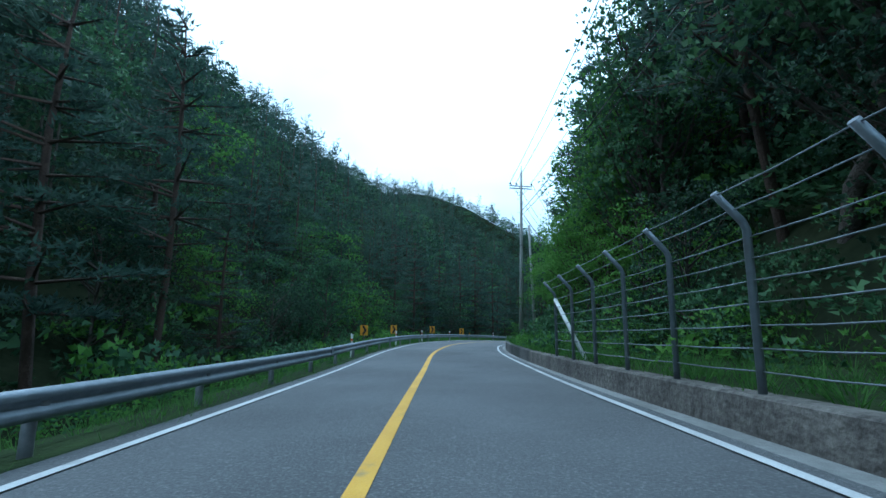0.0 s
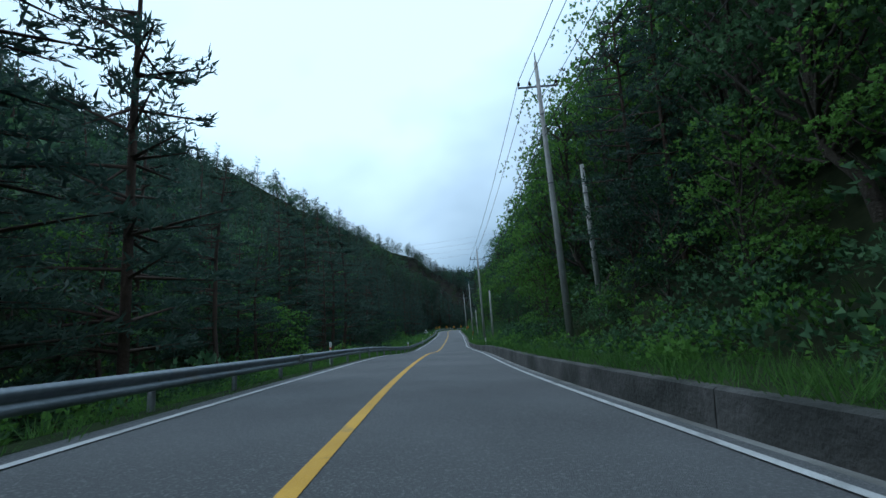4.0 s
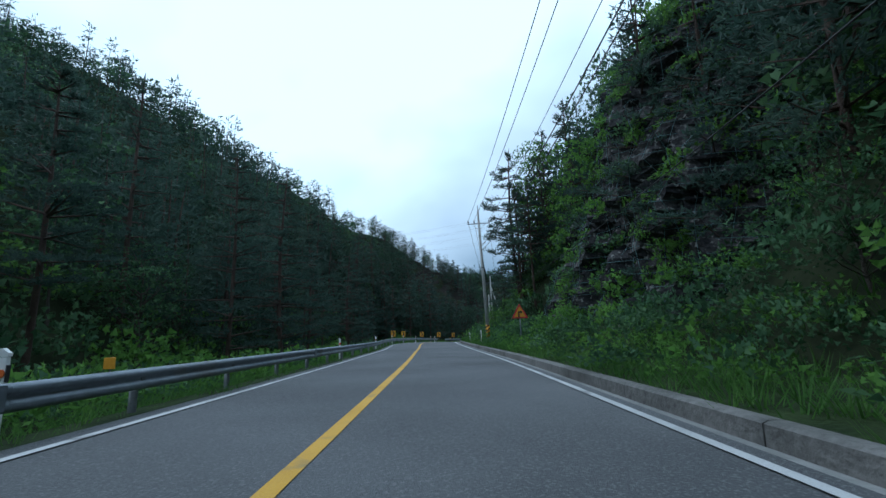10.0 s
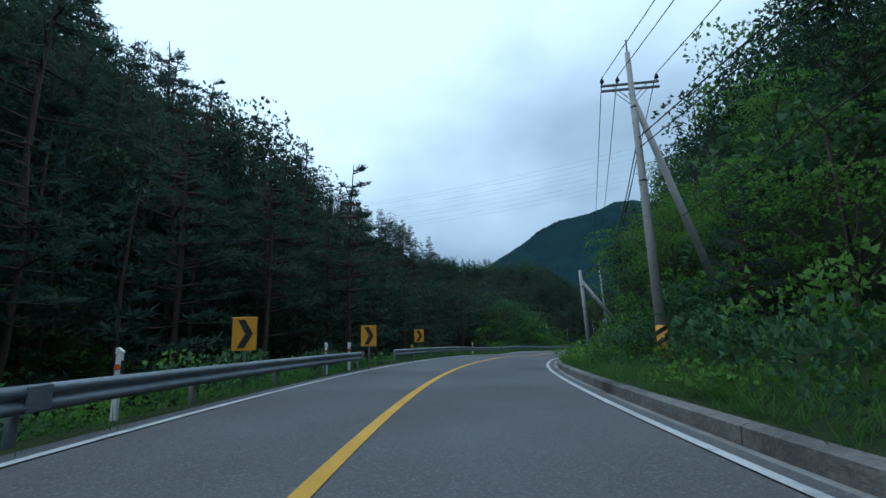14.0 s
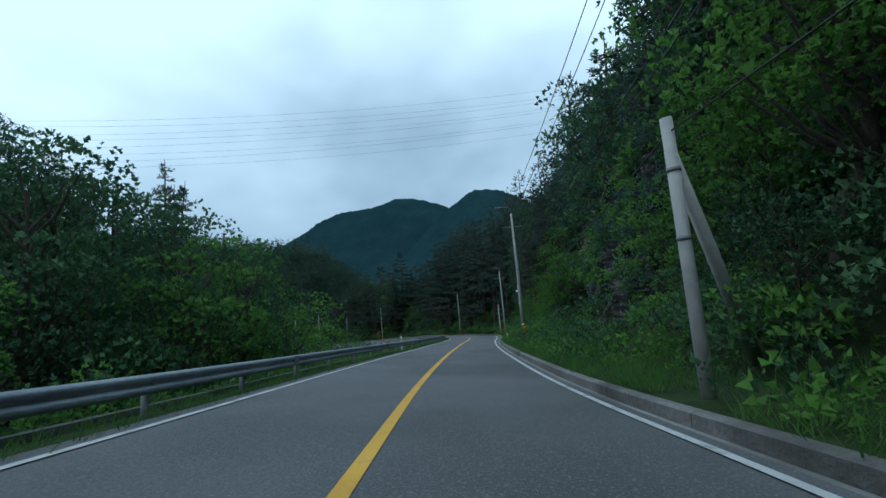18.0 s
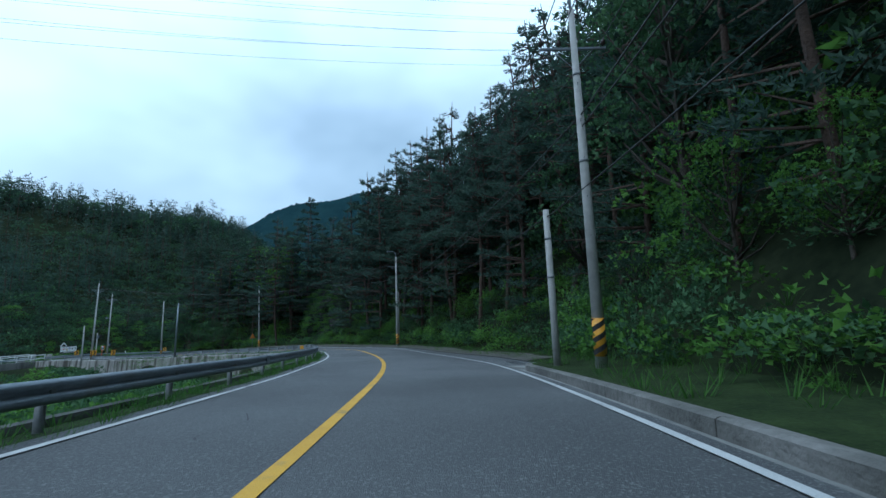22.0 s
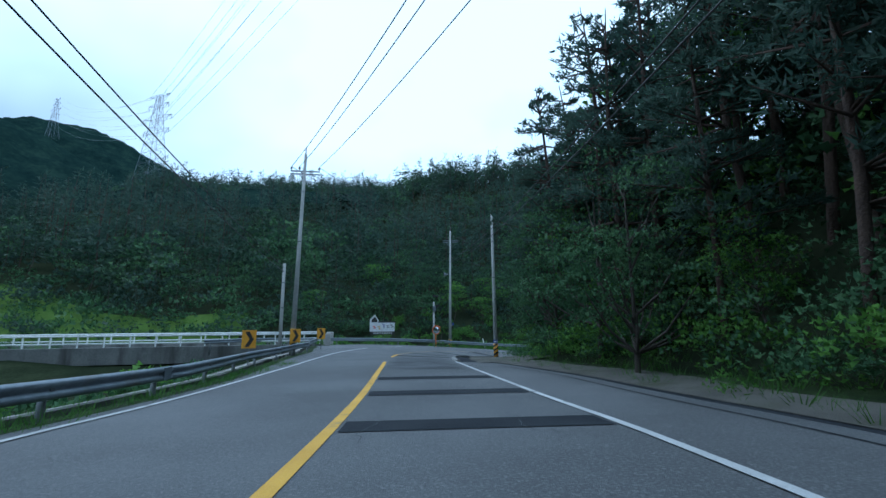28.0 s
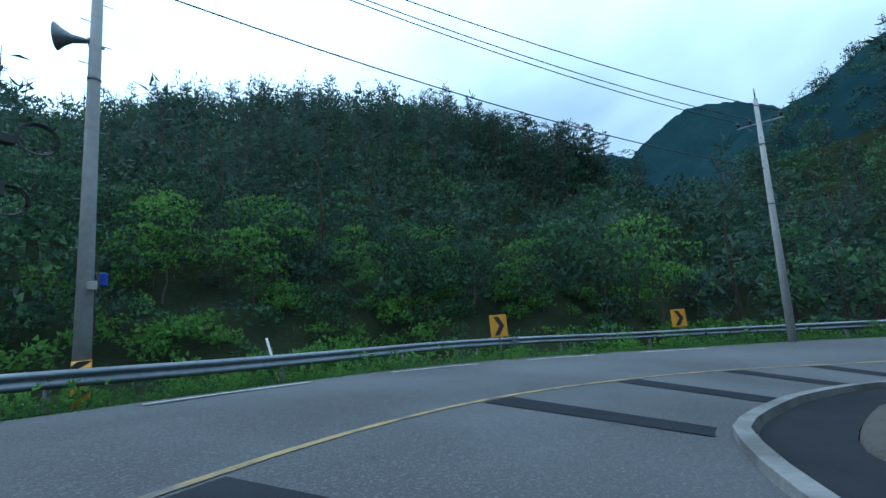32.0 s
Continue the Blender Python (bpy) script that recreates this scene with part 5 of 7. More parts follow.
# the tall wood on the slope outside the second bend, and the trees along the crest of the rocky spur
def grove(name, spots, label):
    """Many trees of near quality, joined: place, height, and which of the near plants."""
    plants = NEAR_B + NEAR_P
    items = []
    for k in range(len(plants)):
        at = [(x, y, float(height(x, y)) - 0.2, tall / (14.0 if k >= len(NEAR_B) else 8.0)) for x, y, tall, which in spots if which == k]
        if at:
            at = np.array(at)
            wide = 0.9 if k >= len(NEAR_B) else 0.75
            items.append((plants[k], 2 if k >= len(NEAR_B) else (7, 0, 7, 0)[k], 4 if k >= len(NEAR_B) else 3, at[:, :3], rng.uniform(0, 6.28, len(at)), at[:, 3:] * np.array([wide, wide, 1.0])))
    tagged(new(name, gather(name, items, MATS)), label, "woods", kind="stuff")


spots = []
for q in range(222, 296, 4):
    for w in (-17.5, -22.0, -27.0, -33.0):
        if q < 287 or w > -24:
            w = w + rng.uniform(-1.8, 1.8)
            p = road(q + rng.uniform(-1.6, 1.6), w)
            spots.append((p[0], p[1], float(np.interp(w, (-33, -27, -22, -17), (15.5, 18, 19.5, 19) if q < 260 else (18.5, 19.5, 18.5, 15.5))) * rng.uniform(0.85, 1.02), int(rng.choice((4, 5, 6, 7, 7, 5, 0, 2, 1)))))
grove("woods_outer_bend", spots, "tall dark wood on the slope outside the bend")
spots = []
for k in range(66):
    p = road(rng.uniform(346, 424), rng.uniform(17.5, 30))
    spots.append((p[0], p[1], rng.uniform(13, 18), int(rng.choice((4, 5, 6, 7, 7, 0)))))
grove("woods_above_ivy", spots, "tall dark wood on the slope above the ivy-covered rock")
spots = []
for k in range(42):
    x, y = rng.uniform(303, 342), rng.uniform(342, 374)
    spots.append((x, y, float(np.interp(y, (345, 354, 366, 376), (15, 14.5, 12.5, 9))) * rng.uniform(0.8, 1.02), int(rng.choice((4, 5, 6, 7, 0, 2)))))
grove("woods_east_hill", spots, "pine wood on the hill above the last bend")
spots = []
for k in range(75):
    q, w = 0.5 * (k // 3) / 24.0 + rng.uniform(-0.01, 0.01), (-3.5, 1.0, 5.5)[k % 3] + rng.uniform(-1.6, 1.6)
    spots.append((150 - 0.359 * 128 * q + 0.933 * w, 263 + 0.933 * 128 * q + 0.359 * w, rng.uniform(7.5, 12.0) * (0.8 if q < 0.04 else 1.0), int(rng.choice((0, 1, 2, 4, 5, 7)))))
grove("woods_spur_crest", spots, "trees along the crest of the rocky spur")

# shrubs and weeds along both edges
SHR = [shrub(80 + k, 1.5, 1.5, 100, 2, 0.2) for k in range(4)]
BUSH = [shrub(180 + k, 1.4, 1.6, 240, 2, 0.115) for k in range(4)]
BRUSH = [shrub(380 + k, 1.6, 2.6, 44, 2, 0.28) for k in range(4)]
COVER = [shrub(480 + k, 1.1, 1.9, 95, 2, 0.13) for k in range(4)]
WEED = [shrub(280 + k, 0.55, 0.75, 44, 2, 0.09) for k in range(4)]
TUF = [tuft(90 + k, 9, 0.46) for k in range(3)]


def along(n, s0, s1, l0, l1, side):
    s = rng.uniform(s0, s1, n)
    t = rng.uniform(0, 1, n)
    base = FOOT_R(s) + 0.3 if side > 0 else LANE_L(s) + 1.3
    l = side * (base + l0 + (l1 - l0) * t)
    p = road(s, l)
    return s, l, p[:, 0], p[:, 1]


def rows_of(s0, s1, step, l0, l1, side):
    """An even cover with uneven spacing."""
    s, t = np.meshgrid(np.arange(s0, s1, step), np.arange(l0, l1, step))
    s, t = s.ravel() + rng.uniform(-0.45, 0.45, s.size) * step, t.ravel() + rng.uniform(-0.45, 0.45, t.size) * step
    l = side * ((FOOT_R(s) + 0.3 if side > 0 else LANE_L(s) + 1.3) + t)
    p = road(s, l)
    return s, l, p[:, 0], p[:, 1]


def ground_at(s, l, x, y):
    """The verge's height near the road, the sheet's height further off."""
    side = l > 0
    a = l - FOOT_R(s)
    ur = np.interp(a, (0.26, 1.5, 3.0, 4.4), (-0.04, 0.03, 0.16, 1.0)) + WALL_H(s)
    b = -l - LANE_L(s) - 0.45
    ul = np.where(b < 2.0, np.interp(b, (0.7, 2.0), (-0.05, -0.3)), np.interp(b, (2.0, 3.6), (0, 1)) * (-0.25 - 0.25 * GULLY(s)) - 0.3)
    z = road(s, l)[:, 2] + np.where(side, ur, ul)
    inside = np.where(side, a < 4.2, b < 3.4)
    return np.where(inside, np.maximum(z, np.where(side, height(x, y), -999)), height(x, y))


def plants(name, templates, slots, sets, sizes, label, category):
    its = []
    for s, l, x, y in sets:
        ok = ~in_cliff(s, l + 0.3)
        bare = (l > 0) & (((s > 346) & (s < 425) & (l < FOOT_R(s) + 1.9)) | ((s > 309) & (s < 346) & (l < FOOT_R(s) + 2.0)))
        ok &= ~bare | (rng.uniform(0, 1, len(s)) < (0.12 if category == "grass" else 0.03))
        if category == "undergrowth":
            ok &= ~((l < 0) & (s > 130) & (s < 180) & (l > -12.5))
        for px, py in POLE_SPOTS:
            ok &= (x - px) ** 2 + (y - py) ** 2 > 1.0
        s, l, x, y = s[ok], l[ok], x[ok], y[ok]
        z = ground_at(s, l, x, y) - 0.04
        kind, tint = rng.randint(0, len(templates), len(s)), rng.randint(0, len(slots), len(s))
        for a in range(len(templates)):
            for b in range(len(slots)):
                j = np.flatnonzero((kind == a) & (tint == b))
                sz = rng.uniform(*sizes, (len(j), 1)) * np.stack([rng.uniform(0.8, 1.3, len(j)), rng.uniform(0.8, 1.3, len(j)), rng.uniform(0.7, 1.3, len(j))], 1)
                its.append((templates[a], slots[b], 3, np.stack([x[j], y[j], z[j]], 1), rng.uniform(0, 6.28, len(j)), sz))
    return tagged(new(name, gather(name, its, MATS)), label, category, kind="stuff")


plants("undergrowth_right", BUSH, (0, 0, 1), [along(440, -12, 426, 2.1, 5.0, 1), ], (0.6, 1.2), "leafy green shrubs at the foot of the slope", "undergrowth")
plants("bright_bushes_right", BUSH, (1, 1, 0), [along(170, 342, 424, 1.9, 5.6, 1), along(60, 150, 250, 2.2, 4.6, 1)], (0.6, 1.25), "fresh green bushes crowding the edge of the road", "undergrowth")
plants("thicket_right", SHR, (0, 0, 1), [along(560, -12, 424, 5.0, 11.0, 1)], (0.8, 1.6), "green shrubs under the trees on the slope", "undergrowth")
plants("brush_right", BRUSH, (0, 0, 0, 1), [along(1300, -12, 424, 7.0, 16.0, 1)], (0.7, 1.4), "low green brush covering the slope", "undergrowth")
plants("brush_left", BRUSH, (0, 0, 0, 1), [along(900, -12, 300, 4.0, 16.0, -1)], (0.7, 1.3), "low green brush covering the bank", "undergrowth")
plants("cover_right", COVER, (0, 0, 1, 0), [rows_of(-14, 425, 1.45, 2.7, 8.6, 1)], (0.75, 1.25), "dense low leafy growth covering the foot of the slope", "undergrowth")
plants("weeds_meadow", WEED, (1, 1, 0), [along(950, 128, 182, 0.8, 9.5, -1)], (1.1, 2.1), "bright green meadow weeds beyond the guardrail", "weeds")
nx_, ny_ = scatter(rng, 2200, 175, 330, 326, 405)
ns_, nl_, _ = nearest(nx_, ny_)
ok = (ny_ > 344 - 0.35 * np.clip(nx_ - 265, 0, 60)) & ((nl_ < -9) | (ns_ > 470))
plants("brush_north", BRUSH, (0, 0, 2), [(ns_[ok], nl_[ok], nx_[ok], ny_[ok])], (0.8, 1.7), "dense brush covering the hill beyond the bend", "undergrowth")
plants("undergrowth_left", BUSH, (0, 0, 1), [along(230, -12, 325, 1.0, 3.5, -1)], (0.5, 1.05), "leafy green shrubs behind the guardrail", "undergrowth")
plants("thicket_left", SHR, (0, 0, 1), [along(380, -12, 325, 3.0, 11, -1), along(200, 330, 425, 4.5, 24, -1), along(120, 366, 430, 3.3, 12, -1)], (0.6, 1.6), "green shrubs above the stream", "undergrowth")
plants("weeds_stream", WEED, (0, 1, 1), [along(160, 318, 372, 1.3, 5.0, -1), along(160, 372, 428, 4.0, 12.0, -1), along(200, 444.5, 470, -0.4, 3.2, -1), along(800, -10, 325, 0.4, 2.4, -1)], (0.6, 1.3), "low weeds on the stream bank", "weeds")
plants("weeds_right", WEED, (0, 1, 1), [along(1250, -10, 424, 0.3, 3.2, 1)], (0.7, 1.5), "low leafy weeds among the verge grass", "weeds")
plants("bank_north", SHR, (0, 1, 1), [along(220, 438, 470, 5.5, 14, -1)], (0.5, 1.1), "green bushes behind the far guardrail", "undergrowth")
plants("corner_bushes", BUSH, (0, 0, 1), [along(50, 441, 462, 1.9, 4.2, 1)], (0.7, 1.4), "leafy shrubs inside the bend", "undergrowth")
plants("corner_growth", COVER, (0, 0, 1), [along(46, 424, 433, 1.6, 3.4, 1), along(46, 432, 442, 3.4, 5.2, 1)], (0.4, 0.8), "low leafy growth at the foot of the rock", "undergrowth")
plants("grass_right", TUF, (5,), [along(10000, -10, 424, -0.03, 1.3, 1), along(7000, -10, 424, 1.2, 3.8, 1)], (0.5, 1.2), "long green grass on the verge behind the kerb", "grass")
plants("grass_left", TUF, (5,), [along(8500, -10, 420, -0.95, 2.4, -1), along(2200, 444.5, 470, -1.0, 3.5, -1), along(3500, 233, 424, -1.05, 0.3, -1)], (0.4, 0.95), "green grass and weeds under the guardrail", "grass")

X, Y = rng.uniform(150, 232, 900), rng.uniform(334, 364, 900)
keep = Y < 352 + 12 * ease(218, 194, X)
X, Y = X[keep], Y[keep]
kind = rng.randint(0, 4, len(X))
tagged(new("field_growth", gather("field_growth", [((SHR if k == 3 else COVER)[k], (1, 0, 1, 0)[k], 3, np.stack([X, Y, height(X, Y)], 1)[kind == k], rng.uniform(0, 6.28, (kind == k).sum()), rng.uniform(0.35, 0.8, ((kind == k).sum(), 3))) for k in range(4)], MATS)), "low bright bushes and tall weeds across the field", "bushes", kind="stuff")

# the top of the hill beyond the bend
X, Y = scatter(rng, 5000, 175, 362, 370, 505)
ridge = np.interp(X, (190, 245, 274, 290, 302, 315, 345), (26, 36, 35.5, 28, 24, 23, 23.5))
keep = (height(X, Y) > ridge - 9.0) & (Y < np.interp(X, (175, 270, 290, 302, 345), (505, 492, 450, 428, 405)))
X, Y = X[keep], Y[keep]
items = []
pick(np.ones(len(X), bool), X, Y, height(X, Y) - 0.15, (FAR_B, FAR_P), np.full(len(X), 0.6), items, rng.uniform(0.6, 1.0, len(X)), tints=(0, 0, 2))
tagged(new("woods_hilltop", gather("woods_hilltop", items, MATS)), "dark pine wood along the top of the hill beyond the bend", "woods", kind="stuff")
# ---- guardrail ----
WAVE = ((0.0, 0.0), (0.05, 0.035), (0.07, 0.075), (0.05, 0.115), (0.0, 0.15), (0.0, 0.18), (0.05, 0.215), (0.07, 0.255), (0.05, 0.295), (0.0, 0.33))
RAIL_L = lambda s: np.where(np.asarray(s) < 415, -LANE_L(s) - 0.72, keyed((415, -4.8), (422, -5.6), (425, -5.6), (428.5, -5.9), (431.5, -6.2), (436, -8.8), (438.6, -11.2), (460, -11.2))(s))


def guardrail(s0, s1, line, top, label, gap=3.0):
    """A W-beam rail on posts along a line beside the road; it faces the road."""
    m = Matrix.Translation(Vector(road(s0, line(s0))))
    rail = thing("guardrail", m, label, "guardrail", "guardrails")
    inv = m.inverted()

    def local(g):
        g.v = [tuple(inv @ Vector(q)) for q in g.v]
        return g

    n = max(1, int(round((s1 - s0) / (gap * 4))))
    for k in range(n):
        a, b = s0 + (s1 - s0) * k / n, s0 + (s1 - s0) * (k + 1) / n
        prof = lambda s: [(line(s) + x, top - 0.33 + z + 0 * s) for x, z in WAVE] + [(line(s) + x - 0.008, top - 0.33 + z + 0 * s) for x, z in WAVE[::-1]]
        beam = part("beam", local(ribbon(a, b + 0.12, prof, 1.0, close=True)), STEEL, rail)
        g = Geo()
        q = road(b - 0.1, line(b - 0.1) + 0.055, top - 0.16)
        g.box(q, (0.03, 0.3, 0.3), pose(0, 0, 0, 0, 0, heading(b)), bevel=0.008)
        part("splice", local(g), STEEL, beam)
    k = s0 + 0.4
    while k < s1:
        g = Geo()
        p = Vector(road(k, line(k) - 0.13))
        r = pose(0, 0, 0, 0, 0, heading(k))
        g.tube([p + Vector((0, 0, -0.6)), p + Vector((0, 0, top - 0.03))], 0.062, 10)
        g.box(p + Vector((0, 0, top - 0.16)) + r.to_3x3() @ Vector((0.08, 0, 0)), (0.14, 0.09, 0.2), r, bevel=0.01)
        part("post", local(g), DARKSTEEL, rail)
        k += gap
    return rail


guardrail(-56, 229.5, RAIL_L, 0.66, "grey galvanised W-beam guardrail on round posts beside the stream")
guardrail(233.5, 438.3, RAIL_L, 0.66, "grey galvanised W-beam guardrail above the retaining wall")
FAR_RAIL = keyed((433, -17), (437, -15.5), (441, -11), (445, -7.0), (448, -6.0), (451, -6.6), (454.5, -8.2), (457.5, -8.2), (460, -7.5), (462.5, -7.2), (466, -6.3), (480, -6.2))
guardrail(434, S_END - 12, FAR_RAIL, 0.66, "grey galvanised guardrail round the outside of the bend")


# ---- poles and wires ----
def pole(x, y, tall, label, arm=0.0, arm_turn=0.0, lean=(0, 0), stripes=0.0, plate=False, lamp=0.0, second=False, mat=POLE, thick=0.17, z=None):
    """A concrete pole with its fittings; returns the places of its insulators."""
    gz = float(ground_at(*[np.atleast_1d(q) for q in (*nearest(x, y)[:2], x, y)])[0]) if z is None else z
    tilt = Euler((radians(lean[0]), radians(lean[1]), 0)).to_matrix().to_4x4()
    base = Matrix.Translation((x, y, gz)) @ tilt
    ob = thing("utility_pole", base, label, "utility pole", "utility poles")
    r = lambda h: thick - (thick - 0.085) * h / max(tall, 8)
    part("shaft", Geo().tube([(0, 0, -0.5), (0, 0, tall * 0.5), (0, 0, tall)], [thick, r(tall * 0.5), r(tall)], 14), mat, ob)
    for h in (tall * 0.55, tall * 0.8):
        part("band", Geo().tube([(0, 0, h), (0, 0, h + 0.07)], r(h) + 0.012, 14), DARKSTEEL, ob)
    for k in range(int(tall * 0.35), int(tall * 1.6)):
        if tall > 8:
            h = 0.55 * k + 0.3
            if h < tall - 1 and h > 3:
                part("step_bolt", Geo().tube([(0, 0, h), (0.30 * (1 if k % 2 else -1), 0, h)], 0.011, 5), DARKSTEEL, ob)
    pins = []
    t = pose(0, 0, 0, 0, 0, arm_turn)
    if arm:
        levels = [tall - 1.15] + ([tall - 1.35] if second else [])
        for h in levels:
            part("crossarm", Geo().box((0, 0.13, h), (arm, 0.075, 0.075), None, bevel=0.008).v and moved(Geo().box((0, 0.13, h), (arm, 0.075, 0.075), None, bevel=0.008), t), STEEL, ob)
            for sx in (-1, 1):
                part("brace", moved(Geo().tube([(sx * arm * 0.3, 0.13, h - 0.03), (0, 0.11, h - 0.65)], 0.014, 5), t), STEEL, ob)
        for sx in (-0.47, -0.2, 0.47):
            g = Geo().tube([(0, 0, 0), (0, 0, 0.08), (0, 0, 0.1), (0, 0, 0.17), (0, 0, 0.19), (0, 0, 0.26)], [0.02, 0.02, 0.075, 0.06, 0.065, 0.03], 10)
            part("insulator", moved(g, t @ Matrix.Translation((sx * arm, 0.13, levels[0] + 0.035))), INSUL, ob)
            pins.append(base @ t @ Vector((sx * arm, 0.13, levels[0] + 0.3)))
        part("ground_wire_peak", Geo().tube([(0, 0, tall), (0, 0, tall + 0.5)], 0.03, 8), STEEL, ob)
    pins.append(base @ Vector((0, 0, tall - (3.3 if tall > 8 else 0.25))))
    if stripes:
        n, wraps = 16, []
        for k in range(-2, 3):
            v, f = [], []
            for a in range(n + 1):
                w = 6.28319 * a / n
                up = stripes + 0.05 + k * 0.31 + 0.62 * a / n
                for q in (up, up + 0.15):
                    v.append(((r(1) + 0.012) * math.cos(w), (r(1) + 0.012) * math.sin(w), max(stripes - 0.07, min(q, stripes + 0.93))))
            f = [(2 * a, 2 * a + 2, 2 * a + 3, 2 * a + 1) for a in range(n) if v[2 * a + 3][2] - v[2 * a + 2][2] + v[2 * a + 1][2] - v[2 * a][2] > 0.02]
            wraps.append(Geo().add(v, f))
        sleeve = part("warning_sleeve", Geo().tube([(0, 0, stripes - 0.08), (0, 0, stripes + 0.94)], r(1) + 0.007, 16), AMBER, ob, "yellow warning sleeve")
        for q in wraps:
            part("black_band", q, BLACK, sleeve)
    if plate:
        face = heading(float(nearest(x, y)[0][0]))
        p = part("number_plate", moved(Geo().box((0, -r(2) - 0.02, 0), (0.3, 0.015, 0.22), None, bevel=0.005), pose(0, 0, (stripes or 0.6) + 1.1, 0, 0, face)), BLUE, ob, "small blue plate")
        part("plate_bars", moved(Geo().box((-0.07, -r(2) - 0.032, 0), (0.06, 0.006, 0.1)).box((0.01, -r(2) - 0.032, 0), (0.06, 0.006, 0.1)).box((0.09, -r(2) - 0.032, 0), (0.05, 0.006, 0.1)), pose(0, 0, (stripes or 0.6) + 1.1, 0, 0, face)), WPAINT, p)
    if lamp:
        t2 = pose(0, 0, 0, 0, 0, arm_turn)
        part("lamp_bracket", moved(Geo().tube([(0, 0, tall - 0.3), (-0.05, 0, tall + 0.35), (-0.3, 0, tall + 0.6), (-lamp, 0, tall + 0.62)], 0.03, 8), t2), STEEL, ob)
        part("lamp_head", moved(Geo().box((-lamp - 0.2, 0, tall + 0.6), (0.55, 0.2, 0.11), None, bevel=0.03), t2), STEEL, ob)
    return pins


def moved(g, m):
    g.v = [tuple(m @ Vector(q)) for q in g.v]
    return g


def cable(name, a, b, sag, radius, label, mat=WIRE, n=14):
    a, b = Vector(a), Vector(b)
    base = Matrix.Translation(a)
    pts = [(a + (b - a) * k / n) - Vector((0, 0, sag * 4 * (k / n) * (1 - k / n))) - a for k in range(n + 1)]
    ob = new(name, Geo().tube(pts, radius, 5).mesh(name, mat))
    ob.matrix_world = base
    return tagged(ob, label, "cable", "overhead cables")


OLD = "tall concrete utility pole with crossarm"
THIN = "short grey concrete telecom pole"
P = {}
P["0"] = pole(-2 + 7.6, -16, 12.5, OLD, 1.9, 0)
P["1"] = pole(6.15, 32.6, 13.6, OLD + " beside the wire fence", 1.9, 6, (0, 1.0), second=True)
P["1b"] = pole(7.5, 33.8, 9.4, THIN, lean=(0, -2.0), thick=0.14)
P["2"] = pole(24.4, 71.0, 13.2, OLD + " behind the low wall", 1.9, -28, (0, -2.2))
P["2b"] = pole(26.0, 70.6, 7.0, THIN, lean=(0, -2), thick=0.13)
P["3"] = pole(40.6, 102.4, 12.0, OLD + " behind the low wall", 1.9, -30, (0, -1.5))
P["3b"] = pole(37.4, 95.8, 5.8, THIN, lean=(0, -1), thick=0.12)
P["4"] = pole(59.9, 136.3, 11.9, OLD + " and striped sleeve", 2.0, -30, (0, -1.5), stripes=0.45)
P["4b"] = pole(56.4, 128.8, 5.8, THIN + " among weeds", lean=(0, -2.4), thick=0.13)
P["5"] = pole(77.5, 168.2, 11.5, OLD + " and striped sleeve", 2.0, -32, (0, -2), stripes=0.5)
P["6"] = pole(99.4, 196.6, 10.8, OLD + " braced by a leaning strut", 2.0, -45, (0, 0), second=True, stripes=0.2)
P["6b"] = pole(90.4, 185.2, 5.3, THIN + " in tall weeds", thick=0.14)
P["7"] = pole(110.0, 206.0, 5.6, THIN + " braced by a leaning strut", lean=(0, -3), thick=0.14)
P["8"] = pole(133.0, 218.0, 11.4, OLD + ", blue plate and striped sleeve", 2.0, -62, (0, -3.0), stripes=0.45, plate=True)
P["8b"] = pole(138.1, 221.4, 4.6, THIN + " braced by a leaning strut", lean=(0, -3.0), thick=0.115)
P["9"] = pole(165.8, 229.6, 10.9, OLD + ", lamp and striped sleeve", 1.8, -72, (0, -3.0), stripes=0.5, lamp=0.9)
P["9b"] = pole(167.85, 230.1, 4.9, THIN + " with a coil of spare cable", lean=(0, -3), thick=0.1)
P["10"] = pole(198.0, 239.0, 10.4, OLD + ", lamp and striped sleeve", 2.0, -72, (0, -2.5), stripes=0.4, lamp=0.5)
P["10b"] = pole(199.6, 240.2, 5.0, THIN, lean=(0, -1.5), thick=0.12)
P["11"] = pole(230.2, 258.4, 10.2, OLD + ", lamp and striped sleeve", 1.9, -55, (0, -0.5), stripes=0.35, lamp=0.6)
P["11b"] = pole(231.6, 258.8, 6.2, THIN, thick=0.1, lean=(0, -1.0))
P["12"] = pole(244.5, 289.3, 9.8, OLD + " and striped sleeve", 1.9, -25, (0, -2.5), stripes=0.35)
P["left"] = pole(233.7, 294.9, 7.9, "grey steel pole on the stream side of the guardrail", lean=(0, 1.2), thick=0.13, mat=STEEL)
P["F"] = pole(237.4, 317.2, 13.2, OLD + " and striped sleeve", 1.9, -10, (0, 1.0), stripes=0.9, second=True)
P["F2"] = pole(236.6, 318.2, 6.4, THIN + " close beside a taller pole", thick=0.12)
P["E"] = pole(251.5, 318.9, 11.0, "tall concrete utility pole with blue plate and striped sleeve", lean=(0, -0.5), stripes=0.25, plate=True)
P["G"] = pole(252.9, 335.8, 13.8, OLD + ", loudspeaker and control box", 1.9, -30, (0, 0.5), stripes=0.25, second=True)
P["G2"] = pole(251.2, 336.6, 5.6, THIN + " with cable coils among bushes", thick=0.12)
P["K"] = pole(274.9, 325.55, 11.0, "tall pale grey utility pole with a short crossarm", 1.7, -95, (2.6, 0))
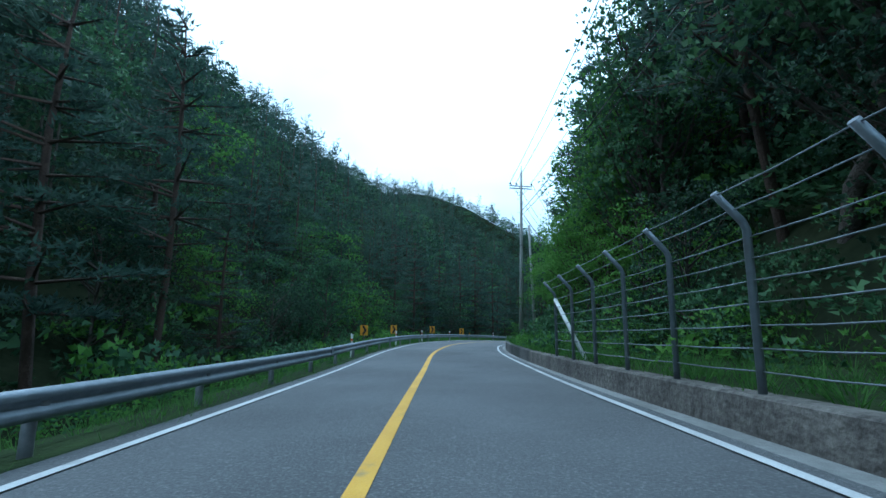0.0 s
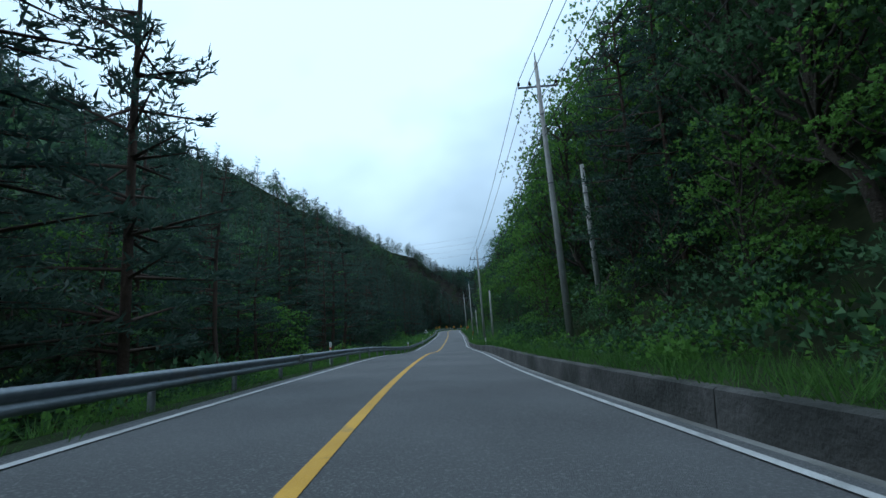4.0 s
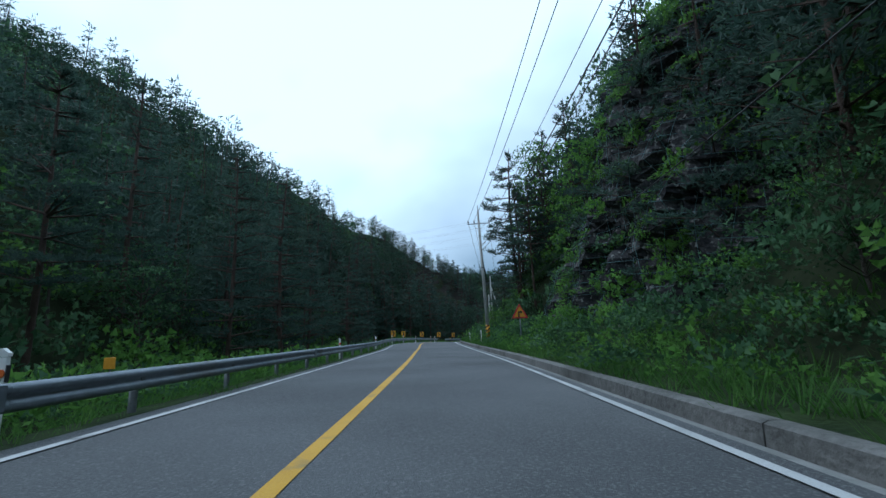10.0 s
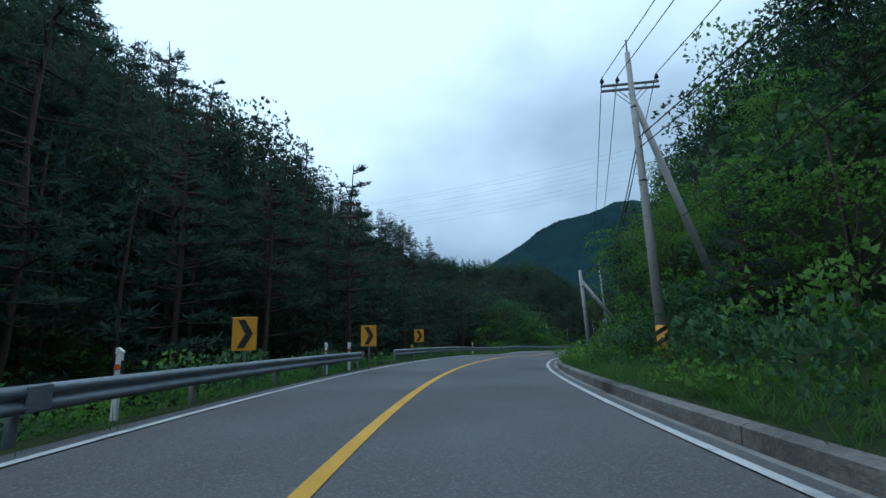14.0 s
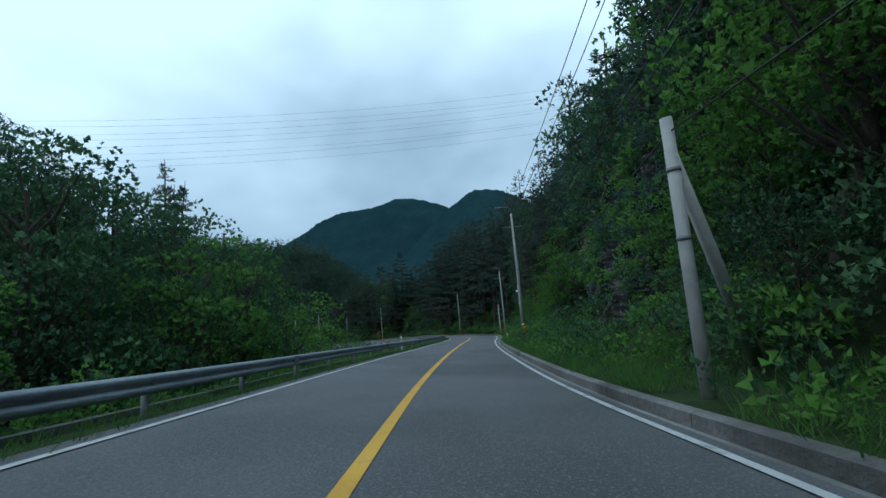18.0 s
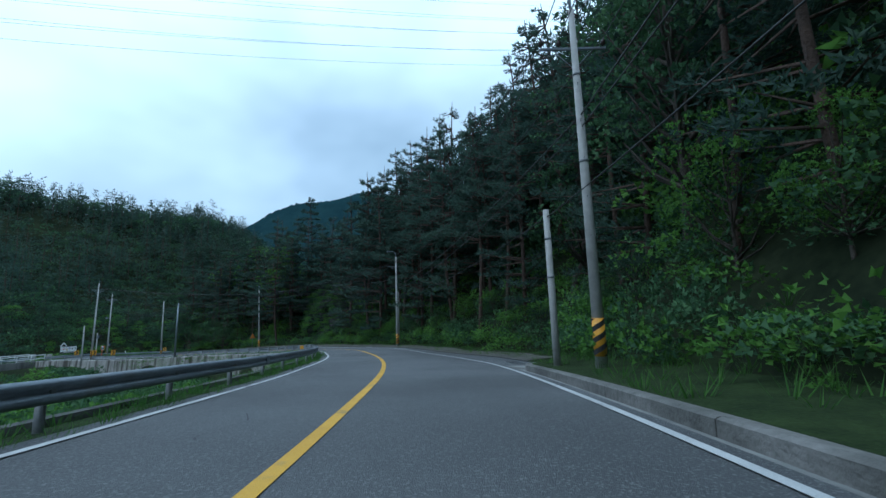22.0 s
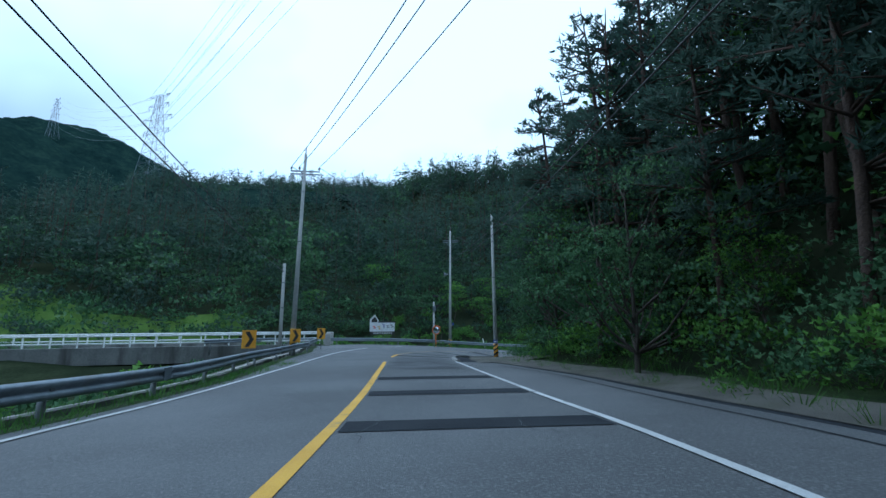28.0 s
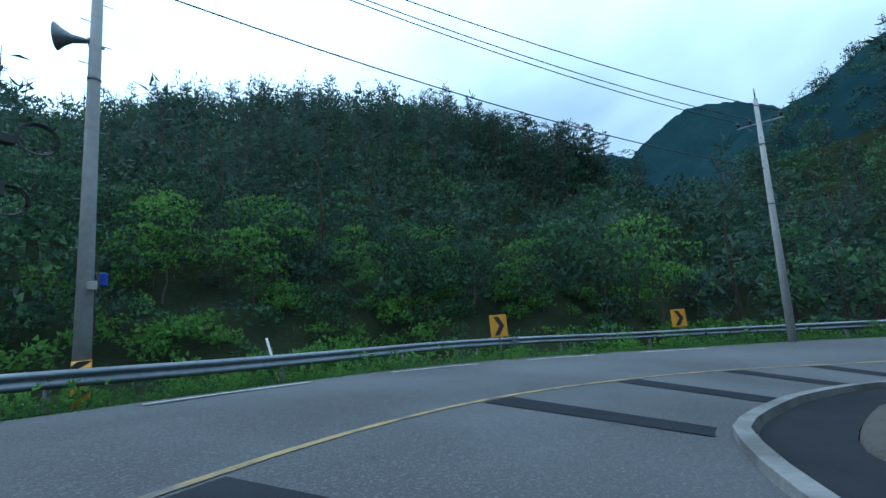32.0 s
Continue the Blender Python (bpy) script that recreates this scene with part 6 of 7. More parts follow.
for a, b in (("6", (101.2, 195.2)), ("7", (112.0, 204.3)), ("8b", (140.6, 220.0))):
    q = P[a][-1]
    gz = float(height(*b))
    st = thing("pole_strut", Matrix.Translation((*b, gz)), "leaning grey concrete strut bracing a pole", "pole strut")
    part("shaft", Geo().tube([(0, 0, -0.4), tuple(q + Vector((0, 0, 1.5 if a == "6" else -0.4)) - Vector((*b, gz)))], [0.14, 0.1], 12), POLE, st)

chain = ["0", "1", "2", "3", "4", "5", "6", "8", "9", "10", "11", "12"]
for a, b in zip(chain, chain[1:]):
    span = (P[a][0] - P[b][0]).length
    for k in range(3):
        cable("power_line", P[a][k], P[b][k], span * 0.018, 0.016, "thin dark overhead power line between poles")
    cable("telecom_cable", P[a][3], P[b][3], span * 0.02, 0.022, "thick black telecom cable between poles")
    cable("telecom_cable", P[a][3] - Vector((0, 0, 0.35)), P[b][3] - Vector((0, 0, 0.35)), span * 0.024, 0.018, "thick black telecom cable between poles")
for a, b in (("1", "2b"), ("2b", "3b"), ("3b", "4b"), ("4b", "6b"), ("6b", "7"), ("7", "8b"), ("8b", "9b"), ("9b", "10b"), ("10b", "11b"), ("G2", "F2")):
    q, w = P[a][-1], P[b][-1]
    cable("telecom_cable", q, w, (q - w).length * 0.02, 0.016, "black telecom cable slung between short poles")
for a, b in (("F", "G"), ("G", "K")):
    for k in range(3):
        cable("power_line", P[a][k], P[b][k], 0.6, 0.018, "thin dark overhead power line between poles")
for k in range(3):
    cable("power_line", P["12"][k], P["F"][k], 0.5, 0.018, "thin dark overhead power line between poles")
for k in (0, 0.4):
    cable("telecom_cable", P["12"][3] - Vector((0, 0, k)), P["G"][3] - Vector((0, 0, k)), 1.0, 0.02, "thick black telecom cable between poles")
cable("telecom_cable", P["G"][3], P["K"][-1], 0.6, 0.02, "thick black telecom cable between poles")
for k in (0, 0.5):
    cable("telecom_cable", P["left"][0] + Vector((0, 0, -k)), P["11"][3] + Vector((-0.2, 0, 1.2 - k)), 0.4, 0.02, "pair of black cables crossing the road")
    cable("telecom_cable", P["left"][0] + Vector((0, 0, -k)), P["F2"][-1] + Vector((0, 0, -k * 0.6)), 0.3, 0.02, "pair of black cables along the stream")


# fittings hung on single poles
def coil(x, y, z, r, turn, label="coil of spare black telecom cable hung below the wires"):
    ob = thing("cable_coil", pose(x, y, z, 0, 0, turn), label, "cable coil", "cable coils")
    for k in range(3):
        part("loop", Geo().tube([((r - 0.03 * k) * math.cos(6.28319 * q / 20), 0.03 * (k - 1), (r - 0.02 * k) * math.sin(6.28319 * q / 20)) for q in range(21)], 0.016, 5, cap=False), WIRE, ob)
    part("tie", Geo().box((0, 0, r), (0.05, 0.12, 0.07), None, bevel=0.01), BLACK, ob)


def box_on(name, x, y, z, size, turn, mat, label, cat):
    ob = thing(name, pose(x, y, z, 0, 0, turn), label, cat)
    body = part("body", Geo().box((0, 0, 0), size, None, bevel=0.02), mat, ob)
    part("lid", Geo().box((0, -size[1] / 2 - 0.012, 0), (size[0] * 0.88, 0.02, size[2] * 0.9), None, bevel=0.006), mat, body)
    part("bracket", Geo().box((0, size[1] / 2 + 0.03, 0), (0.05, 0.06, size[2] * 0.8)), DARKSTEEL, ob)


gz = P["G"][-1]
gx0, gy0, gb = gz.x, gz.y, gz.z - 10.5
horn = thing("loudspeaker", pose(gx0, gy0, gb + 8.6, 0, 0, -20), "grey horn loudspeaker clamped high on the pole", "loudspeaker")
part("bell", Geo().tube([(-0.15, 0, 0), (-0.45, 0, 0), (-0.62, 0, 0), (-0.74, 0, 0)], [0.05, 0.1, 0.2, 0.31], 18, cap=False), STEEL, horn)
part("driver", Geo().tube([(-0.16, 0, 0), (0.02, 0, 0)], 0.09, 12), DARKSTEEL, horn)
part("bracket", Geo().box((0.0, 0, -0.12), (0.3, 0.05, 0.05)), STEEL, horn)
box_on("meter_box", gx0 + 0.02, gy0 - 0.24, gb + 2.75, (0.17, 0.1, 0.2), 0, PALE, "pale plastic meter box on the pole", "electric box")
box_on("meter_box", gx0 + 0.22, gy0 - 0.1, gb + 2.9, (0.1, 0.12, 0.3), 40, BLUE, "small blue junction box on the pole", "electric box")
box_on("splice_box", gx0 - 1.6, gy0 + 0.7, gb + 6.1, (0.75, 0.2, 0.22), 20, BLACK, "long black splice case hung on the cables", "splice case")
coil(gx0 - 0.9, gy0 + 0.2, gb + 6.0, 0.36, 10)
g2 = P["G2"][-1]
coil(g2.x + 0.5, g2.y - 0.1, g2.z - 0.5, 0.34, 0)
coil(g2.x - 1.1, g2.y + 0.1, g2.z - 0.7, 0.34, 5)
box_on("splice_box", g2.x - 0.02, g2.y - 0.28, g2.z - 0.55, (0.3, 0.24, 0.6), 0, STEEL, "grey metal cable box on the short pole", "electric box")
box_on("splice_box", g2.x + 0.3, g2.y - 0.2, g2.z - 0.3, (0.22, 0.2, 0.34), 30, BLACK, "black splice case beside the pole top", "splice case")
c9 = P["9b"][-1]
coil(c9.x + 0.3, c9.y - 0.1, c9.z - 0.5, 0.3, -70)
box_on("splice_box", c9.x + 0.45, c9.y + 0.1, c9.z - 0.3, (0.5, 0.16, 0.18), -70, WPAINT, "pale splice case hung on the cable", "splice case")
c11 = P["11b"][-1]
coil(c11.x - 0.2, c11.y - 0.1, c11.z - 0.9, 0.26, -50)

# ---- pylons ----
def pylon(x, y, tall, turn, base=None):
    gz = float(height(x, y)) - 1 if base is None else base
    ob = thing("transmission_tower", pose(x, y, gz, 0, 0, turn), "tall grey lattice transmission tower on the wooded ridge", "pylon", "transmission towers")
    w = lambda h: 3.6 * (1 - h) ** 1.3 + 0.75
    lv = [0, 0.13, 0.25, 0.36, 0.46, 0.55, 0.63, 0.71, 0.79, 0.87, 0.94, 1.0]
    for sx in (-1, 1):
        for sy in (-1, 1):
            part("leg", Geo().tube([(sx * w(h), sy * w(h), h * tall) for h in lv], 0.09, 4), STEEL, ob)
    for a, b in zip(lv, lv[1:]):
        g = Geo()
        for k in range(4):
            c, d = (((-1, -1), (1, -1)), ((1, -1), (1, 1)), ((1, 1), (-1, 1)), ((-1, 1), (-1, -1)))[k]
            g.tube([(c[0] * w(a), c[1] * w(a), a * tall), (d[0] * w(b), d[1] * w(b), b * tall)], 0.045, 3)
            g.tube([(d[0] * w(a), d[1] * w(a), a * tall), (c[0] * w(b), c[1] * w(b), b * tall)], 0.045, 3)
            g.tube([(c[0] * w(b), c[1] * w(b), b * tall), (d[0] * w(b), d[1] * w(b), b * tall)], 0.045, 3)
        part("lattice", g, STEEL, ob)
    tips = []
    for h, r in ((1.0, 5.6), (0.9, 5.4), (0.76, 7.6), (0.62, 6.8)):
        for sx in (-1, 1):
            g = Geo()
            for sy in (-1, 1):
                g.tube([(sx * w(h), sy * w(h), h * tall), (sx * r, 0, h * tall + 0.2)], 0.06, 3)
                g.tube([(sx * w(h), sy * w(h), h * tall - 1.2), (sx * r, 0, h * tall + 0.2)], 0.06, 3)
            part("arm", g, STEEL, ob)
            if h < 1:
                part("insulator_string", Geo().tube([(sx * r, 0, h * tall + 0.1), (sx * r, 0, h * tall - 1.6)], 0.08, 5), INSUL, ob)
            tips.append(ob.matrix_world @ Vector((sx * r, 0, h * tall - (1.6 if h < 1 else 0))))
    return tips


TA = pylon(173, 461, 38, -35, 28)
TB = pylon(-20, 740, 44, -35)
TD = [q + Vector((165, -262, 22)) for q in TA]
for k in range(8):
    cable("transmission_line", TA[k], TD[k], 9, 0.035, "thin grey transmission line high over the valley", STEEL, 20)
    cable("transmission_line", TB[k], TA[k], 9, 0.035, "thin grey transmission line high over the valley", STEEL, 12)


# ---- signs ----
def chevron(x, y, up, turn, size=(0.62, 0.8), s=None):
    ss, l, _ = nearest(x, y)
    z = float(road(ss[0], l[0])[2])
    ob = thing("chevron_sign", pose(x, y, z, 0, 0, turn), "amber bend marker with a black arrow on a grey post", "road sign", "bend markers")
    part("post", Geo().tube([(0, 0.05, -0.5), (0, 0.05, up + size[1] * 0.4)], 0.03, 8), DARKSTEEL, ob)
    panel = part("panel", Geo().box((0, 0, up), (size[0], 0.02, size[1]), None, bevel=0.006), AMBER, ob)
    w, h = size[0], size[1]
    part("arrow", Geo().plate([(-0.28 * w, up + 0.42 * h), (0.02 * w, up + 0.42 * h), (0.34 * w, up), (0.02 * w, up - 0.42 * h), (-0.28 * w, up - 0.42 * h), (0.04 * w, up)], 0.008, Matrix.Translation((0, -0.015, 0))), BLACK, panel)
    return ob


for x, y, up, turn in ((-6.3, 33.7, 1.0, -5), (-4.8, 41.3, 1.05, -8), (-1.2, 49.9, 1.1, -15), (2.6, 56.4, 1.0, -25), (79.2, 192.4, 1.3, -32), (83.2, 197.8, 1.3, -36), (88.2, 201.4, 1.3, -42), (93.6, 205.2, 1.3, -46), (101.2, 212.6, 1.4, -50),
                       (236.1, 310.4, 1.15, -8), (237.6, 316.8, 1.15, -10), (239.0, 323.2, 1.15, -14), (264.2, 333.1, 1.2, -45), (273.4, 329.4, 1.2, -60)):
    chevron(x, y, up, turn)


def triangle_sign(x, y, up, turn, face, rim, label, glyph, size=0.95, tall=None):
    ss, l, _ = nearest(x, y)
    z = float(ground_at(ss, l, np.atleast_1d(x), np.atleast_1d(y))[0]) if l[0] > 0 else float(road(ss[0], l[0])[2])
    ob = thing("warning_sign", pose(x, y, z, 0, 0, turn), label, "road sign")
    part("post", Geo().tube([(0, 0.05, -0.4), (0, 0.05, up + 0.3)], 0.032, 8), STEEL, ob)
    a = size / 2
    outer = [(-a, up - 0.29 * size), (a, up - 0.29 * size), (0, up + 0.58 * size)]
    k = 0.74
    inner = [(q * k, up + (w - up) * k) for q, w in outer]
    panel = part("panel", Geo().plate(outer, 0.02), rim, ob)
    part("face", Geo().plate(inner, 0.006, Matrix.Translation((0, -0.014, 0))), face, panel)
    part("symbol", moved(glyph, Matrix.Translation((0, -0.021, up))), BLACK, panel)
    return ob


curve = Geo().box((-0.05, 0, -0.08), (0.07, 0.006, 0.24)).box((0.0, 0, 0.06), (0.16, 0.006, 0.07)).plate([(0.05, 0.14), (0.05, -0.02), (0.16, 0.06)], 0.006)
bends = Geo().box((-0.06, 0, -0.12), (0.06, 0.006, 0.16)).box((0.0, 0, -0.02), (0.16, 0.006, 0.06)).box((0.06, 0, 0.07), (0.06, 0.006, 0.16)).plate([(-0.0, 0.12), (0.12, 0.12), (0.06, 0.24)], 0.006)
rocks = Geo().plate([(-0.2, -0.16), (0.2, -0.16), (0.2, -0.1), (0.02, 0.0), (-0.08, 0.12), (-0.2, 0.2)], 0.006).box((0.12, 0, 0.05), (0.07, 0.006, 0.06))
triangle_sign(70.1, 155.4, 1.75, -32, AMBER, REDP, "faded red-edged triangular bend warning sign in weeds", curve, 0.82)
triangle_sign(245.1, 291.2, 1.95, -24, AMBER, REDP, "faded red-edged triangular double bend warning sign", bends)
triangle_sign(52.5, 144.9, 1.75, -30, WPAINT, WPAINT, "pale weathered triangular warning sign behind the guardrail", rocks)


def delineator(x, y, turn, tall, label, dot=None, base=None):
    ss, l, _ = nearest(x, y)
    z = float(ground_at(ss, l, np.atleast_1d(x), np.atleast_1d(y))[0]) if base is None else base
    ob = thing("delineator_post", pose(x, y, z, 0, 0, turn), label, "delineator post", "delineator posts")
    if dot:
        part("body", Geo().box((0, 0, tall / 2 - 0.2), (0.12, 0.05, tall + 0.4), None, bevel=0.015).plate([(-0.06, tall), (0.06, tall), (0.06, tall + 0.04), (-0.02, tall + 0.1), (-0.06, tall + 0.1)], 0.05), WPAINT, ob)
        part("reflector", Geo().tube([(0, -0.025, tall - 0.2), (0, -0.04, tall - 0.2)], 0.05, 14), dot, ob, "round red reflector")
        part("black_band", Geo().box((0, 0, tall - 0.2), (0.126, 0.046, 0.2)), BLACK, ob)
    else:
        part("body", Geo().tube([(0, 0, -0.3), (0, 0, tall - 0.08)], 0.028, 10), WPAINT, ob)
        part("cap", Geo().tube([(0, 0, tall - 0.1), (0, 0, tall - 0.04), (0, 0, tall + 0.03), (0, 0, tall + 0.06)], [0.04, 0.055, 0.05, 0.02], 12), WPAINT, ob)
    return ob


for k in (20, 31, 39, 47, 62, 80, 112, 140, 158.5, 176, 191, 205, 212, 219, 227, 229, 250, 300):
    q = road(k, RAIL_L(k) - 0.35)
    delineator(q[0], q[1], heading(k), 1.05, "white delineator with a red reflector and black band", ORANGE, q[2] - 0.1)
q = road(97.2, 4.62, 0.2)
delineator(q[0], q[1], 0, 0.85, "white round-topped marker post behind the low wall", base=float(q[2]))
for x, y, tall in ((52.2, 124.3, 0.6), (77.15, 168.8, 1.0), (79.2, 173.6, 0.8), (107.6, 204.9, 0.6), (168.6, 231.8, 0.6)):
    delineator(x, y, 0, tall, "white round-topped marker post in verge weeds")
for k in (236.5, 159.8, 52.5, 349):
    q = road(k, RAIL_L(k) - 0.1, 0.62)
    ob = thing("reflector_tag", pose(*q, 0, 0, heading(k)), "small amber reflector plate on the guardrail", "reflector")
    part("plate", Geo().box((0, 0, 0.16), (0.17, 0.02, 0.17), None, bevel=0.004), AMBER, ob)
    part("stem", Geo().tube([(0, 0.02, -0.1), (0, 0.02, 0.12)], 0.012, 6), DARKSTEEL, ob)
gs = thing("roadside_notice", pose(168.5, 230.2, float(height(168.5, 230.2)), 0, 0, -70), "small green roadside notice on a thin post", "road sign")
part("post", Geo().tube([(0, 0.03, -0.3), (0, 0.03, 1.6)], 0.025, 8), STEEL, gs)
part("panel", Geo().box((0, 0, 1.7), (0.5, 0.02, 0.62), None, bevel=0.006), GREEN, gs)

# ---- wire fence above the stone wall ----
fence = thing("wire_fence", pose(*road(-10, FOOT_R(-10) + 0.2)), "tall rockfall wire fence with cranked steel posts", "fence")
finv = fence.matrix_world.inverted()
heads = []
for k in range(14):
    s = -9.0 + k * 1.73
    p = Vector(road(s, FOOT_R(s) + 0.17, WALL_H(s)))
    side = Vector(road(s, FOOT_R(s) - 0.8, WALL_H(s))) - p
    side.z = 0
    side.normalize()
    pts = [p + Vector((0, 0, -0.2)), p + Vector((0, 0, 1.9)), p + Vector((0, 0, 2.0)) + side * 0.04, p + Vector((0, 0, 2.35)) + side * 0.36]
    part("post", moved(Geo().tube(pts, 0.047, 8), finv), STEEL, fence)
    heads.append((p, side))
for k in range(9):
    for (p, a), (q, b) in zip(heads, heads[1:]):
        if k < 7:
            h = 0.25 + k * 0.26
            g = Geo().tube([p + Vector((0, 0, h)), (p + q) / 2 + Vector((0, 0, h - 0.015)), q + Vector((0, 0, h))], 0.009, 4)
        else:
            w = (0.16, 0.34)[k - 7]
            g = Geo().tube([p + a * w + Vector((0, 0, 1.98 + w)), (p + q) / 2 + a * w + Vector((0, 0, 1.96 + w)), q + b * w + Vector((0, 0, 1.98 + w))], 0.009, 4)
        part("strand", moved(g, finv), STEEL, fence)
p = heads[-1][0]
part("end_brace", moved(Geo().tube([p + Vector((0, 0, 1.8)), p + Vector((0.5, -1.3, 0))], 0.06, 8), finv), WPAINT, fence, "white painted end brace")

# ---- bridge with white railing ----
br = thing("bridge", pose(239.2, 333.2, -22.0, 0, 0, 176.5), "concrete bridge with a white steel railing over the stream", "bridge")
part("deck", Geo().box((26, 0, -0.45), (52, 5.2, 0.7), None, bevel=0.04), PALE, br)
part("edge_beam", Geo().box((26, 2.45, -0.55), (52, 0.35, 1.45), None, bevel=0.03), DULL, br, "grey weather-stained edge beam")
part("edge_beam", Geo().box((26, -2.45, -0.55), (52, 0.35, 1.45), None, bevel=0.03), DULL, br, "grey weather-stained edge beam")
for k in (2.0, 18.0, 34.0, 50.0):
    part("pier", Geo().box((k, 0, -3.2), (0.9, 4.6, 5.0), None, bevel=0.08), PALE, br)
for side in (-2.45, 2.45):
    for h, r in ((0.5, 0.055), (1.12, 0.07)):
        part("rail", Geo().tube([(0.2, side, h), (52, side, h)], r, 8), WPAINT, br)
    for k in range(27):
        part("rail_post", Geo().box((0.3 + k * 1.95, side, 0.62), (0.09, 0.14, 1.0), None, bevel=0.02), WPAINT, br)
    part("end_pier", Geo().box((-0.35, side, 0.45), (0.7, 0.5, 1.3), None, bevel=0.05), PALE, br)

# ---- advertisement board ----
bd = thing("sign_board", pose(245.1, 335.1, -22.05, 0, 0, -6) @ Matrix.Diagonal((0.68, 1, 1, 1)), "white plank board with gable and coloured painted lettering", "billboard")
for sx in (-0.95, 0.85):
    part("leg", Geo().tube([(sx, 0.08, -1.2), (sx, 0.08, 1.0)], 0.06, 8), BLACK, bd)
for k in range(6):
    part("plank", Geo().box((0, 0, 1.02 + 0.21 * k), (3.9, 0.06, 0.2), None, bevel=0.01), WPAINT, bd)
part("gable", Geo().plate([(-1.95, 2.2), (-0.55, 2.2), (-0.55, 2.32), (-1.2, 2.95), (-1.95, 2.4)], 0.06), WPAINT, bd)
part("gable_window", Geo().plate([(-1.7, 2.12), (-0.8, 2.12), (-0.8, 2.35), (-1.2, 2.7), (-1.7, 2.4)], 0.02, Matrix.Translation((0, -0.045, 0))), BLACK, bd)
part("top_band", Geo().box((0.65, -0.04, 2.15), (2.6, 0.02, 0.14)), BLACK, bd)
foot_band = part("foot_band", Geo().box((0, -0.04, 0.98), (3.9, 0.02, 0.32)), BLACK, bd)
for k in range(11):
    part("bar", Geo().box((-1.3 + k * 0.27, -0.055, 0.98), (0.15, 0.008, 0.13)), WPAINT, foot_band)
for x, z, c in ((-1.25, 1.6, REDP), (-0.5, 1.55, YELLOW), (0.2, 1.78, PURPLE), (0.85, 1.66, BLACK), (1.5, 1.72, BLACK)):
    g = Geo().box((x - 0.1, -0.045, z + 0.1), (0.34, 0.02, 0.07)).box((x + 0.02, -0.047, z - 0.02), (0.07, 0.02, 0.36), pose(0, 0, 0, 0, 20, 0)).box((x + 0.14, -0.046, z - 0.08), (0.28, 0.02, 0.06), pose(0, 0, 0, 0, -25, 0))
    part("painted_glyph", g, c, bd)

# ---- traffic mirror ----
mirror_mat = bpy.data.materials.new("mirror")
mirror_mat.use_nodes = True
mp = mirror_mat.node_tree.nodes["Principled BSDF"]
mp.inputs["Base Color"].default_value, mp.inputs["Metallic"].default_value, mp.inputs["Roughness"].default_value = (0.8, 0.82, 0.83, 1), 1.0, 0.03
mr = thing("traffic_mirror", pose(250.9, 334.3, float(height(250.9, 334.3)), 0, 0, 10), "round convex traffic mirror with orange rim and post", "traffic mirror")
part("post", Geo().tube([(0, 0.1, -0.3), (0, 0.1, 2.4)], 0.045, 10), ORANGE, mr)
g = Geo()
rings = [(0.0, -0.09)] + [(0.42 * k / 6, -0.09 + 0.085 * (k / 6) ** 2) for k in range(1, 7)]
v, f = [(0, -0.09, 0)], []
for r, y in rings[1:]:
    v += [(r * math.cos(6.28319 * k / 28), y, r * math.sin(6.28319 * k / 28)) for k in range(28)]
f += [(0, 1 + (k + 1) % 28, 1 + k) for k in range(28)]
for j in range(5):
    f += [(1 + j * 28 + k, 1 + j * 28 + (k + 1) % 28, 29 + j * 28 + (k + 1) % 28, 29 + j * 28 + k) for k in range(28)]
part("glass", moved(g.add(v, f, 0, True), pose(0, 0, 2.2)), mirror_mat, mr)
part("rim", moved(Geo().tube([(0.44 * math.cos(6.28319 * k / 28), 0.0, 0.44 * math.sin(6.28319 * k / 28)) for k in range(29)], 0.035, 8, cap=False), pose(0, 0, 2.2)), ORANGE, mr)
part("hood", moved(Geo().tube([(0.47 * math.cos(0.5 + 2.14 * k / 14), -0.12, 0.47 * math.sin(0.5 + 2.14 * k / 14)) for k in range(15)], 0.05, 6), pose(0, 0, 2.2)), ORANGE, mr)

# ---- rock faces ----
VINES, IVY = [], []

def blocks(u, v, w, h, seed):
    """Broken rock: each block of about w by h stands proud by its own amount and leans its own way."""
    r = np.random.RandomState(seed)
    tab = r.uniform(0, 1, (64, 64, 5))
    iu, iv = np.floor(u / w).astype(int), np.floor(v / h).astype(int)
    best, out = np.full(u.shape, 1e9), np.zeros(u.shape)
    for du in (-1, 0, 1):
        for dv in (-1, 0, 1):
            t = tab[(iu + du) % 64, (iv + dv) % 64]
            x, y = u / w - (iu + du + t[..., 0]), v / h - (iv + dv + t[..., 1])
            q = x * x + y * y
            k = q < best
            best = np.where(k, q, best)
            out = np.where(k, t[..., 2] - 0.5 + (t[..., 3] - 0.5) * x * 0.9 + (t[..., 4] - 0.5) * y * 0.9, out)
    return out


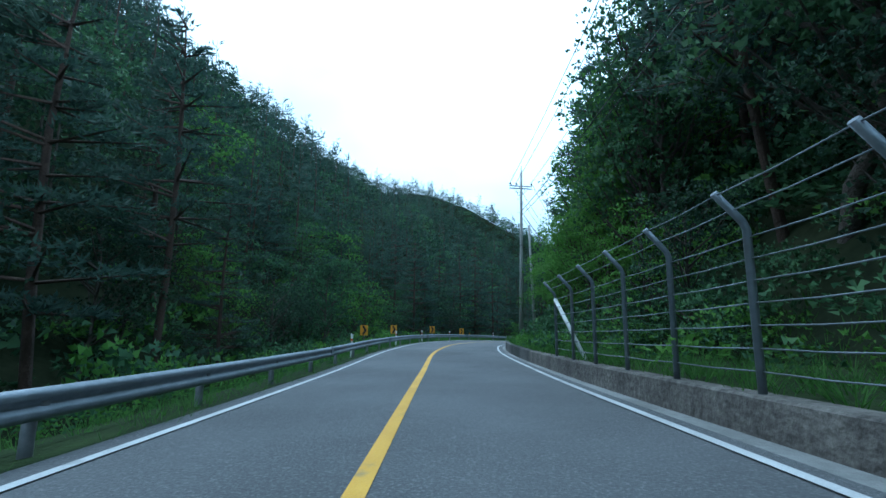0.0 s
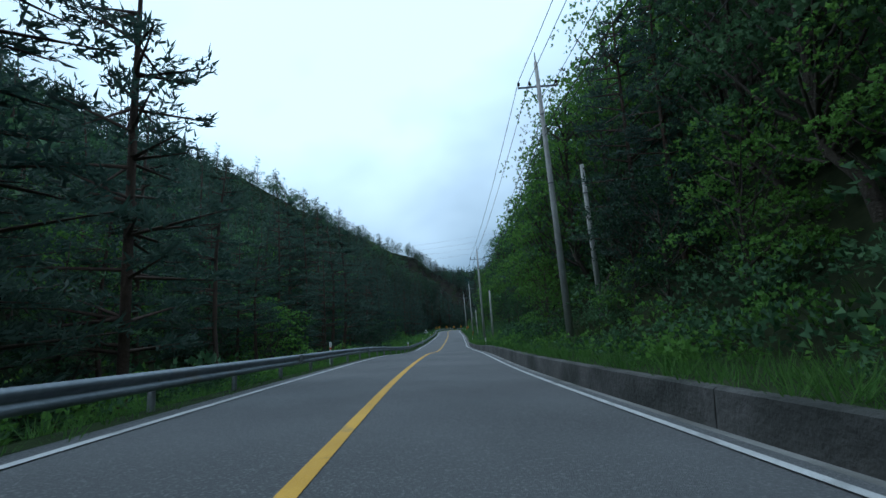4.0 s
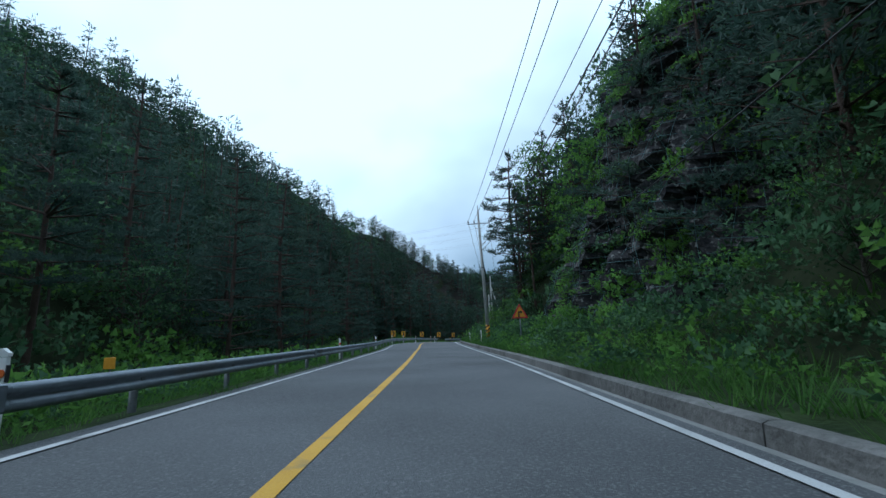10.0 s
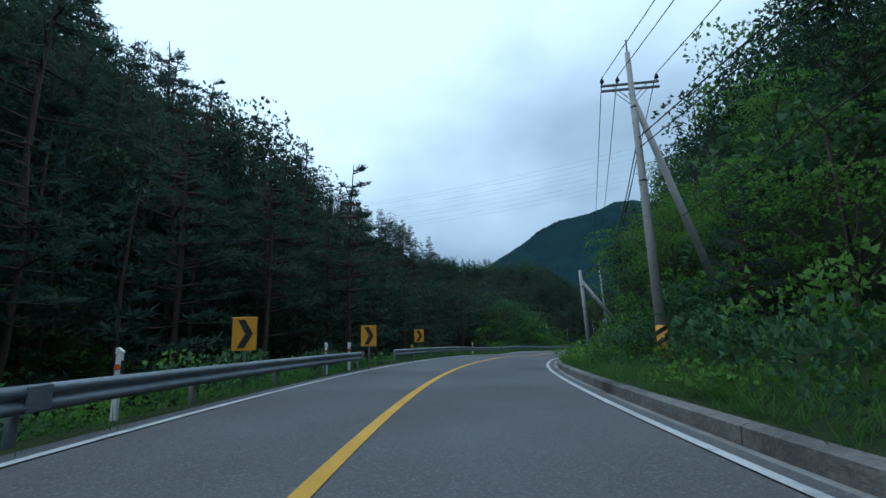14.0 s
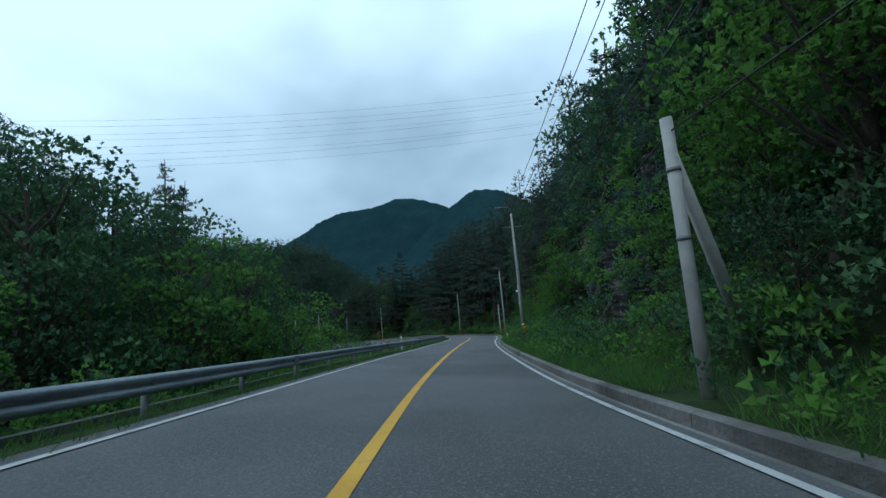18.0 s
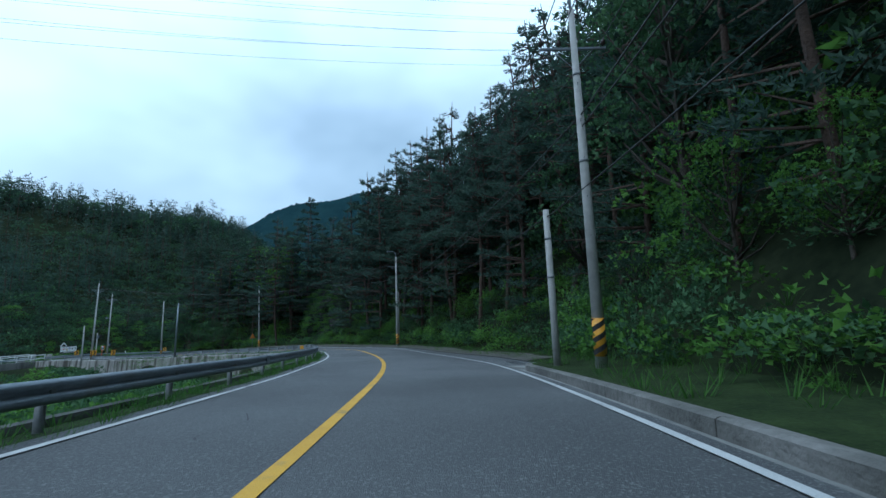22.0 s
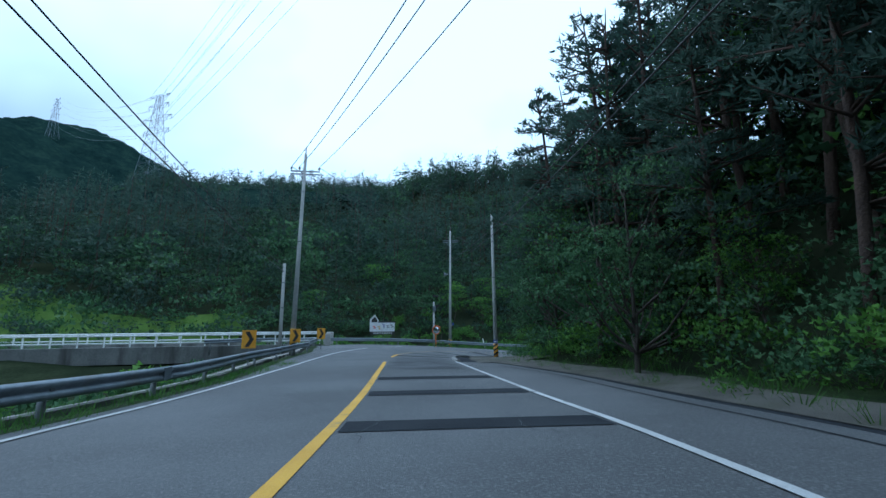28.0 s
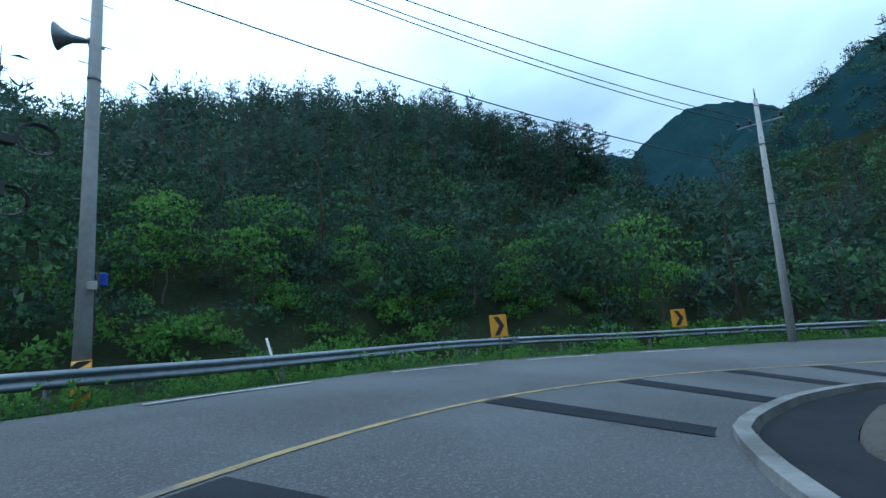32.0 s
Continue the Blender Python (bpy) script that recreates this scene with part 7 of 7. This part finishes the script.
def cliff(a, b, dist, tall, mat, label, net=False, ivy=False):
    n, m = int((b - a) / 0.22), int(tall / 0.22)
    s, t = np.meshgrid(np.linspace(a, b, n), np.linspace(-0.05, 1, m), indexing="ij")
    foot = dist + 2.0 * (np.abs((s - a) / (b - a) - 0.5) * 2) ** 4 * 3
    l = foot + t * tall * 0.20 + np.where(t > 0.85, (t - 0.85) * tall * 0.9, 0)
    steps = np.floor(t * tall / 2.1 + 0.5 * bumps(s, t * 20, 4, 7)) * 0.3
    up, z = t * tall + 0.25 * s, 0.6 if tall < 9.6 else 0.9
    slab = blocks(s + 0.18 * up, up, 2.0 * z, 3.4 * z, 31) * 1.5 + blocks(s - 0.1 * up, up, 0.95 * z, 1.5 * z, 32) * 0.8 + blocks(s, up, 0.5, 0.55, 33) * 0.38
    l = l + steps * 0.6 + 0.3 * bumps(s * 1.1, t * tall * 0.6, 3.4, 21) + slab + rng.uniform(-0.04, 0.04, s.shape)
    top = tall * (0.72 + 0.28 * np.sin(np.pi * np.clip((s - a) / (b - a), 0.03, 0.97)) ** 0.6)
    p = road(s.ravel(), l.ravel(), (0.3 + t * top + 0.2 * bumps(s, t * 9, 1.4, 23)).ravel())
    k = (np.arange(n - 1)[:, None] * m + np.arange(m - 1)[None, :]).ravel()
    f = np.stack([k, k + m, k + m + 1, k + 1], 1)
    me = quads("rock_cliff", p, f, np.zeros(len(f)), (mat,))
    me.polygons.foreach_set("use_smooth", np.zeros(len(f), bool))
    ob = structure("rock_cliff", me, None, label, "cliff")
    if ivy:
        leaf = road(s.ravel(), l.ravel() - 0.25, (0.3 + t * top).ravel())
        IVY.append(leaf[rng.choice(len(p), int((b - a) * tall * 5.5), replace=False)])
    else:
        VINES.append(p[rng.choice(len(p), int((b - a) * tall * (0.85 if net else 0.12 if mat is TANROCK else 0.3)), replace=False)])
    if net:
        nt = thing("rockfall_net", pose(*road((a + b) / 2, dist)), "hanging wire rockfall net over the rock face", "safety net")
        inv = nt.matrix_world.inverted()
        out = road(s.ravel(), l.ravel() - 0.28, (0.3 + t * top).ravel()).reshape(n, m, 3)
        for i in range(0, n, 3):
            part("net_wire", moved(Geo().tube([tuple(q) for q in out[i, ::5]], 0.011, 3, cap=False), inv), NET, nt)
        for j in range(1, m, 3):
            part("net_wire", moved(Geo().tube([tuple(q) for q in out[::5, j]], 0.011, 3, cap=False), inv), NET, nt)
    return ob


for k, (a, b, dist, tall) in enumerate(CLIFFS):
    cliff(a, b, dist, tall, (ROCK, ROCK, ROCK, ROCK, ROCK, ROCK, TANROCK)[k], ("ivy-covered rock beside the road", "low dark rock bank overgrown with ivy", "steep dark rock face behind wire netting", "overhanging dark bare rock face", "grey lichen-covered rock outcrop", "steep dark rock face behind wire netting", "tan and ochre rock face above bushes")[k], k in (2, 5), k < 2)
VINES = np.concatenate(VINES)
kind = rng.randint(0, 8, len(VINES))
tagged(new("vines", gather("vines", [(SHR[k % 4], (0, 1, 1, 0, 1, 1, 0, 1)[k], 3, VINES[kind == k] - np.array([0, 0, 0.4]), rng.uniform(0, 6.28, (kind == k).sum()), rng.uniform(0.4, 1.2, ((kind == k).sum(), 3))) for k in range(8)], MATS)), "green creepers and bushes growing on the rock faces", "climbing plants", kind="stuff")

IVY = np.concatenate(IVY)
kind = rng.randint(0, 4, len(IVY))
tagged(new("ivy", gather("ivy", [(BUSH[k], (0, 1, 1, 0)[k], 3, IVY[kind == k] - np.array([0, 0, 0.3]), rng.uniform(0, 6.28, (kind == k).sum()), rng.uniform(0.4, 0.85, ((kind == k).sum(), 3)) * np.array([1, 1, 0.7])) for k in range(4)], MATS)), "thick ivy hanging over the rock beside the road", "climbing plants", kind="stuff")

# the bare dark nose of the spur: broken rock and soil
us, ws = np.meshgrid(np.linspace(-6, 70, 130), np.linspace(-24, 24, 84), indexing="ij")
sx, sy = 150 - 0.359 * us + 0.933 * ws, 263 + 0.933 * us + 0.359 * ws
rough = blocks(us, ws, 4.5, 3.0, 41) * 1.1 + blocks(us, ws, 1.7, 1.3, 42) * 0.7 + 0.35 * bumps(us, ws, 3.0, 43)
edge = ease(24, 17, np.abs(ws)) * ease(-6, -1, us) * ease(70, 60, us)
sz = height(sx, sy) - 0.5 + edge * (0.9 + np.clip(rough, -0.5, 1.5))
k = (np.arange(129)[:, None] * 84 + np.arange(83)[None, :]).ravel()
structure("rock_spur", quads("rock_spur", np.stack([sx, sy, sz], -1).reshape(-1, 3), np.stack([k, k + 84, k + 85, k + 1], 1), np.zeros(len(k)), (SPURROCK,)), None, "dark broken rock and bare soil of the spur above the stream", "rock")
P0 = np.stack([sx, sy, sz - 0.2], -1).reshape(-1, 3)[rng.choice(130 * 84, 420, replace=False)]
kind = rng.randint(0, 4, len(P0))
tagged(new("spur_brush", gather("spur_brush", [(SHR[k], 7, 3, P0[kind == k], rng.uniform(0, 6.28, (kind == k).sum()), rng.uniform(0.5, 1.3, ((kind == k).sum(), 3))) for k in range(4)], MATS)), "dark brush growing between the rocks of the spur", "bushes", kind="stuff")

st = thing("marker_stake", pose(*road(449.6, -7.4), 0, -14, 0), "broken leaning white stake behind the guardrail", "stake")
part("stem", Geo().tube([(0, 0, -0.4), (0, 0, 1.15)], 0.035, 8), WPAINT, st)
part("sleeve", Geo().tube([(0, 0, 0.2), (0, 0, 0.5)], 0.04, 8), DARKSTEEL, st)
grate = thing("drain_grate", pose(*road(344.4, LANE_R(344.4) + 1.1, 0.0), 0, 0, heading(344.4)), "rusty steel drain grate set in the shoulder", "drain grate")
part("frame", Geo().box((-0.3, 0, 0.012), (0.05, 1.1, 0.03)).box((0.3, 0, 0.012), (0.05, 1.1, 0.03)).box((0, 0.53, 0.012), (0.6, 0.05, 0.03)).box((0, -0.53, 0.012), (0.6, 0.05, 0.03)), DARKSTEEL, grate)
for k in range(9):
    part("bar", Geo().box((0, -0.42 + 0.105 * k, 0.012), (0.55, 0.03, 0.026)), DARKSTEEL, grate)
